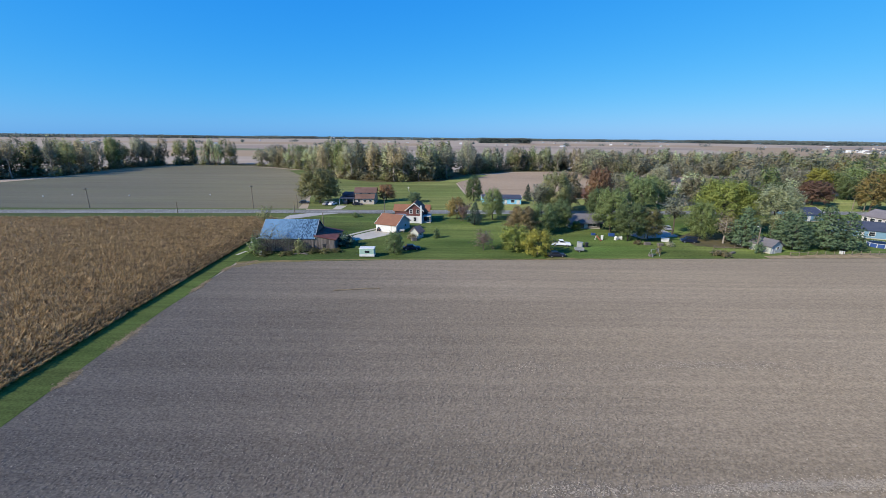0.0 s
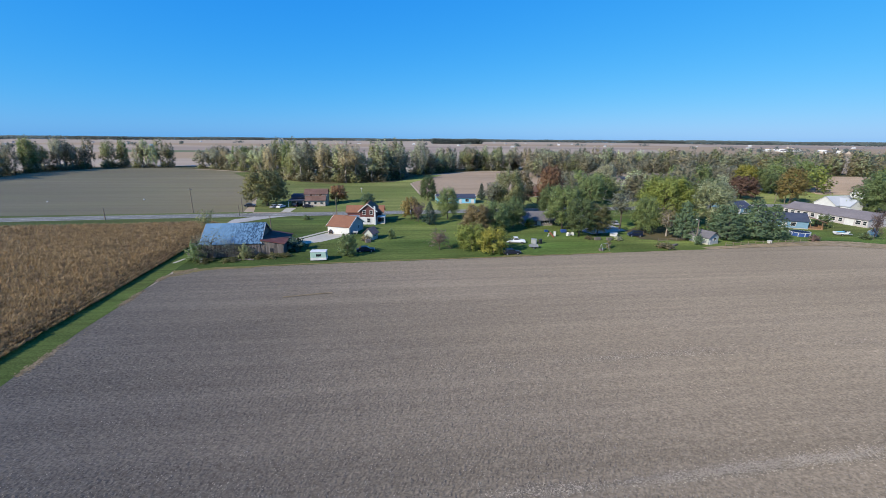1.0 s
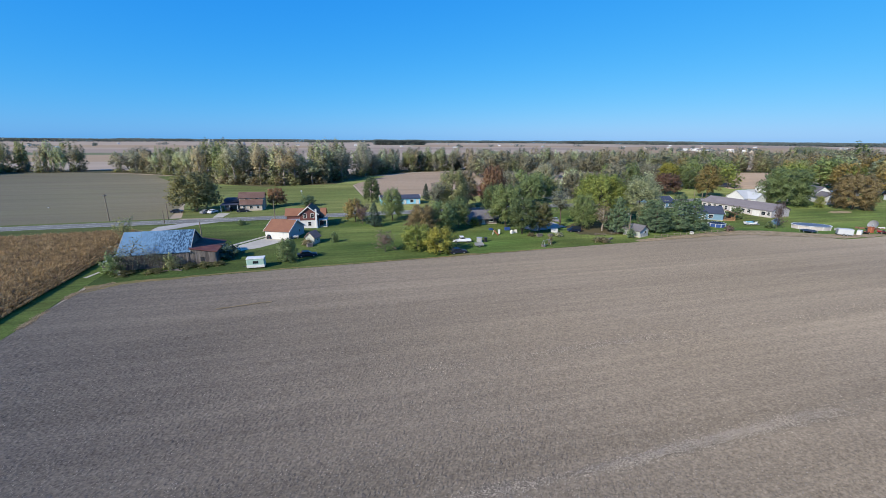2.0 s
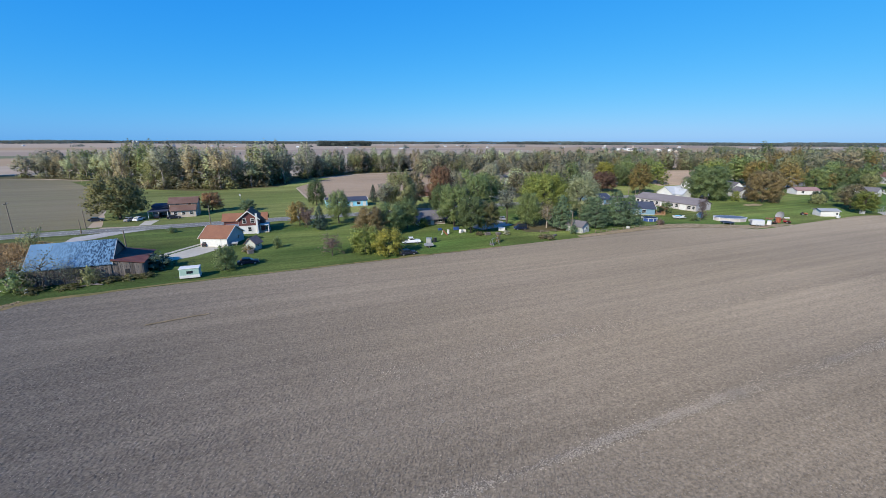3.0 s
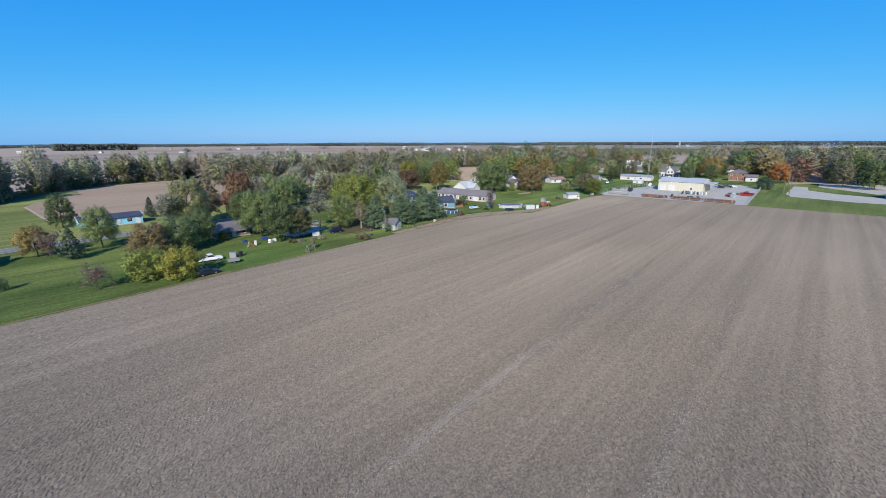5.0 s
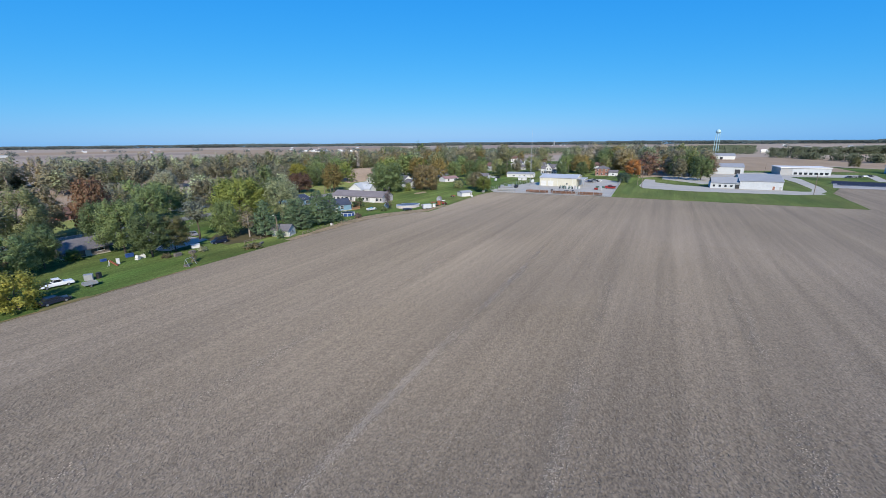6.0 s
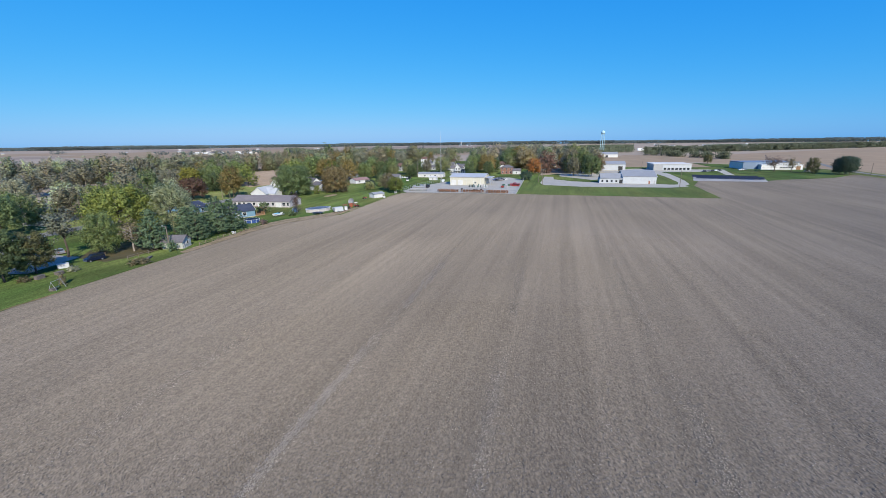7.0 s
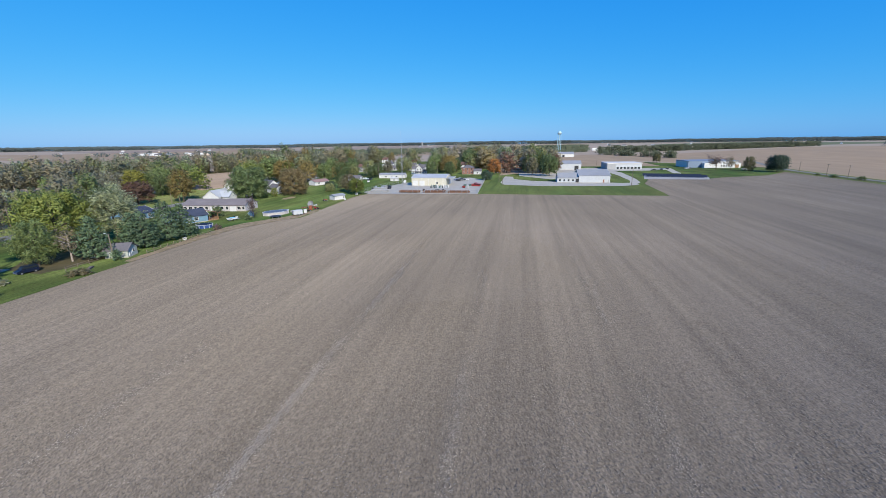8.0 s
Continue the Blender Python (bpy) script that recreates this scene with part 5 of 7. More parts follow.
def window(parent, side, L, W, pos, z, w, h, frame_mat=None, name="window"):
    """A framed pane set on a wall; side S, N, E or W, pos along it."""
    rot = {"S": 0, "E": 90, "N": 180, "W": 270}[side]
    off = W / 2 if side in "SN" else L / 2
    m = Matrix.Rotation(radians(rot), 4, "Z")
    bm = bmesh.new()
    f = 0.12
    for x0, x1, z0, z1 in ((-w / 2 - f, w / 2 + f, z - f, z), (-w / 2 - f, w / 2 + f, z + h, z + h + f), (-w / 2 - f, -w / 2, z, z + h), (w / 2, w / 2 + f, z, z + h), (-w / 2, w / 2, z + h / 2 - 0.03, z + h / 2 + 0.03)):
        box(bm, pos + x0, pos + x1, -off - 0.07, -off + 0.02, z0, z1)
    bm.transform(m)
    fr = part(name, bm, frame_mat or M_WHITE, parent)
    bm = boxed(pos - w / 2, pos + w / 2, -off - 0.03, -off + 0.02, z, z + h)
    bm.transform(m)
    part("pane", bm, M_GLASS, fr)
    return fr


def panel_door(parent, side, L, W, pos, w, h, material, name="door", z=0.0):
    """A door leaf with raised panels and a frame."""
    rot = {"S": 0, "E": 90, "N": 180, "W": 270}[side]
    off = W / 2 if side in "SN" else L / 2
    m = Matrix.Rotation(radians(rot), 4, "Z")
    bm = boxed(pos - w / 2, pos + w / 2, -off - 0.05, -off + 0.02, z, z + h)
    rows = 4 if w > 2 else 2
    for i in range(rows):
        box(bm, pos - w / 2 + 0.12, pos + w / 2 - 0.12, -off - 0.08, -off - 0.04, z + h * (i + 0.1) / rows, z + h * (i + 0.9) / rows)
    bm.transform(m)
    d = part(name, bm, material, parent)
    bm = bmesh.new()
    for x0, x1, z0, z1 in ((-w / 2 - 0.12, -w / 2, z, z + h + 0.12), (w / 2, w / 2 + 0.12, z, z + h + 0.12), (-w / 2, w / 2, z + h, z + h + 0.12)):
        box(bm, pos + x0, pos + x1, -off - 0.1, -off + 0.02, z0, z1)
    bm.transform(m)
    part("door_frame", bm, M_WHITE, d)
    return d


def gable_roof(parent, L, W, eave, ridge, material, over=0.4, thick=0.16, cx=0, cy=0, trim=None):
    s = (ridge - eave) / (W / 2)
    for k in (-1, 1):
        bm = bmesh.new()
        prism(bm, [(k * (W / 2 + over), eave - over * s + 0.02), (0, ridge + 0.02), (0, ridge + thick), (k * (W / 2 + over), eave - over * s + thick)], -L / 2 - over, L / 2 + over)
        bm.transform(Matrix.Translation((cx, cy, 0)) @ SPIN)
        r = part("roof", bm, material, parent)
        if trim:
            for e in (-1, 1):
                bm = bmesh.new()
                prism(bm, [(k * (W / 2 + over), eave - over * s - 0.08), (0, ridge - 0.08), (0, ridge + thick + 0.02), (k * (W / 2 + over), eave - over * s + thick + 0.02)], e * (L / 2 + over) - 0.05, e * (L / 2 + over) + 0.05)
                bm.transform(Matrix.Translation((cx, cy, 0)) @ SPIN)
                part("bargeboard", bm, trim, r)


def gable_walls(parent, L, W, eave, ridge, material, cx=0, cy=0, z0=0.0):
    bm = bmesh.new()
    prism(bm, [(-W / 2, z0), (W / 2, z0), (W / 2, eave), (0, ridge), (-W / 2, eave)], -L / 2, L / 2)
    bm.transform(Matrix.Translation((cx, cy, 0)) @ SPIN)
    return part("wall", bm, material, parent)


def hip_roof(parent, L, W, eave, ridge, material, over=0.5):
    a, b, k = L / 2 + over, W / 2 + over, max(0.2, (L - W) / 2)
    bm = bmesh.new()
    lo = [bm.verts.new(p) for p in ((-a, -b, eave - 0.12), (a, -b, eave - 0.12), (a, b, eave - 0.12), (-a, b, eave - 0.12))]
    up = [bm.verts.new(p) for p in ((-a, -b, eave + 0.06), (a, -b, eave + 0.06), (a, b, eave + 0.06), (-a, b, eave + 0.06))]
    r0, r1 = bm.verts.new((-k, 0, ridge)), bm.verts.new((k, 0, ridge))
    bm.faces.new(lo[::-1])
    for i in range(4):
        bm.faces.new((lo[i], lo[(i + 1) % 4], up[(i + 1) % 4], up[i]))
    bm.faces.new((up[0], up[1], r1, r0))
    bm.faces.new((up[2], up[3], r0, r1))
    bm.faces.new((up[1], up[2], r1))
    bm.faces.new((up[3], up[0], r0))
    bmesh.ops.recalc_face_normals(bm, faces=bm.faces)
    return part("roof", bm, material, parent)


def house(x, y, rot, L, W, eave, ridge, wall, roof, label, windows=(), doors=(), hip=False, over=0.4, trim=None, chimney=None, name="house", category="house", group=""):
    t = thing(name, x, y, rot, 0, label, category, group)
    if hip:
        part("wall", boxed(-L / 2, L / 2, -W / 2, W / 2, 0, eave), wall, t)
        hip_roof(t, L, W, eave, ridge, roof, over)
    else:
        gable_walls(t, L, W, eave, ridge, wall)
        gable_roof(t, L, W, eave, ridge, roof, over, trim=trim)
    part("foundation", boxed(-L / 2 - 0.05, L / 2 + 0.05, -W / 2 - 0.05, W / 2 + 0.05, -0.2, 0.3), M_CONC, t)
    for side, pos, z, w, h in windows:
        window(t, side, L, W, pos, z, w, h)
    for side, pos, w, h, m in doors:
        panel_door(t, side, L, W, pos, w, h, m, "garage_door" if w > 2 else "door")
    if chimney:
        cx, cy, top = chimney
        c = part("chimney", boxed(cx - 0.35, cx + 0.35, cy - 0.35, cy + 0.35, eave * 0.5, top, 0.03), M_BRICK, t)
        part("chimney_cap", boxed(cx - 0.42, cx + 0.42, cy - 0.42, cy + 0.42, top, top + 0.12), M_CONC, c)
    return t


# the old barn
barn = thing("barn", -42.1, 112.0, 3, 0, "old weathered barn with worn pale metal roof", "barn")
gable_walls(barn, 14.0, 12, 3.6, 7.5, M_BARNWOOD)
gable_roof(barn, 14.0, 12, 3.6, 7.5, M_BARNROOF, 0.35, 0.12, trim=M_R_METAL)
bm = bmesh.new()
prism(bm, [(7.02, 0), (12.5, 0), (12.5, 3.05), (7.02, 4.1)], -5.9, 5.6)
annex = part("annex", bm, M_BARNWOOD, barn, "lean-to of grey boards")
for y0, y1, m, l in ((-6.25, -0.4, M_RUST, "rusty red metal roof"), (-0.38, 5.9, M_RUSTD, "dark rusted metal roof")):
    bm = bmesh.new()
    prism(bm, [(7.02, 4.14), (12.9, 3.01), (12.9, 3.13), (7.02, 4.26)], y0, y1)
    part("annex_roof", bm, m, annex, l)
bm = boxed(-3.4, 0, -5.8, 1.0, 0, 1.9)
bm.transform(Matrix.Translation((-7.0, 0, 0)))
shedw = part("side_shed", bm, M_BARNWOOD, barn)
bm = bmesh.new()
prism(bm, [(-3.9, 1.7), (0, 3.3), (0, 3.42), (-3.9, 1.82)], -6.2, 1.4)
bm.transform(Matrix.Translation((-7.02, 0, 0)))
part("side_roof", bm, M_R_METAL, shedw)
plank_rnd = random.Random(4)
plank_meshes = []
for k in range(4):
    bm = boxed(-0.16, 0.16, -0.03, 0.03, 0, 1, 0.008)
    me = bpy.data.meshes.new("plank")
    bm.to_mesh(me)
    bm.free()
    me.materials.append(M_BARNWOOD)
    plank_meshes.append(me)
main_wall = [c for c in barn.children if c.name.startswith("wall")][0]
for n, x0, y0, hh, par in ((40, -6.98, -6.04, 3.45, main_wall), (15, 7.1, -5.94, 4.04, annex), (9, -10.35, -5.84, 1.6, shedw)):
    for i in range(n):
        p = new("plank", plank_meshes[i % 4])
        p.parent = par
        p.matrix_basis = pose(x0 + (i + 0.5) * 0.349, y0 - plank_rnd.uniform(0, 0.03), 0, plank_rnd.uniform(-0.4, 0.4), plank_rnd.uniform(-0.8, 0.8), 0) @ Matrix.Diagonal((1, 1, (hh - (0.067 * i if par is annex else 0)) * plank_rnd.uniform(0.95, 1.0), 1))
# no opening is cut: a black board gives the dark inside the doorway
part("barn_door", boxed(-0.4, 0.4, -0.06, 0, 0, 2.0), M_BLACK, annex, "black panel painted as the dark of an open doorway").matrix_basis = pose(9.6, -5.98, 0.0)
# things lying against the barn
for i, (x, y, r) in enumerate(((-37.6, 103.4, 15), (-36.6, 103.0, -20), (-38.6, 103.2, 40))):
    t = thing("scrap_board", x, y, r, 0.0, "grey scrap boards heaped beside the barn", "board", "scrap heap")
    b = part("boards", boxed(-1.2, 1.2, -0.25, 0.25, 0.1, 0.22, 0.02), M_BARNWOOD, t)
    part("prop", boxed(-0.9, 0.9, -0.1, 0.1, 0.0, 0.12), M_WOOD, t)

# garage and white-and-maroon house
garage = house(-16.9, 134.2, -23, 7.6, 9.2, 2.6, 5.1, M_GARAGE, M_R_ORANGE, "garage with orange shingle roof and white double door", [("E", 1.5, 1.2, 0.9, 0.8)], [("S", -0.5, 4.9, 2.2, M_WHITE)], name="garage", category="garage", trim=M_WHITE)
part("front_siding", boxed(-3.8, 3.8, -4.64, -4.6, 0.3, 2.6), M_WHITE, garage)
t = thing("propane_tank", -13.6, 129.6, 0, 0, "grey propane tank beside the garage", "tank")
bm = bmesh.new()
rod(bm, (-0.9, 0, 0.75), (0.9, 0, 0.75), 0.45, 0.45, 16)
part("tank", bm, M_GREYS, t)
for s in (-0.5, 0.5):
    part("leg", boxed(s - 0.08, s + 0.08, -0.3, 0.3, 0, 0.4), M_GALV, t)
farmhouse = thing("house", -10.2, 148.6, -4, 0, "two-storey farmhouse with maroon gable and white ground floor", "house")
farmhouse.scale = (0.97, 0.97, 0.88)
gable_walls(farmhouse, 8.6, 6.0, 5.6, 8.3, M_WHITE).matrix_basis = pose(0, 0, 0, 0, 0, 90)
s = (8.3 - 5.6) / 3.0
for k in (-1, 1):
    bm = bmesh.new()
    prism(bm, [(k * 3.5, 5.6 - 0.5 * s + 0.02), (0, 8.32), (0, 8.5), (k * 3.5, 5.6 - 0.5 * s + 0.2)], -4.8, 4.6)
    r = part("roof", bm, M_R_ORANGE, farmhouse)
    bm = bmesh.new()
    prism(bm, [(k * 3.52, 5.6 - 0.52 * s - 0.12), (0, 8.18), (0, 8.54), (k * 3.52, 5.6 - 0.52 * s + 0.22)], -4.9, -4.78)
    part("bargeboard", bm, M_WHITE, r)
bm = bmesh.new()
prism(bm, [(-2.98, 3.1), (2.98, 3.1), (2.98, 5.6), (0, 8.25), (-2.98, 5.6)], -4.36, -4.3)
part("gable_siding", bm, M_MAROON, farmhouse, "dark maroon gable siding")
part("side_siding", boxed(3.0, 3.05, -4.2, 4.2, 0.3, 5.5), M_MAROON, farmhouse)
for px, z in ((-1.25, 4.1), (1.25, 4.1), (0.2, 1.0)):
    window(farmhouse, "S", 6, 8.72, px, z, 0.95, 1.5)
part("chimney", boxed(2.2, 2.8, -4.75, -4.32, 0, 7.4, 0.04), M_WHITE, farmhouse, "white-painted outside chimney")
wing = part("wing", boxed(-8.0, -3.0, -0.5, 4.0, 0, 4.4), M_MAROON, farmhouse)
for k in (-1, 1):
    bm = bmesh.new()
    prism(bm, [(k * 2.65, 4.12), (0, 6.6), (0, 6.78), (k * 2.65, 4.3)], -3.1, 3.1)
    bm.transform(Matrix.Translation((-5.5, 1.75, 0)) @ SPIN)
    part("wing_roof", bm, M_R_ORANGE, wing)
east = part("east_wing", boxed(3.06, 4.3, -0.4, 3.9, 0, 4.4), M_MAROON, farmhouse)
for k in (-1, 1):
    bm = bmesh.new()
    prism(bm, [(k * 2.65, 4.12), (0, 6.6), (0, 6.78), (k * 2.65, 4.3)], -1.5, 0.75)
    bm.transform(Matrix.Translation((4.0, 1.75, 0)) @ SPIN)
    part("wing_roof", bm, M_R_ORANGE, east)
low = part("low_wing", boxed(-7.0, -3.0, -3.4, -0.52, 0, 2.9), M_WHITE, farmhouse)
part("low_roof", boxed(-7.3, -2.98, -3.7, -0.5, 2.9, 3.06), M_BLUEGREY, low)
porch = part("porch_roof", boxed(3.05, 5.9, -3.4, 1.2, 2.75, 2.95), M_WHITE, farmhouse)
for px, py in ((5.7, -3.2), (5.7, 1.0), (3.3, -3.2)):
    part("porch_post", boxed(px - 0.1, px + 0.1, py - 0.1, py + 0.1, 0, 2.75), M_WHITE, porch)
part("porch_floor", boxed(3.05, 5.9, -3.4, 1.2, 0, 0.35), M_CONC, porch)

gh = house(-8.2, 123.0, -8, 3.0, 2.8, 2.1, 3.5, M_SHEDS, M_R_FADED, "small garden house with steep brown roof", [("S", 0, 1.0, 0.8, 0.8)], [], name="garden_house", category="shed")
gh.rotation_euler = (0, 0, radians(62))

# camper at the field edge
t = thing("camper_trailer", -19.6, 101.6, 1, 0, "small mint and white camper trailer on the grass", "camper")
body = part("body", boxed(-1.9, 1.9, -1.05, 1.05, 0.55, 2.35, 0.12), M_MINT, t)
part("roof", boxed(-2.0, 2.0, -1.15, 1.15, 2.3, 2.5, 0.08), M_WHITE, t)
part("skirt", boxed(-1.92, 1.92, -1.08, 1.08, 0.3, 0.95, 0.03), M_WHITE, t)
part("window", boxed(-0.55, 0.65, -1.1, -1.02, 1.25, 1.85, 0.02), M_GLASS, t)
part("door", boxed(1.86, 1.94, -0.4, 0.4, 0.55, 2.1), M_WHITE, t)
for s in (-1, 1):
    bm = bmesh.new()
    rod(bm, (0, s * 1.0, 0.33), (0, s * 0.8, 0.33), 0.33, 0.33, 14)
    part("wheel", bm, M_TYRE, t)
part("hitch", boxed(-2.9, -1.9, -0.06, 0.06, 0.4, 0.5), M_BLACK, t)

# house across the road
far_house = thing("house", -36.2, 190.0, 2, 0, "brown-roofed house with pale walls and a carport", "house")
gable_walls(far_house, 9.5, 7.0, 5.2, 7.0, M_TAN_S).matrix_basis = pose(0, 1.2, 0)
gable_roof(far_house, 9.5, 7.0, 5.2, 7.0, M_R_BROWN, 0.4, cy=1.2)
lowf = part("front_wing", boxed(-4.2, 4.2, -4.6, -2.35, 0, 2.7), M_TAN_S, far_house)
bm = bmesh.new()
prism(bm, [(-5.1, 2.55), (-2.3, 4.4), (-2.3, 4.55), (-5.1, 2.7)], -4.5, 4.5)
bm.transform(SPIN)
part("front_roof", bm, M_R_BROWN, lowf)
for px in (-2.6, 0, 2.6):
    window(far_house, "S", 8, 9.2, px, 1.0, 1.1, 1.1)
for px in (-2, 2):
    window(far_house, "S", 8, 4.6, px, 4.5, 1.2, 0.6)
cp = part("carport_roof", boxed(-11.5, -4.9, -5.2, 2.0, 2.7, 2.95), M_R_DARK, far_house, "flat dark carport roof")
for px, py in ((-11.3, -5), (-8, -5), (-5.1, -5), (-11.3, 1.8), (-5.1, 1.8)):
    part("carport_post", boxed(px - 0.1, px + 0.1, py - 0.1, py + 0.1, 0, 2.7), M_WHITE, cp)
part("carport_wall", boxed(-11.4, -4.95, 1.9, 2.05, 0, 2.7), M_BLUEGREY, cp)
part("gable", boxed(-11.0, -5.2, -0.5, 5.5, 2.95, 4.6, 0.3), M_R_DARK, cp)

W3 = [("S", -5.5, 1.0, 1.5, 1.2), ("S", -1.8, 1.0, 1.2, 1.2), ("S", 5, 1.0, 1.5, 1.2)]
house(27, 193.5, 1, 18, 8, 2.8, 4.0, M_CYAN, M_R_DARK, "bright blue ranch house with dark roof", W3, [("S", 1.8, 1.0, 2.1, M_WHITE), ("S", 7.6, 1.2, 2.1, M_WHITE)], trim=M_WHITE)
# dark board colour on the next house's walls stands for the trees' shade
house(49.0, 141.5, 2, 10, 6.4, 2.5, 4.6, M_BARNWOOD, M_R_GREY, "ranch house with grey-brown roof under trees, walls darkened for their shade", [("S", -4, 1.0, 1.5, 1.1), ("S", 3, 1.0, 1.5, 1.1)], [("S", 0, 1.0, 2.1, M_WHITE)], over=0.9)
house(83, 200, 3, 15, 8.5, 2.8, 5.0, M_TAN_S, M_R_GREY, "tan ranch house with grey roof by the road", W3[:2], [("S", 3, 1.0, 2.1, M_WHITE)])
house(112, 196, 3, 16, 8.5, 2.8, 4.8, M_TAN_S, M_R_GREY, "tan ranch house with grey roof by the road", W3[:2], [("S", 3, 1.0, 2.1, M_WHITE)])
house(68, 215, 3, 13, 8.5, 2.8, 4.8, M_BRICK, M_R_BROWN, "brown house half hidden by autumn trees", W3[:1], [])
house(140.5, 160, 4, 12, 9, 2.8, 4.8, M_BLUE, M_R_DARK, "blue house with dark roof behind the pines", [("S", -3, 1.0, 1.4, 1.1), ("S", 3, 1.0, 1.4, 1.1)], [("S", 0, 1.0, 2.1, M_WHITE)], trim=M_WHITE)
bh = house(136.5, 132.2, -28, 13.5, 8, 2.8, 4.9, M_BLUE, M_R_DARK, "light blue house with dark roof and wooden porch", [("E", 0, 1.2, 1.3, 1.1), ("S", 2.5, 1.0, 1.4, 1.2), ("S", -3, 1.0, 1.4, 1.2)], [("S", 0, 1.0, 2.1, M_WHITE)], trim=M_WHITE)
bm = bmesh.new()
prism(bm, [(6.9, 4.15), (11.9, 2.55), (11.9, 2.7), (6.9, 4.3)], -4.0, 3.2)
pr = part("porch_roof", bm, M_R_CEDAR, bh, "brown pitched porch roof")
for px, py in ((10.8, -3.2), (10.8, 2.0), (10.8, -0.6), (7.6, -3.2)):
    part("porch_post", boxed(px - 0.09, px + 0.09, py - 0.09, py + 0.09, 0, 2.6), M_DECK, pr)
part("deck", boxed(7.0, 11.1, -3.5, 2.3, 0, 0.4), M_DECK, pr)
part("deck_railing", boxed(11.0, 11.1, -3.5, 2.3, 0.4, 1.3), M_DECK, pr)

long_house = house(168.0, 141.2, 97, 29.5, 11, 2.8, 5.0, M_PALE_S, M_R_TAUPE, "long pale ranch house with grey-brown roof", [("N", x, 0.9, w, 1.3) for x, w in ((-13.4, 1.2), (-11, 1.5), (-8.6, 1.2), (-6, 1.8), (-3.4, 1.2), (1.4, 1.2), (3.6, 1.8), (6.2, 1.2), (11.8, 1.5), (13.8, 1.0))], [("N", -1, 1.0, 2.1, M_WHITE), ("N", 9, 2.6, 2.2, M_WHITE)])
wh = house(194, 163, 4, 12, 9, 2.9, 6.2, M_WHITE, M_R_PALE, "white house with pale cross-gabled roof", [("W", 0, 1.0, 1.3, 1.2), ("S", -4, 1.0, 1.3, 1.2)], [("S", 2, 1.0, 2.1, M_CYAN)])
cross = part("cross_wing", boxed(-3.4, 3.4, -8.2, -4.5, 0, 2.8), M_WHITE, wh)
for k in (-1, 1):
    bm = bmesh.new()
    prism(bm, [(k * 3.9, 2.6), (0, 5.5), (0, 5.68), (k * 3.9, 2.78)], -8.6, 0)
    part("cross_roof", bm, M_R_PALE, cross)
bm = bmesh.new()
prism(bm, [(-3.4, 2.78), (3.4, 2.78), (0, 5.4)], -8.18, -8.0)
part("gable", bm, M_WHITE, cross)
side = part("side_wing", boxed(6.0, 11.5, -3.2, 3.4, 0, 2.5), M_WHITE, wh)
for k in (-1, 1):
    bm = bmesh.new()
    prism(bm, [(k * 3.8, 2.4), (0, 4.1), (0, 4.26), (k * 3.8, 2.56)], -3.1, 3.1)
    bm.transform(Matrix.Translation((9.0, 0.1, 0)) @ SPIN)
    part("side_roof", bm, M_R_PALE, side)
house(206.0, 100.6, -30, 6.6, 4.6, 2.3, 3.0, M_WHITE, M_R_METAL, "low white shed with pale metal roof", [("S", 2.5, 0.9, 0.8, 0.7)], [("S", -1.5, 1.2, 1.9, M_WHITE)], name="garden_shed", category="shed")
house(281, 149, -25, 12.5, 7.5, 2.6, 4.1, M_WHITE, M_R_RED, "white ranch house with red shingle roof", [("S", -3, 1.0, 1.4, 1.1), ("S", 3, 1.0, 1.4, 1.1)], [("S", 0, 1.0, 2.1, M_WHITE)])
house(232, 152, 60, 10, 8, 3.0, 5.4, M_WHITE, M_R_GREY, "white house half hidden behind the shade trees", [("S", 0, 1.0, 1.4, 1.1), ("W", 0, 1.0, 1.2, 1.2)], [("S", 3, 1.0, 2.1, M_GREYS)])
house(214, 164, 4, 11, 7, 2.8, 4.8, M_WHITE, M_R_DARK, "white house half hidden behind the shade trees", [("S", 0, 1.0, 1.4, 1.1), ("W", 0, 1.0, 1.2, 1.2)], [("S", 3, 1.0, 2.1, M_GREYS)])
house(253, 172, 70, 12, 8, 3.0, 6.0, M_WHITE, M_R_GREY, "white house half hidden behind the shade trees", [("S", 0, 1.0, 1.4, 1.1)], [])
house(306, 131, 95, 9, 7, 2.8, 5.0, M_WHITE, M_R_GREY, "white house on the edge of town", [("N", 0, 1.0, 1.4, 1.1), ("N", 3, 1.0, 1.4, 1.1)], [("N", -3, 1.0, 2.1, M_GREYS)])
house(268, 168, 5, 12, 8, 3.0, 5.0, M_BLUEGREY, M_R_DARK, "blue-grey house behind the bronze tree", [("S", 0, 1.0, 1.4, 1.1)], [])
house(341, 111, 93, 22, 9, 3.0, 4.2, M_WHITE, M_R_METAL, "long low white building with grey roof", [("N", -5, 1.0, 1.4, 1.0), ("N", 4, 1.0, 1.4, 1.0)], [("N", 0, 1.0, 2.1, M_GREYS)])
house(313, 101, 90, 6, 4, 2.3, 2.9, M_WHITE, M_R_WHITE, "small white shed by the yard fence", [], [("N", 0, 1.2, 1.9, M_GREYS)], name="garden_shed", category="shed")
th = house(385, 97.5, 0, 10, 5.6, 5.6, 8.6, M_WHITE, M_R_GREY, "two-storey white house with grey cross-gabled roof", [("W", -1.3, 1.0, 1.0, 1.5), ("W", 1.3, 1.0, 1.0, 1.5), ("W", -1.3, 3.8, 1.0, 1.5), ("W", 1.3, 3.8, 1.0, 1.5)], [])
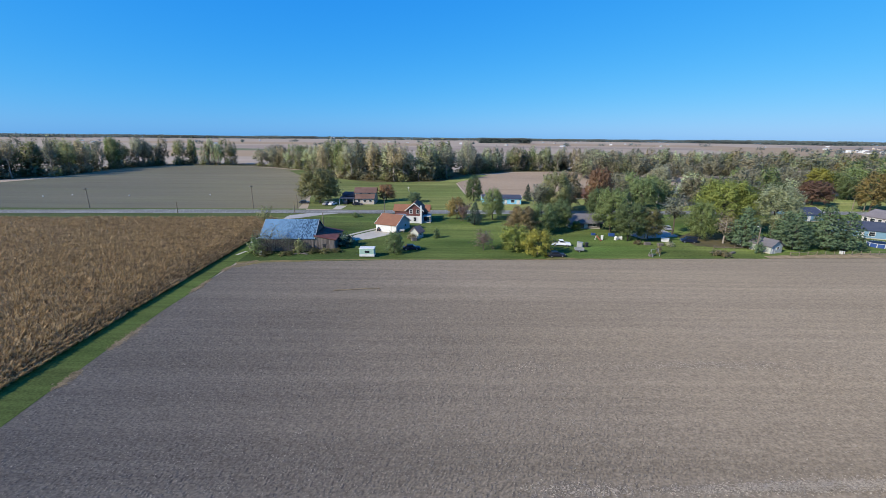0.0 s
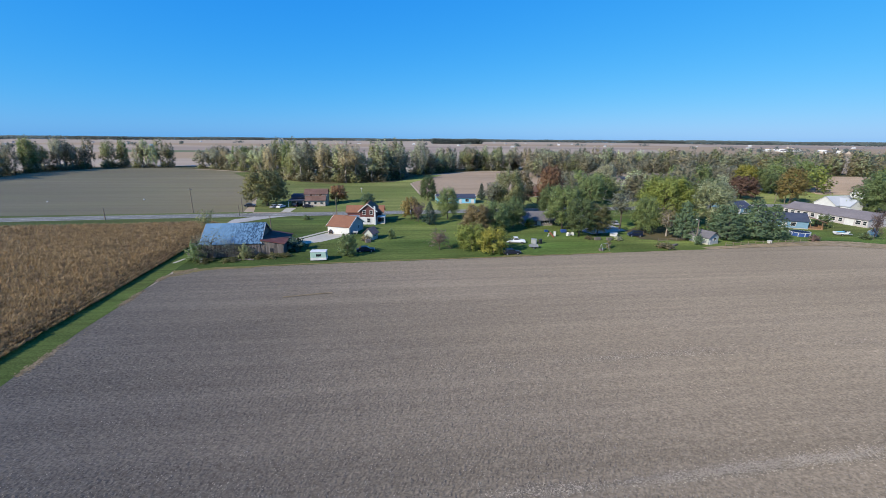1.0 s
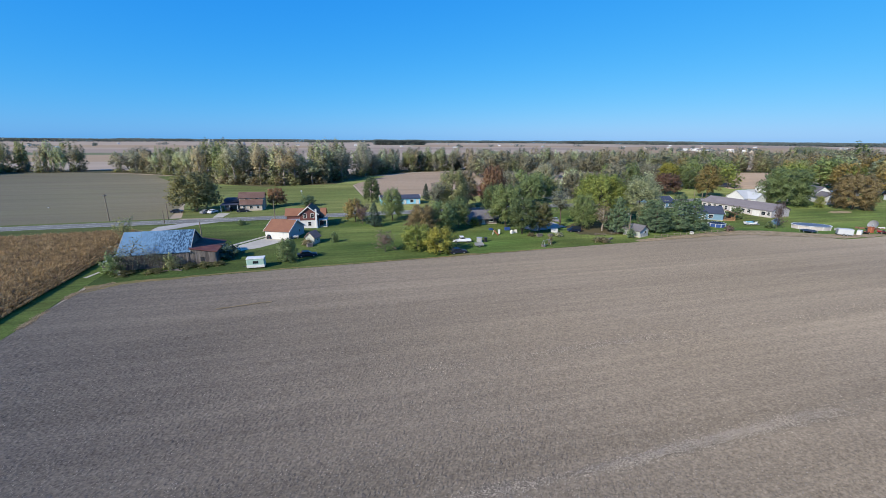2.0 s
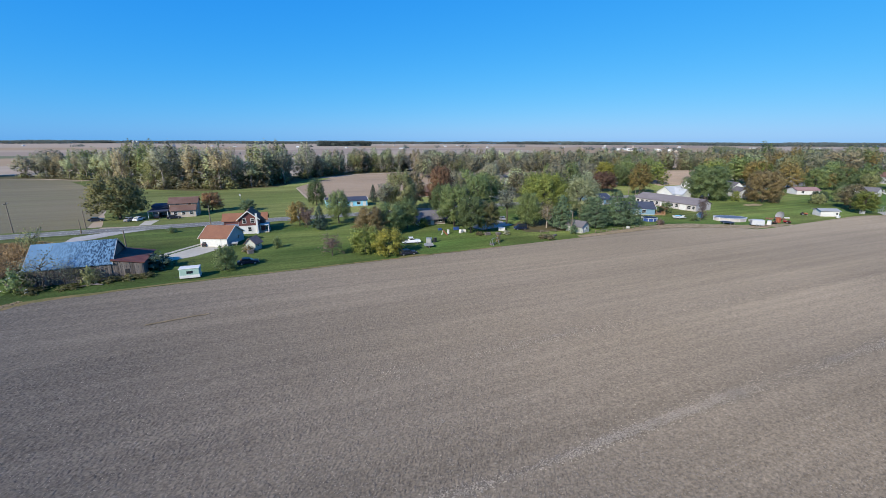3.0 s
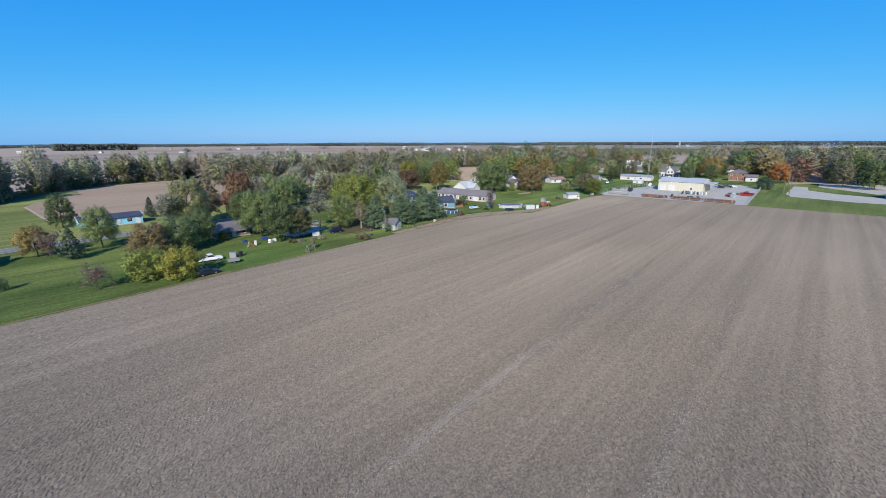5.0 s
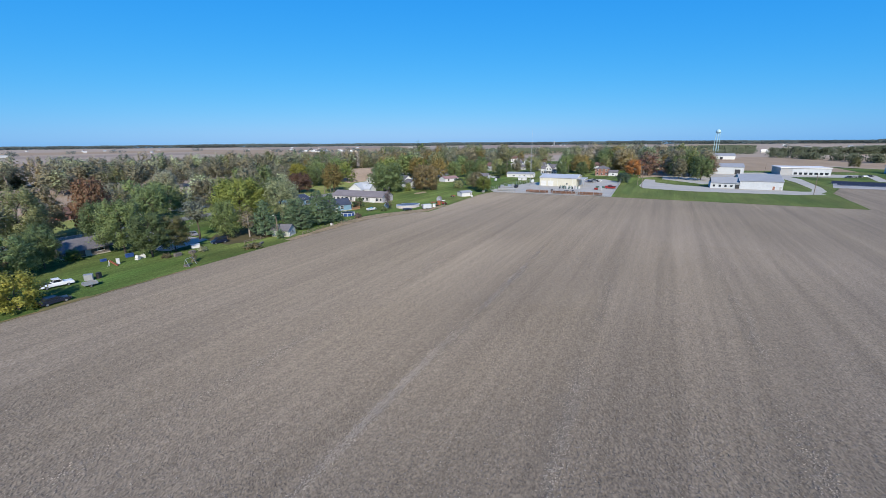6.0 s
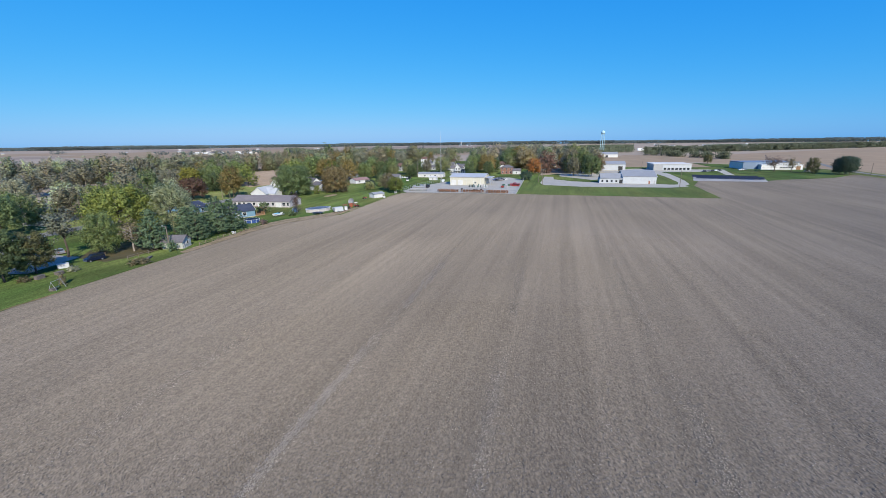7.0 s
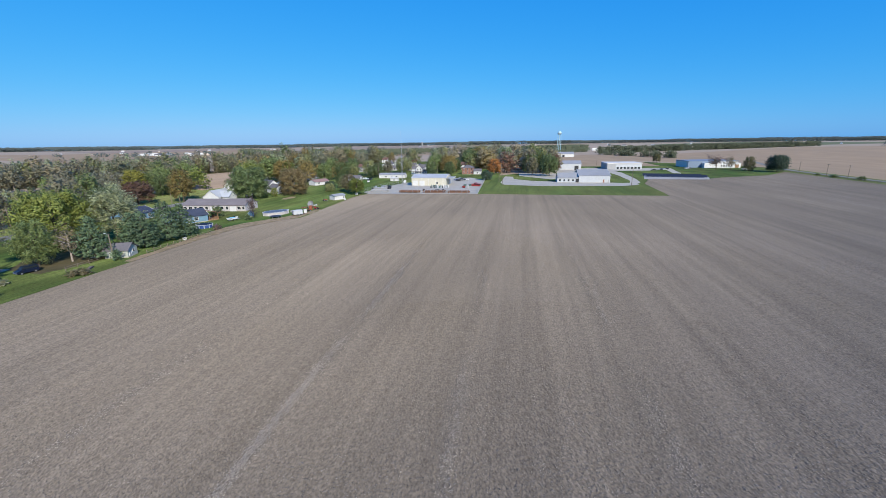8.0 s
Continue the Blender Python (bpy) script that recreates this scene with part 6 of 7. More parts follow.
for name, y0, y1, zw, zr in (("north_wing", 2.82, 7.6, 5.0, 7.2), ("south_wing", -5.6, -2.82, 2.9, 4.4)):
    w = part(name, boxed(-2.6, 3.4, y0, y1, 0, zw), M_WHITE, th)
    for k in (-1, 1):
        bm = bmesh.new()
        prism(bm, [(0.4 + k * 3.4, zw - 0.25), (0.4, zr), (0.4, zr + 0.16), (0.4 + k * 3.4, zw - 0.08)], y0 - 0.2, y1 + 0.3)
        part("wing_roof", bm, M_R_GREY, w)
    for px in ((y0 + y1) / 2 - 1.1, (y0 + y1) / 2 + 1.1):
        part("window", boxed(-2.68, -2.58, px - 0.4, px + 0.4, 1.0, 2.4), M_GLASS, w)
pc = part("porch_roof", boxed(-7.0, -5.02, -2.9, 7.4, 2.7, 2.92, 0.03), M_R_GREY, th)
for py in (-2.7, 0.4, 3.8, 7.2):
    part("porch_post", boxed(-6.9, -6.72, py - 0.09, py + 0.09, 0, 2.7), M_WHITE, pc)
part("porch_floor", boxed(-7.0, -5.02, -2.9, 7.4, 0, 0.35), M_CONC, pc)
house(385, 51.8, 90, 10.5, 9, 6.0, 8.4, M_BRICK, M_R_GREY, "two-storey red brick house with hipped roof", [("N", x, z, 1.0, 1.5) for x in (-3.5, 0, 3.5) for z in (1.0, 3.9)], [], hip=True)
house(382, 42.6, 90, 7, 6, 3.2, 5.0, M_WHITE, M_R_GREY, "white annex beside the brick house", [("N", 0, 1.0, 1.2, 1.2)], [])
hr = random.Random(12)
for x, y in GLIMPSED + [(368, 176), (432, 118), (440, 84), (484, 108), (482, 30), (310, 190), (455, 110), (436, 140), (450, 64), (500, 60), (500, 10), (520, 140), (486, 84), (476, 156), (560, 30), (470, 180), (250, 196), (300, 215), (560, 100), (600, -10), (412, 168), (540, 60), (530, 110), (580, 70), (610, 130), (640, 40)]:
    two = hr.random() < 0.5
    house(x, y, hr.uniform(-8, 8) + hr.choice([0, 90]), hr.uniform(8, 11), hr.uniform(6, 8), 5.2 if two else 2.9, 8.0 if two else 5.2, hr.choice([M_WHITE, M_WHITE, M_WHITE, M_TAN_S, M_GREYS]), hr.choice([M_R_GREY, M_R_GREY, M_R_BROWN, M_R_DARK]), "town house glimpsed between the trees", [(sd, p, 1.0, 1.0, 1.3) for sd in "SNEW" for p in (-2, 2)] + ([(sd, p, 3.6, 1.0, 1.2) for sd in "SNW" for p in (-2, 2)] if two else []), [], group="town houses")

# equipment yard building
yb = thing("workshop", 288.5, 66.3, 90, 0, "cream metal workshop with pale low roof", "workshop")
gable_walls(yb, 24, 20, 5.5, 7.3, M_CREAM)
gable_roof(yb, 24, 20, 5.5, 7.3, M_R_PALE, 0.4, trim=M_WHITE)
for px in (9.2, 4.6):
    panel_door(yb, "N", 24, 20, -px, 3.4, 3.4, M_WHITE, "garage_door")
panel_door(yb, "W", 24, 20, 4, 3.4, 3.4, M_WHITE, "garage_door")
window(yb, "N", 24, 20, 6, 1.4, 1.2, 1.0)
for px in (-9.6, -4.8, 0, 4.8, 9.6):
    part("downpipe", boxed(px - 0.08, px + 0.08, 10.0, 10.14, 0, 5.3), M_WHITE, yb)
canopy = part("canopy_roof", boxed(-16.6, -12.2, -6, 8.5, 4.9, 5.12, 0.03), M_R_PALE, yb, "flat pale canopy over the end bay")
for py in (-5.6, 1.2, 8.1):
    part("canopy_post", boxed(-16.4, -16.15, py - 0.12, py + 0.12, 0, 4.9), M_GALV, canopy)
part("fascia", boxed(-16.7, -16.58, -6.1, 8.6, 4.8, 5.2), M_WHITE, canopy)


# white metal hall and its wing, seen over the lawn
hall = thing("hall", 320, -47.5, 90, 0, "white metal hall with pale blue-grey roof", "hall")
gable_walls(hall, 21, 27, 4.9, 8.2, M_HALL)
gable_roof(hall, 21, 27, 4.9, 8.2, M_R_METAL, 0.4, trim=M_WHITE)
panel_door(hall, "N", 21, 27, 6.2, 1.1, 2.2, M_BRICK)
panel_door(hall, "N", 21, 27, 9.4, 1.1, 2.2, M_GREYS)
low = part("wing", boxed(10.5, 25.5, 0.5, 13.0, 0, 3.4), M_HALL, hall)
for k in (-1, 1):
    bm = bmesh.new()
    prism(bm, [(k * 6.8, 3.25), (0, 6.4), (0, 6.55), (k * 6.8, 3.4)], -7.4, 8.0)
    bm.transform(Matrix.Translation((17.9, 6.75, 0)) @ SPIN)
    part("wing_roof", bm, M_R_METAL, low)
# porch shadow at the entrance, put in as a flat black slab
part("entrance_recess", boxed(10.6, 12.6, 12.9, 13.2, 0, 2.6), M_BLACK, low, "black panel painted as the shade in the entrance")
for px in (14.5, 17.5, 20.5, 23.5):
    bm = boxed(px - 0.6, px + 0.6, 12.98, 13.06, 0.9, 2.2)
    part("window", bm, M_GLASS, low)

house(450, -45, 90, 23, 20, 6.2, 8.8, M_HALL, M_R_METAL, "white metal warehouse with a dark doorway", [], [("N", 7, 4.0, 4.2, M_BLACK)], name="warehouse", category="warehouse")
b = thing("office_building", 462, -102.5, 92, 0, "flat-roofed building with grey front and dark windows", "building")
part("wall", boxed(-13, 20, -14, 14, 0, 5.6), M_GREYS, b)
part("roof", boxed(-13.6, 20.6, -14.6, 14.6, 5.6, 6.4, 0.1), M_R_WHITE, b)
part("front", boxed(-13.2, 12, 14, 14.2, 0, 5.0), M_HALL, b)
for i in range(2, 9):
    part("window", boxed(-18.5 + i * 3.4, -16.3 + i * 3.4, 14.15, 14.3, 0.5, 2.3), M_GLASS, b)
b = thing("factory", 488, -192, 95, 0, "long factory with blue end and white front", "factory")
part("wall", boxed(-22, 26, -14, 14, 0, 6.4), M_WHITE, b)
part("blue_wall", boxed(2, 26.3, 13.9, 14.3, 0, 6.6), M_BLUEGREY, b, "slate-blue wall")
part("roof", boxed(-22.4, 26.4, -14.4, 14.4, 6.4, 7.0, 0.1), M_BLUEGREY, b)
part("front_block", boxed(-22, 13, 14.32, 20, 0, 4.8), M_WHITE, b)
part("dock_door", boxed(-20, -16.5, 20, 20.1, 0, 3.2), M_DECK, b)
for i in range(5):
    part("window", boxed(-14 + i * 2.4, -12.4 + i * 2.4, 20, 20.1, 1.2, 2.6), M_GLASS, b)
house(790, -72, 90, 36, 22, 5.5, 9.0, M_WHITE, M_R_METAL, "distant white hall with grey roof", [], [("N", 0, 4, 4, M_BLACK)], name="warehouse", category="warehouse")

# distant farmsteads
fr = random.Random(22)
FARMS = [(-560, 2100), (-430, 2150), (-300, 2300), (-180, 2050), (-60, 1900), (20, 2400), (250, 1700), (420, 1500), (600, 2300), (750, 1900), (900, 1750), (1250, -204), (1500, -370), (1750, -420), (2100, -600), (1400, 1550), (1500, 1650), (1650, 1600), (1750, 1720), (1850, 1600), (2000, 1650), (2050, 1400), (2150, 1380), (2900, 700), (3000, 660), (2850, 620), (1900, 250), (2300, 100), (2200, -200), (2600, -500), (2500, -950), (2700, -1100), (-900, 1500), (-1000, 1700), (-760, 1400)] + [(fr.uniform(1500, 3300) * math.sin(radians(a)), fr.uniform(1500, 3300) * math.cos(radians(a))) for a in range(-48, 130, 5)]
FARMS += [(r * math.sin(radians(a)), r * math.cos(radians(a))) for a, r in [(fr.uniform(42.5, 46.5), fr.uniform(1480, 1700)) for _ in range(14)] + [(fr.uniform(48, 50.5), fr.uniform(1400, 1560)) for _ in range(9)]]
for x, y in FARMS:
    g = fr.uniform(0, 180)
    house(x, y, g, fr.uniform(8, 17), fr.uniform(7, 9), fr.uniform(3, 4), fr.uniform(5.5, 7.5), fr.choice([M_WHITE, M_WHITE, M_HALL, M_TAN_S]), fr.choice([M_R_METAL, M_R_GREY, M_R_WHITE]), "distant white farm building on the plain", [], [("S", 0, 3, 3, M_GREYS)], name="farm_building", category="farm building", group="distant farms")
for x, y, h in ((-555, 2080, 24), (-545, 2090, 22), (2920, 690, 30)):
    t = thing("silo", x, y, 0, 0, "distant pale grain silo beside a farm", "silo", "silos")
    bm = bmesh.new()
    rod(bm, (0, 0, 0), (0, 0, h), 5, 5, 20)
    part("tank", bm, M_R_METAL, t)
    bm = bmesh.new()
    rod(bm, (0, 0, h), (0, 0, h + 2.5), 5.2, 0.6, 20)
    part("roof", bm, M_R_WHITE, t)

# small shed with fence
sh = house(90.8, 111.4, -5, 5.6, 4.6, 2.2, 3.6, M_SHEDS, M_R_GREY, "small pale grey weathered shed with grey roof", [("E", 0.5, 1.1, 0.9, 0.8)], [], name="garden_shed", category="shed")
sh.rotation_euler = (0, 0, radians(-70))
panel_door(sh, "E", 5.6, 4.6, -1.2, 0.9, 1.9, M_GREYS)

# ---- vehicles ----


def wheel(parent, x, y, r=0.34, w=0.22):
    bm = bmesh.new()
    rod(bm, (x, y - w / 2, r), (x, y + w / 2, r), r, r, 16)
    t = part("wheel", bm, M_TYRE, parent)
    s = 1 if y > 0 else -1
    bm = bmesh.new()
    rod(bm, (x, y + s * (w / 2 - 0.03), r), (x, y + s * (w / 2 + 0.02), r), r * 0.6, r * 0.55, 12)
    part("rim", bm, M_CHROME, t)


def car(x, y, rot, paint, label, kind="car", L=4.6, W=1.8):
    """A parked car, van or pickup; its nose points along local +x."""
    t = thing({"car": "car", "van": "van", "pickup": "pickup_truck"}[kind], x, y, rot, 0.0, label, {"car": "car", "van": "van", "pickup": "pickup truck"}[kind])
    k = L / 4.6
    if kind == "pickup":
        low = [(-2.3, 0.45), (2.25, 0.45), (2.3, 0.85), (2.15, 1.05), (0.95, 1.12), (-2.3, 1.12)]
        cab = [(-0.55, 1.1), (-0.45, 1.75), (0.45, 1.78), (1.05, 1.1)]
    elif kind == "van":
        low = [(-2.25, 0.35), (2.25, 0.35), (2.3, 0.75), (2.0, 1.0), (1.4, 1.1), (-2.3, 1.1)]
        cab = [(-2.25, 1.08), (-2.1, 1.75), (0.6, 1.78), (1.5, 1.08)]
    else:
        low = [(-2.25, 0.32), (2.2, 0.32), (2.3, 0.62), (2.1, 0.85), (1.1, 0.95), (-1.8, 0.98), (-2.3, 0.85)]
        cab = [(-1.75, 0.95), (-1.15, 1.42), (0.35, 1.45), (1.15, 0.93)]
    bm = bmesh.new()
    prism(bm, [(a * k, b) for a, b in low], -W / 2, W / 2)
    bmesh.ops.bevel(bm, geom=list(bm.edges), offset=0.06, segments=2, affect="EDGES")
    body = part("body", bm, paint, t)
    bm = bmesh.new()
    prism(bm, [(a * k, b) for a, b in cab], -W / 2 + 0.12, W / 2 - 0.12)
    cabin = part("cabin", bm, paint, t)
    (x0, z0), (x1, z1), (x2, z2), (x3, z3) = [(a * k, b) for a, b in cab]
    lo, hi = 0.2, 0.9
    e = [(x0 + (x1 - x0) * f, z0 + (z1 - z0) * f) for f in (lo, hi)] + [(x3 + (x2 - x3) * f, z3 + (z2 - z3) * f) for f in (hi, lo)]
    for sy in (-1, 1):
        bm = bmesh.new()
        mid = (e[0][0] + e[3][0]) / 2
        inset = [(q + (0.1 if q < mid else -0.1), h) for q, h in e]
        prism(bm, inset, sy * (W / 2 - 0.115), sy * (W / 2 - 0.10))
        part("side_window", bm, M_GLASS, cabin)
    for (qa, za), (qb, zb), out, nm in ((e[3], e[2], 0.02, "windscreen"), (e[0], e[1], -0.02, "rear_window")):
        bm = bmesh.new()
        prism(bm, [(qa, za), (qb, zb), (qb + out, zb + 0.01), (qa + out, za + 0.01)], -W / 2 + 0.22, W / 2 - 0.22)
        part(nm, bm, M_GLASS, cabin)
    (ax, az), (bx, bz) = cab[1], cab[2]
    part("roof", boxed(ax * k - 0.05, bx * k + 0.05, -W / 2 + 0.1, W / 2 - 0.1, az - 0.02, bz + 0.06, 0.03), paint, t)
    if kind == "pickup":
        part("bed", boxed(-2.2 * k, -0.65 * k, -W / 2 + 0.15, W / 2 - 0.15, 1.06, 1.135), M_BLACK, body)
    for sx in (-1.4, 1.42):
        for sy in (-1, 1):
            wheel(t, sx * k, sy * (W / 2 - 0.1))
    for sy in (-1, 1):
        part("headlight", boxed(2.2 * k, 2.29 * k, sy * W * 0.36 - 0.18, sy * W * 0.36 + 0.18, 0.68, 0.82), M_CHROME, body)
        part("tail_light", boxed(-2.32 * k, -2.24 * k, sy * W * 0.4 - 0.1, sy * W * 0.4 + 0.1, 0.7, 0.85), M_CARRED, body)
    part("bumper", boxed(2.25 * k, 2.36 * k, -W / 2 + 0.1, W / 2 - 0.1, 0.4, 0.58, 0.03), M_CHROME, body)
    return t


car(34.0, 114.6, -8, M_CARWHITE, "white pickup truck parked on the lawn", "pickup", 5.6, 1.95)
# the second car is added to fill a flat dark-bluish patch on the lawn
car(-8.8, 108.7, 6, M_CARNAVY, "dark blue car added for a flat dark patch behind the small green tree", "car", 4.8)
car(29.6, 103.2, 5, M_CARDARK, "dark car parked beside the yellow trees", "car", 4.7)
car(74.2, 120.2, 170, M_CARNAVY, "dark blue van parked on the lawn", "van", 4.3, 1.8)
car(-52.5, 182.6, 60, M_CARGREY, "grey car parked before the far house", "car")
car(-50.0, 182.8, 70, M_CARWHITE, "white car parked before the far house", "car")
car(-44.6, 186.4, 88, M_CARDARK, "dark van parked under the carport", "van")
car(-38.8, 182.8, 10, M_CARDARK, "dark car parked on the far lawn", "car")
car(-64, 186.5, 5, M_CARDARK, "dark old car under the big tree", "car")
car(-20.9, 131.6, 67, M_BLACK, "small black garden tractor beside the garage", "car", 2.6, 1.2)
for i, (x, y, c) in enumerate(((313, 51, M_CARDARK), (316, 49, M_CARGREY), (319, 47.5, M_CARDARK), (322, 46, M_CARWHITE), (325, 50, M_CARDARK), (318, 53, M_BLUEP), (329, 52, M_CARGREY))):
    car(x, y, 100, c, "car parked in the workshop yard", "car")
car(277, 33, 80, M_CARRED, "red truck parked in the equipment yard", "van", 6.5, 2.3)
car(284, 34, 80, M_CARRED, "red truck parked in the equipment yard", "pickup", 6.0, 2.2)
for x, y, c in ((430, -122, M_CARDARK), (433, -126, M_CARGREY), (436, -130, M_CARDARK), (440, -134, M_CARWHITE), (444, -138, M_CARDARK), (455, -160, M_CARWHITE), (459, -164, M_CARGREY), (440, -205, M_CARWHITE)):
    car(x, y, 100, c, "car parked before the distant halls", "car")
car(77, 138, 80, M_CARGREY, "grey car parked in tree shade", "car")
car(62, 163, 10, M_CARWHITE, "white car parked behind trees", "car")
for x, y, r, c, k, l in ((231.6, 160.5, 20, M_CARWHITE, "van", "white van parked behind the shade tree"), (226, 157, 75, M_CARGREY, "car", "grey car parked behind the shade tree"), (323.5, 129, 85, M_CARWHITE, "pickup", "white pickup parked at the edge of town"), (321, 124.5, 95, M_CARDARK, "car", "dark car parked at the edge of town"), (333, 136, 10, M_CARWHITE, "car", "white car parked between the town houses"), (372, 122, 80, M_CARGREY, "car", "grey car parked between the town houses"), (240, 157, 15, M_CARDARK, "car", "dark car parked behind the shade tree")):
    car(x, y, r, c, l, k)
car(300, 118, 20, M_CARWHITE, "white pickup parked on the grass", "pickup")

# ---- poles, mast and tower ----


def pole(x, y, h, label="weathered wooden utility pole", arm=True, lamp=False, lean=0.0, rot=80):
    t = thing("utility_pole", x, y, rot, 0, label, "utility pole", "utility poles")
    t.rotation_euler = (radians(lean), 0, radians(rot))
    bm = bmesh.new()
    rod(bm, (0, 0, -0.3), (0, 0, h), 0.19, 0.12, 10)
    part("post", bm, M_WOOD, t)
    if arm:
        part("crossarm", boxed(-1.1, 1.1, -0.07, 0.07, h - 0.75, h - 0.6), M_WOOD, t)
        for s in (-1.0, -0.4, 0.4, 1.0):
            bm = bmesh.new()
            rod(bm, (s, 0, h - 0.6), (s, 0, h - 0.35), 0.06, 0.04, 6)
            part("insulator", bm, M_GREYS, t)
    if lamp:
        bm = bmesh.new()
        rod(bm, (0, 0, h - 0.3), (1.4, 0, h - 0.05), 0.04, 0.04, 6)
        a = part("lamp_arm", bm, M_GALV, t)
        part("lamp_head", boxed(1.2, 1.8, -0.14, 0.14, h - 0.12, h + 0.04, 0.03), M_WHITE, a)
    return t


for x, y, h, arm in ((-80.7, 171.6, 9.9, True), (-61.9, 168.2 + 3.2, 6.2, False), (-60.2, 163, 4.6, False), (-41.2, 137.2, 4.9, False), (-23.6, 161.2, 7.6, False), (-147, 167.8, 8.6, True), (-104.8, 158.8, 4.6, False), (-220, 164, 8.6, True),
                     (87.4, 110.3, 7.0, False), (159.1, 179.5, 6.8, False), (184.2, 183, 6.0, False), (187.4, 181, 6.6, False), (307.8, 19.4, 6.9, False), (367.3, 20.4, 9.8, True), (376.2, 135.6, 12, True), (386.7, 81.4, 9.4, False),
                     (287.3, -67.6, 11.3, False), (366, -227, 9.4, True), (351, -231.5, 9.2, True), (402, -229, 9.4, True), (470, -76.3, 8.2, False), (560, -300, 9.5, True), (258, 158, 9, True), (230, 178, 9, True), (300, 180, 9, True), (65, 173.5, 9, True), (110, 177.5, 9, True)):
    pole(x, y, h, arm=arm, lamp=(x in (87.4, 307.8)))
for x, y, h in ((380, 83, 11.5), (336, 122, 12), (372, 21, 12), (289.7, 16, 11)):
    pole(x, y, h)

t = thing("radio_mast", 277.5, 84.5, 0, 0, "tall slim lattice radio mast beside the workshop", "radio mast")
for k in range(3):
    a = k * 2.0944
    bm = bmesh.new()
    rod(bm, (math.cos(a) * 0.45, math.sin(a) * 0.45, 0), (math.cos(a) * 0.25, math.sin(a) * 0.25, 28.5), 0.06, 0.05, 6)
    part("mast_leg", bm, M_GALV, t)
for i in range(27):
    r = 0.45 - 0.2 * i / 27
    for k in range(3):
        a, b = (k + (i % 2)) * 2.0944, (k + 1 + (i % 2)) * 2.0944
        bm = bmesh.new()
        rod(bm, (math.cos(a) * r, math.sin(a) * r, i * 1.03), (math.cos(b) * r, math.sin(b) * r, i * 1.03 + 1.03), 0.03, 0.03, 4)
        part("brace", bm, M_GALV, t)
bm = bmesh.new()
rod(bm, (0, 0, 28.0), (0, 0, 36.6), 0.035, 0.025, 6)
part("antenna", bm, M_WHITE, t)

t = thing("water_tower", 950, -78, 0, 0, "pale blue water tower on tall legs", "water tower")
bm = bmesh.new()
bmesh.ops.create_uvsphere(bm, u_segments=28, v_segments=14, radius=4.2, matrix=Matrix.Translation((0, 0, 45)) @ Matrix.Diagonal((1, 1, 0.95, 1)))
tank = part("tank", bm, M_TOWER, t)
bm = bmesh.new()
rod(bm, (0, 0, 48.8), (0, 0, 49.8), 0.8, 0.2, 10)
part("vent", bm, M_TOWER, tank)
for k in range(6):
    a = k * 1.0472
    bm = bmesh.new()
    rod(bm, (math.cos(a) * 4.6, math.sin(a) * 4.6, 0), (math.cos(a) * 3.7, math.sin(a) * 3.7, 44), 0.32, 0.28, 8)
    part("tower_leg", bm, M_TOWER, t)
bm = bmesh.new()
rod(bm, (0, 0, 0), (0, 0, 42), 0.7, 0.7, 12)
part("riser_pipe", bm, M_TOWER, t)
bm = bmesh.new()
rod(bm, (0, 0, 43.6), (0, 0, 44.0), 4.7, 4.7, 28)
part("walkway", bm, M_GALV, tank)

# ---- garden things ----


def pool(x, y, rx, ry, h, rot, label):
    t = thing("swimming_pool", x, y, rot, 0, label, "swimming pool")
    for nm, r0, z0, z1, m in (("pool_wall", 1.0, 0, h, M_PALE_S if rx > 3 else M_BLUEP), ("rim", 1.05, h, h + 0.08, M_WHITE), ("cover", 0.95, h + 0.05, h + 0.1, M_COVER if rx > 3 else M_WATER)):
        bm = bmesh.new()
        bmesh.ops.create_cone(bm, cap_ends=True, segments=32, radius1=r0, radius2=r0, depth=z1 - z0, matrix=Matrix.Translation((0, 0, (z0 + z1) / 2)))
        bm.transform(Matrix.Diagonal((rx, ry, 1, 1)))
        part(nm, bm, m, t)
    for k in range(10):
        a = k * 0.6283
        c, s = math.cos(a) * rx * 1.02, math.sin(a) * ry * 1.02
        part("upright", boxed(c - 0.07, c + 0.07, s - 0.07, s + 0.07, 0, h), M_WHITE, t)
    return t


pool(129.2, 117.6, 2.7, 2.7, 1.2, 0, "round above-ground pool with dark blue cover")
pool(158.5, 107.2, 5.6, 3.6, 1.3, -30, "large oval above-ground pool with white wall")


def boat(x, y, rot, L, label):
    t = thing("boat", x, y, rot, 0, label, "boat")
    bm = bmesh.new()
    prism(bm, [(-L / 2, 0.55), (L * 0.3, 0.5), (L / 2, 1.25), (-L / 2, 1.2)], -0.9, 0.9)
    for v in bm.verts:
        if v.co.x > L * 0.4:
            v.co.y *= 0.15
        if v.co.z < 0.8:
            v.co.y *= 0.6
    part("hull", bm, M_WHITE, t)
    part("cockpit", boxed(-L * 0.35, L * 0.1, -0.6, 0.6, 1.1, 1.28, 0.05), M_CYAN, t)
    part("windscreen", boxed(L * 0.1, L * 0.14, -0.6, 0.6, 1.2, 1.6, 0.01), M_GLASS, t)
    part("trailer", boxed(-L * 0.45, L * 0.6, -0.5, 0.5, 0.32, 0.5), M_GALV, t)
    for s in (-1, 1):
        wheel(t, -0.6, s * 0.85, 0.3)
    return t


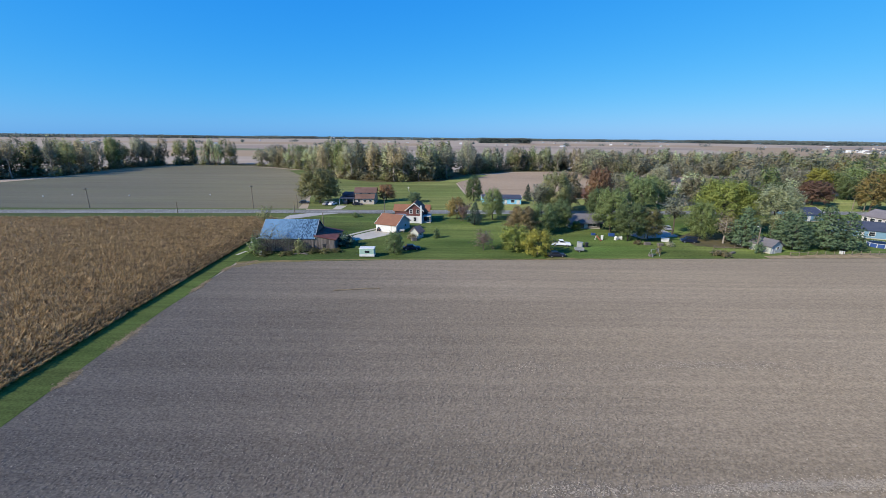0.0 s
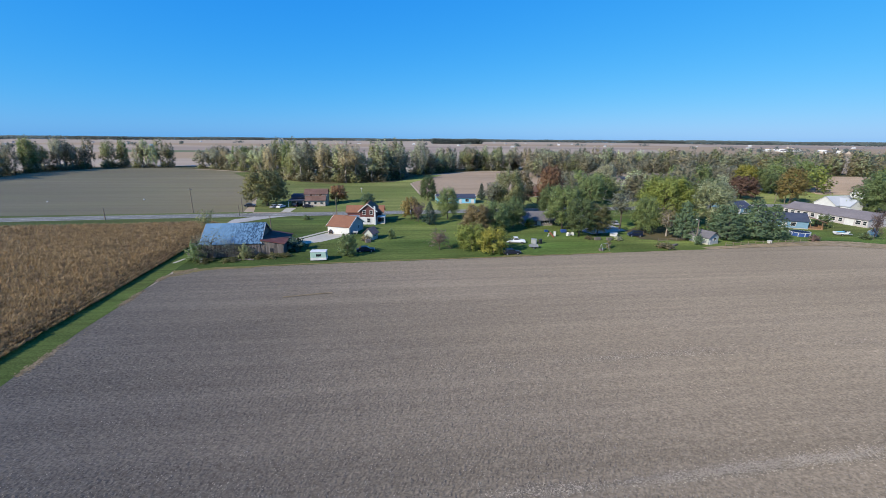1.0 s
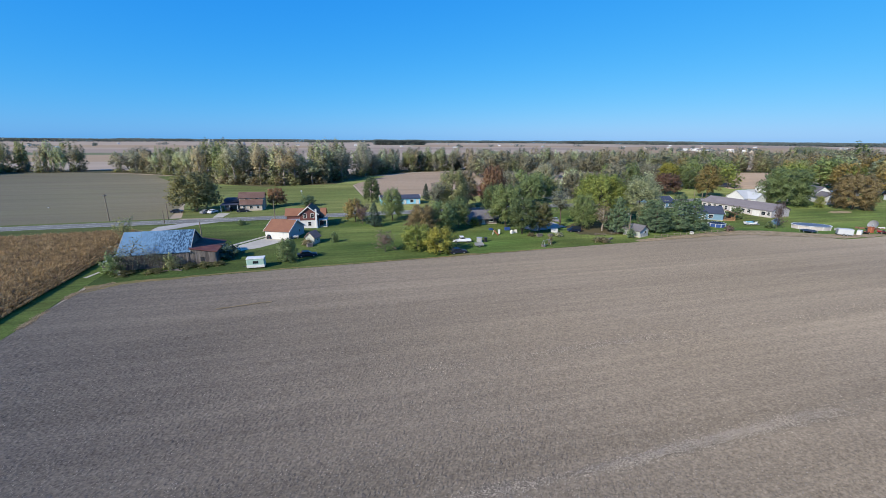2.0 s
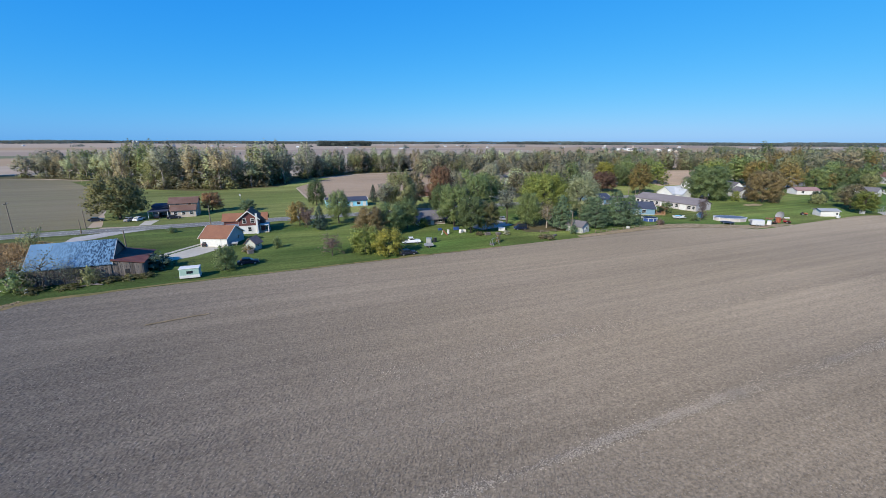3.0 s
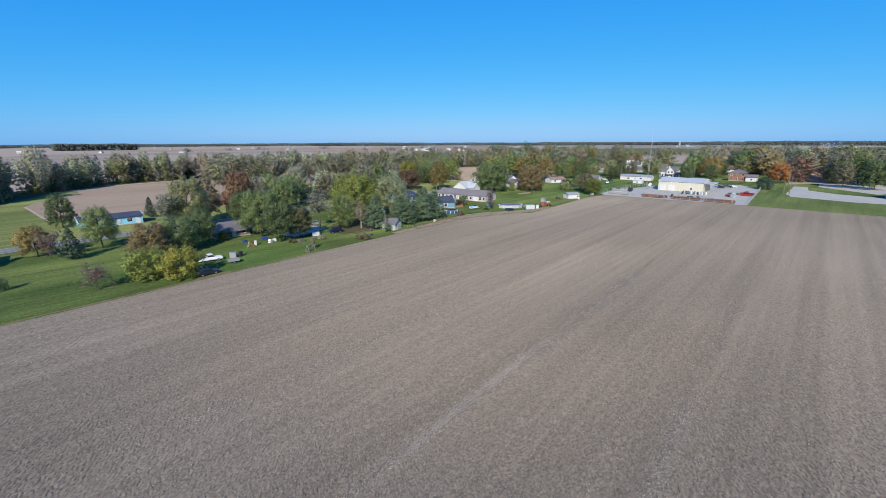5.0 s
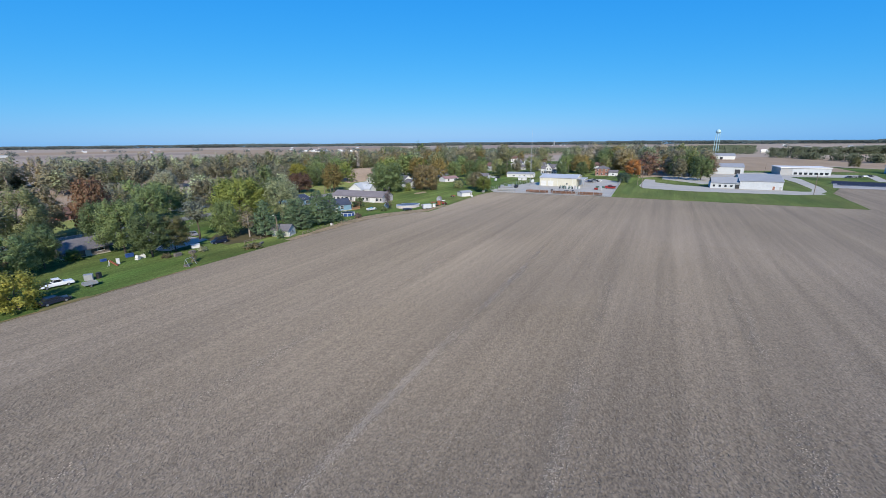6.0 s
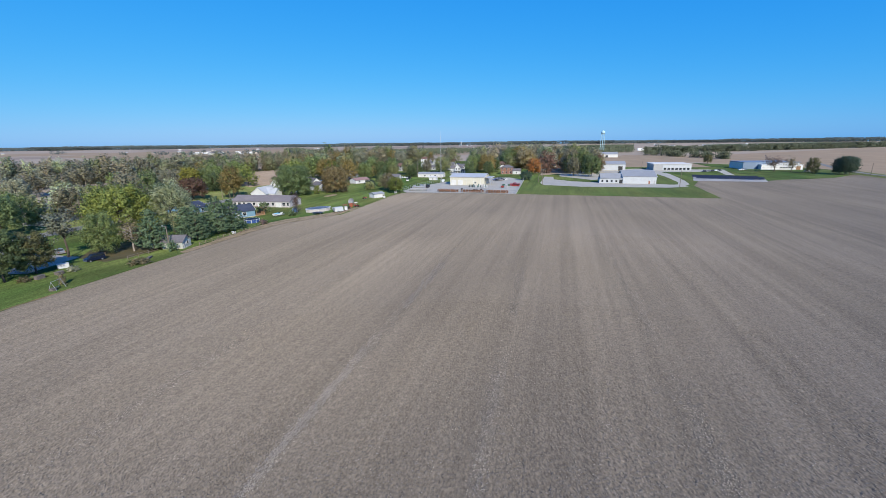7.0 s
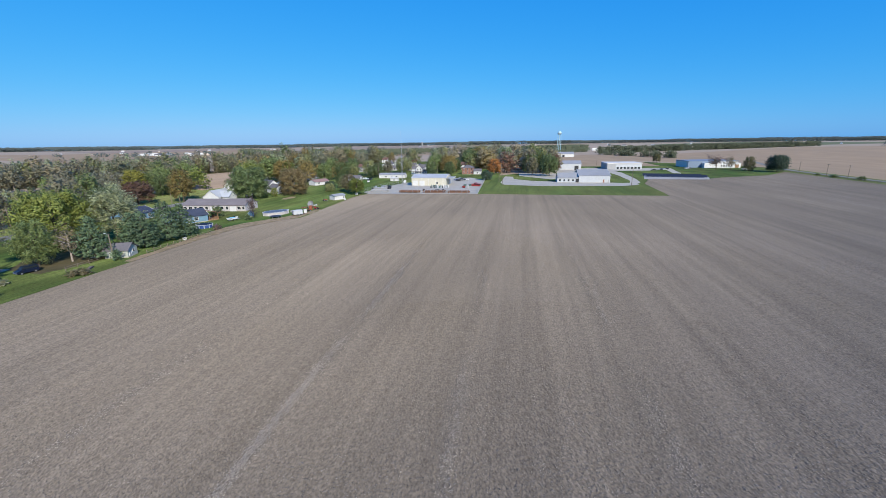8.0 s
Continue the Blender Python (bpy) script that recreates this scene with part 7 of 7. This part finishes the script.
boat(143.5, 116.6, -10, 4.8, "small white boat on a trailer")
t = thing("trampoline", 150.8, 102.6, 0, 0, "low round black trampoline on the grass", "trampoline")
bm = bmesh.new()
rod(bm, (0, 0, 0.72), (0, 0, 0.78), 2.2, 2.2, 28)
part("mat", bm, M_BLACK, t)
for k in range(6):
    a = k * 1.047
    bm = bmesh.new()
    rod(bm, (math.cos(a) * 2.2, math.sin(a) * 2.2, 0), (math.cos(a) * 2.2, math.sin(a) * 2.2, 0.75), 0.05, 0.05, 6)
    part("leg", bm, M_GALV, t)
t = thing("cargo_trailer", 157.2, 96.4, -42, 0, "white cargo trailer at the field edge", "trailer")
part("body", boxed(-1.9, 1.9, -1.1, 1.1, 0.45, 2.3, 0.1), M_HALL, t)
part("door", boxed(-1.96, -1.88, -0.9, 0.9, 0.6, 2.0), M_GREYS, t)
part("drawbar", boxed(1.9, 3.1, -0.08, 0.08, 0.4, 0.52), M_BLACK, t)
for s in (-1, 1):
    wheel(t, -0.4, s * 1.1, 0.36)
    wheel(t, 0.5, s * 1.1, 0.36)
t = thing("satellite_dish", 174.5, 99.4, 0, 0, "big grey mesh satellite dish on the lawn", "satellite dish")
bm = bmesh.new()
bmesh.ops.create_uvsphere(bm, u_segments=28, v_segments=20, radius=3.4)
bmesh.ops.delete(bm, geom=[v for v in bm.verts if v.co.z > -2.3], context="VERTS")
bm.transform(Matrix.Translation((0, 0, 2.3)) @ Matrix.Diagonal((0.62, 0.62, 0.62, 1)) @ Matrix.Rotation(radians(-70), 4, "Y") @ Matrix.Translation((0, 0, 2.6)))
part("reflector", bm, M_MESH, t)
bm = bmesh.new()
rod(bm, (0, 0, 0), (0, 0, 2.4), 0.12, 0.1, 8)
part("stand", bm, M_GALV, t)
jr = random.Random(3)


def small_box(name, x, y, rot, sx, sy, sz, m, label, category, lid=None, group=""):
    t = thing(name, x, y, rot, 0, label, category, group)
    part("body", boxed(-sx / 2, sx / 2, -sy / 2, sy / 2, 0.0, sz, min(sx, sy, sz) * 0.12), m, t)
    part("top", boxed(-sx / 2 - 0.03, sx / 2 + 0.03, -sy / 2 - 0.03, sy / 2 + 0.03, sz - 0.02, sz + 0.06, 0.02), lid or m, t)
    return t


for x, y, sx, sy, sz, m, nm, l in [
    (48.8, 122.4, 0.7, 0.6, 1.4, M_WHITE, "storage_box", "tall white plastic box on the lawn"),
    (48.3, 128.6, 1.2, 0.8, 0.6, M_BLUEP, "storage_box", "blue plastic tub beside the house"),
    (53.7, 127.4, 1.8, 1.1, 0.9, M_BLUEP, "storage_box", "blue tarp-covered box under trees"),
    (60.0, 116.6, 1.8, 1.0, 0.8, M_BARNWOOD, "wood_pile", "grey wood pile under the trees"),
    (63.5, 116.0, 1.6, 1.0, 0.7, M_BARNWOOD, "wood_pile", "grey wood pile under the trees"),
    (67.5, 121.0, 2.2, 1.4, 1.1, M_WHITE, "storage_box", "white tarp-covered heap on the lawn"),
    (39.2, 113.6, 1.6, 1.0, 1.4, M_GALV, "wire_cage", "grey wire cage beside the pickup"),
    (41.0, 113.4, 0.9, 0.7, 1.3, M_BLACK, "barrel_stack", "dark barrels beside the pickup"),
    (88, 117.5, 1.5, 1.0, 1.3, M_WHITE, "appliance", "white box under the pines"),
    (110, 108.8, 1.0, 0.8, 0.8, M_WHITE, "storage_box", "white box beside the fence"),
    (79.4, 108.2, 2.2, 0.7, 0.4, M_BARNWOOD, "garden_bench", "weathered low bench on the lawn"),
    (170.8, 97.6, 1.4, 1.2, 2.0, M_ORANGE, "lift_frame", "orange lift frame among garden clutter"),
    (163.5, 96.2, 1.5, 1.2, 1.5, M_WHITE, "storage_box", "white box among garden clutter"),
    (164.5, 103.0, 1.8, 1.0, 0.7, M_GREYS, "storage_box", "grey box among garden clutter"),
    (205, 95.8, 1.6, 0.8, 0.8, M_WHITE, "storage_box", "white tank beside the shed"),
    (226, 97.8, 1.6, 1.2, 1.3, M_GREYS, "storage_box", "grey box under the bushy tree"),
    (55.2, 104.6, 1.0, 1.0, 0.5, M_BARNWOOD, "wood_pile", "small wood heap at the field edge"),
    (-8.8, 118.6, 1.6, 1.0, 0.9, M_BARNWOOD, "wood_pile", "brush-covered wood pile on the lawn"),
    (-47.3, 101.6, 0.5, 0.5, 0.9, M_WHITE, "bucket", "pale bucket beside the barn"),
]:
    small_box(nm, x, y, jr.uniform(-30, 30), sx, sy, sz, m, l, nm.replace("_", " "))

# garden swing frame near the field edge
t = thing("swing_frame", 56.2, 104.9, 20, 0, "small grey metal swing frame on the lawn", "swing")
for s in (-1.2, 1.2):
    for k in (-0.8, 0.8):
        bm = bmesh.new()
        rod(bm, (s, k, 0), (s, 0, 1.9), 0.05, 0.05, 6)
        part("leg", bm, M_GALV, t)
bm = bmesh.new()
rod(bm, (-1.3, 0, 1.9), (1.3, 0, 1.9), 0.05, 0.05, 6)
part("top_bar", bm, M_GALV, t)
part("seat", boxed(-0.6, 0.6, -0.25, 0.25, 0.5, 0.56), M_GREENP, t)


def fence(pts, step, h, material, rails, label, name="fence", post_r=0.06):
    """Posts at even steps with rails between them."""
    t = thing(name, pts[0][0], pts[0][1], 0, 0, label, "fence")
    bm = bmesh.new()
    rod(bm, (0, 0, -0.2), (0, 0, h), post_r, post_r, 6)
    pm = bpy.data.meshes.new("post")
    bm.to_mesh(pm)
    bm.free()
    pm.materials.append(material)
    ox, oy = pts[0]
    for (x0, y0), (x1, y1) in zip(pts, pts[1:]):
        n = max(1, round(math.hypot(x1 - x0, y1 - y0) / step))
        for i in range(n):
            p = new("post", pm)
            p.parent = t
            p.matrix_basis = pose(x0 + (x1 - x0) * i / n - ox, y0 + (y1 - y0) * i / n - oy, 0)
        for z in rails:
            bm = bmesh.new()
            rod(bm, (x0 - ox, y0 - oy, z), (x1 - ox, y1 - oy, z), post_r * 0.6, post_r * 0.6, 5)
            part("rail", bm, material, t)
    return t


fence([(93.8, 106.4), (104, 107.2), (114, 107.6), (122, 108.2)], 2.6, 1.2, M_WOOD, (0.5, 1.0), "weathered wooden post-and-rail fence", post_r=0.09)
fence([(77, 112.5), (86, 113.0)], 3, 1.1, M_WOOD, (0.5, 0.95), "weathered wooden fence before the pines", post_r=0.08)
fence([(231.2, 93), (232.8, 60), (234.6, 28.2), (280, 29.5), (321, 31.2)], 3.0, 2.2, M_GALV, (0.2, 1.1, 2.15), "galvanised chain-link yard fence", post_r=0.05)
fence([(231.2, 93), (239.5, 98.4), (262, 96.5), (300, 90)], 3.0, 2.2, M_GALV, (0.2, 1.1, 2.15), "galvanised chain-link yard fence", post_r=0.05)
fence([(452, -235), (412, -226), (308, -221), (230, -216)], 6.0, 1.3, M_WOOD, (0.5, 1.1), "dark wire fence along the side road", post_r=0.1)

# rows of stock in the equipment yard
stock = random.Random(8)
def steel_rack(x, y0, y1, m, label):
    """Long pipes and bars lying in stacked rows between low uprights."""
    t = thing("steel_rack", x, (y0 + y1) / 2, 0, 0, label, "steel rack", "yard racks")
    half = abs(y0 - y1) / 2
    for c in (-0.86, -0.3, 0.3, 0.86):
        part("bearer", boxed(-1.5, 1.5, c * half - 0.1, c * half + 0.1, 0, 0.3), M_GALV, t)
        for e in (-1.55, 1.5):
            part("upright", boxed(e, e + 0.12, c * half - 0.06, c * half + 0.06, 0, 1.7), M_GALV, t)
    for lay in range(4):
        for j in range(8 - lay % 2):
            r = stock.uniform(0.13, 0.19)
            bm = bmesh.new()
            cx, cut = -1.33 + j * 0.37 + 0.18 * (lay % 2), half * stock.uniform(0.86, 1.0)
            slide = stock.uniform(-0.06, 0.06) * half
            rod(bm, (cx, slide - cut, 0.47 + lay * 0.31), (cx, slide + cut, 0.47 + lay * 0.31), r, r, 6)
            part("pipe", bm, m, t)
    return t


for y0, y1 in ((75.5, 62.6), (60.6, 47.4), (45.6, 33)):
    steel_rack(238.4, y0, y1, M_RUSTST, "rack stacked with rusty steel pipes in the yard")
for x, y0, y1 in ((240.5, 94, 83), (252, 95.5, 88)):
    steel_rack(x, y0, y1, M_GREYS, "rack stacked with grey steel pipes in the yard")
for i in range(14):
    x, y = stock.uniform(243, 247), 64 - i * 1.6
    small_box("machine_crate", x, y, stock.uniform(-8, 8), 1.2, 1.2, stock.uniform(0.9, 1.7), stock.choice([M_GREENP, M_GREYS, M_GREYS, M_BLACK]), "green and grey machine crate in the yard", "machine crate", group="yard crates")
for i in range(12):
    small_box("machine_crate", stock.uniform(250, 272), 98 - i * 0.9, stock.uniform(-20, 20), 2.0, 1.5, stock.uniform(0.8, 1.6), stock.choice([M_GREYS, M_BLACK, M_GALV]), "grey stock pallet along the yard fence", "pallet", group="yard pallets")
for i in range(6):
    small_box("machine_crate", stock.uniform(262, 290), stock.uniform(36, 42), stock.uniform(0, 90), 2.0, 1.6, stock.uniform(0.9, 1.9), stock.choice([M_GREENP, M_CARRED, M_WHITE, M_GREYS]), "machine part standing in the yard", "machine part", group="yard stock")

# upright teal valves and pumps before the workshop
for i in range(22):
    t = thing("pump", 264.5 + (i % 2) * 2.6 + stock.uniform(-0.4, 0.4), 61.6 - (i // 2) * 1.12, stock.uniform(0, 360), 0, "upright painted steel pump standing in the yard", "pump", "yard pumps")
    hh = stock.uniform(1.3, 2.0)
    part("base", boxed(-0.42, 0.42, -0.42, 0.42, 0, 0.16, 0.02), M_GALV, t)
    bm = bmesh.new()
    rod(bm, (0, 0, 0.14), (0, 0, hh), 0.33, 0.26, 10)
    rod(bm, (0, 0, hh), (0, 0, hh + 0.3), 0.14, 0.10, 8)
    part("barrel", bm, stock.choice([M_PUMP, M_PUMP, M_GREYS, M_BLACK, M_WHITE]), t)
    bm = bmesh.new()
    rod(bm, (0, 0, hh * 0.6), (0.62, 0, hh * 0.6), 0.13, 0.13, 8)
    part("outlet", bm, M_GALV, t)
t = thing("satellite_dish", 287.5, 85.5, 250, 0, "white satellite dish on a post by the mast", "satellite dish")
bm = bmesh.new()
rod(bm, (0, 0, 0), (0, 0, 1.9), 0.08, 0.08, 8)
part("post", bm, M_GALV, t)
bm = bmesh.new()
for r0, r1, z0, z1 in ((0.15, 0.7, 0.0, 0.10), (0.7, 1.25, 0.10, 0.36)):
    rod(bm, (0, 0, z0), (0, 0, z1), r0, r1, 20)
bm.transform(Matrix.Translation((0, 0, 2.0)) @ Matrix.Rotation(radians(62), 4, "X"))
part("dish", bm, M_WHITE, t)

# rusty scrap beside the orange lift
for i in range(9):
    t = thing("scrap_metal", 175.5 + stock.uniform(0, 9), 101.6 + stock.uniform(-1.5, 3.5), stock.uniform(0, 180), 0, "rusty and pale scrap lying on the lawn", "scrap", "lawn scrap")
    part("beam", boxed(-1.1, 1.1, -0.2, 0.2, 0.0, stock.uniform(0.25, 0.7), 0.03), stock.choice([M_RUSTST, M_RUSTST, M_WHITE, M_GALV]), t)
    part("bar", boxed(-0.3, 0.3, -0.7, 0.7, 0.0, 0.22), M_RUSTST, t)

# solar panels beside the hall
sheet("solar_pad", wander([(384, -101), (373, -146), (333, -133), (335, -88)], 5, 0.6), 0.075, M_GRAVEL, "pale gravel pad under the solar panels")
for k, dx in enumerate((0, 11)):
    t = thing("solar_array", 351.5 + dx, -117, 258, 0, "row of dark blue solar panels on low frames", "solar array", "solar arrays")
    for i in range(20):
        bm = boxed(-1.03, 1.03, -1.5, 1.5, -0.03, 0.03)
        bm.transform(Matrix.Translation((-21 + i * 2.1, 0, 1.2)) @ Matrix.Rotation(radians(28), 4, "X"))
        p = part("panel", bm, M_SOLAR, t)
        if i % 3 == 0:
            part("leg", boxed(-21.05 + i * 2.1, -20.95 + i * 2.1, -0.05, 0.05, 0, 1.2), M_GALV, t)
    part("beam", boxed(-22.2, 20.1, -1.3, -1.15, 0.4, 0.55), M_GALV, t)

for x, y in ((-196, 199), (-186, 204), (-158, 204.5), (-120, 209.6)):
    small_box("field_marker", x, y, jr.uniform(0, 90), 0.4, 0.4, 0.4, M_WHITE, "small white bundle lying on the plowed field", "bundle", group="field bundles")


# play slide on the lawn
t = thing("play_slide", 47.0, 121.4, 130, 0, "bright orange plastic play slide on the lawn", "slide")
bm = bmesh.new()
prism(bm, [(-1.3, 0.1), (0.3, 1.45), (0.3, 1.6), (-1.3, 0.25)], -0.35, 0.35)
part("chute", bm, M_ORANGE, t)
for k in (-0.3, 0.3):
    bm = bmesh.new()
    rod(bm, (0.8, k, 0), (0.3, k, 1.7), 0.05, 0.05, 6)
    part("ladder_rail", bm, M_WHITE, t)
for i in range(4):
    part("rung", boxed(0.72 - i * 0.13, 0.78 - i * 0.13, -0.3, 0.3, 0.25 + i * 0.36, 0.31 + i * 0.36), M_WHITE, t)

# small open trailer
t = thing("utility_trailer", 37.4, 108.6, -6, 0, "small grey open trailer on the grass", "trailer")
bed = part("bed", boxed(-1.2, 1.2, -0.75, 0.75, 0.5, 0.6), M_BARNWOOD, t)
for y0, y1 in ((-0.78, -0.74), (0.74, 0.78)):
    part("side_board", boxed(-1.2, 1.2, y0, y1, 0.55, 1.05), M_GALV, bed)
for x0 in (-1.22, 1.18):
    part("end_board", boxed(x0, x0 + 0.04, -0.75, 0.75, 0.55, 1.05), M_GALV, bed)
part("drawbar", boxed(1.2, 2.2, -0.05, 0.05, 0.45, 0.53), M_BLACK, t)
for sgn in (-1, 1):
    wheel(t, -0.1, sgn * 0.88, 0.3, 0.16)

# two tipped white appliances
for x, y, r, tip in ((53.2, 122.4, 25, 28), (54.9, 123.2, -20, -24)):
    t = thing("appliance", x, y, r, 0, "white discarded appliance tipped over on the lawn", "appliance", "discarded appliances")
    m = Matrix.Translation((0, 0, 0.28)) @ Matrix.Rotation(radians(tip), 4, "Y")
    bm = boxed(-0.6, 0.6, -0.42, 0.42, 0, 0.75, 0.05)
    bm.transform(m)
    body = part("body", bm, M_WHITE, t)
    bm = boxed(-0.56, 0.56, -0.4, 0.4, 0.75, 0.8, 0.02)
    bm.transform(m)
    part("door", bm, M_GREYS, body)
    part("base", boxed(-0.5, 0.5, -0.4, 0.4, 0, 0.35), M_WHITE, body)


def tractor(x, y, rot, paint, label):
    """A small garden tractor with hood, seat and four wheels."""
    t = thing("garden_tractor", x, y, rot, 0, label, "tractor")
    part("hood", boxed(0.1, 1.2, -0.35, 0.35, 0.5, 1.05, 0.08), paint, t)
    part("frame", boxed(-0.9, 1.1, -0.3, 0.3, 0.4, 0.52), M_BLACK, t)
    part("fender", boxed(-0.95, -0.15, -0.6, 0.6, 0.78, 0.88, 0.03), paint, t)
    part("seat", boxed(-0.75, -0.3, -0.25, 0.25, 0.88, 1.3, 0.06), M_BLACK, t)
    for px, py, r in ((-0.55, 0.55, 0.45), (-0.55, -0.55, 0.45), (0.85, 0.45, 0.28), (0.85, -0.45, 0.28)):
        wheel(t, px, py, r, 0.24)
    return t


tractor(167.5, 96.6, 20, M_ORANGE, "orange tractor among garden clutter")
tractor(199.2, 104.5, -40, M_ORANGE, "orange tractor beside the white shed")
tractor(172.6, 95.6, 80, M_CARRED, "red tractor among garden clutter")
t = house(152.6, 115.0, 30, 2.4, 2.0, 1.5, 2.3, M_BLUE, M_GREYS, "blue and white garden play house", [("S", 0.3, 0.6, 0.5, 0.5)], [], over=0.15, name="play_house", category="play house")

# small ornamental windmill on the meadow
t = thing("garden_windmill", -19.8, 231, 0, 0, "small pale ornamental windmill standing on the meadow", "garden windmill")
t.scale = (0.65, 0.65, 0.8)
for k in range(4):
    a = math.pi / 4 + k * math.pi / 2
    bm = bmesh.new()
    rod(bm, (math.cos(a) * 0.55, math.sin(a) * 0.55, 0), (math.cos(a) * 0.1, math.sin(a) * 0.1, 2.8), 0.04, 0.03, 5)
    part("leg", bm, M_GALV, t)
for k in range(10):
    a = k * math.pi / 5
    bm = boxed(0.12, 0.75, -0.02, 0.02, -0.1, 0.1)
    bm.transform(Matrix.Translation((0, -0.25, 3.0)) @ Matrix.Rotation(a, 4, "Y") @ Matrix.Rotation(0.5, 4, "X"))
    part("vane", bm, M_WHITE, t)
bm = boxed(-0.08, 0.08, -0.28, 0.9, 2.92, 3.08)
part("hub", bm, M_GALV, t)
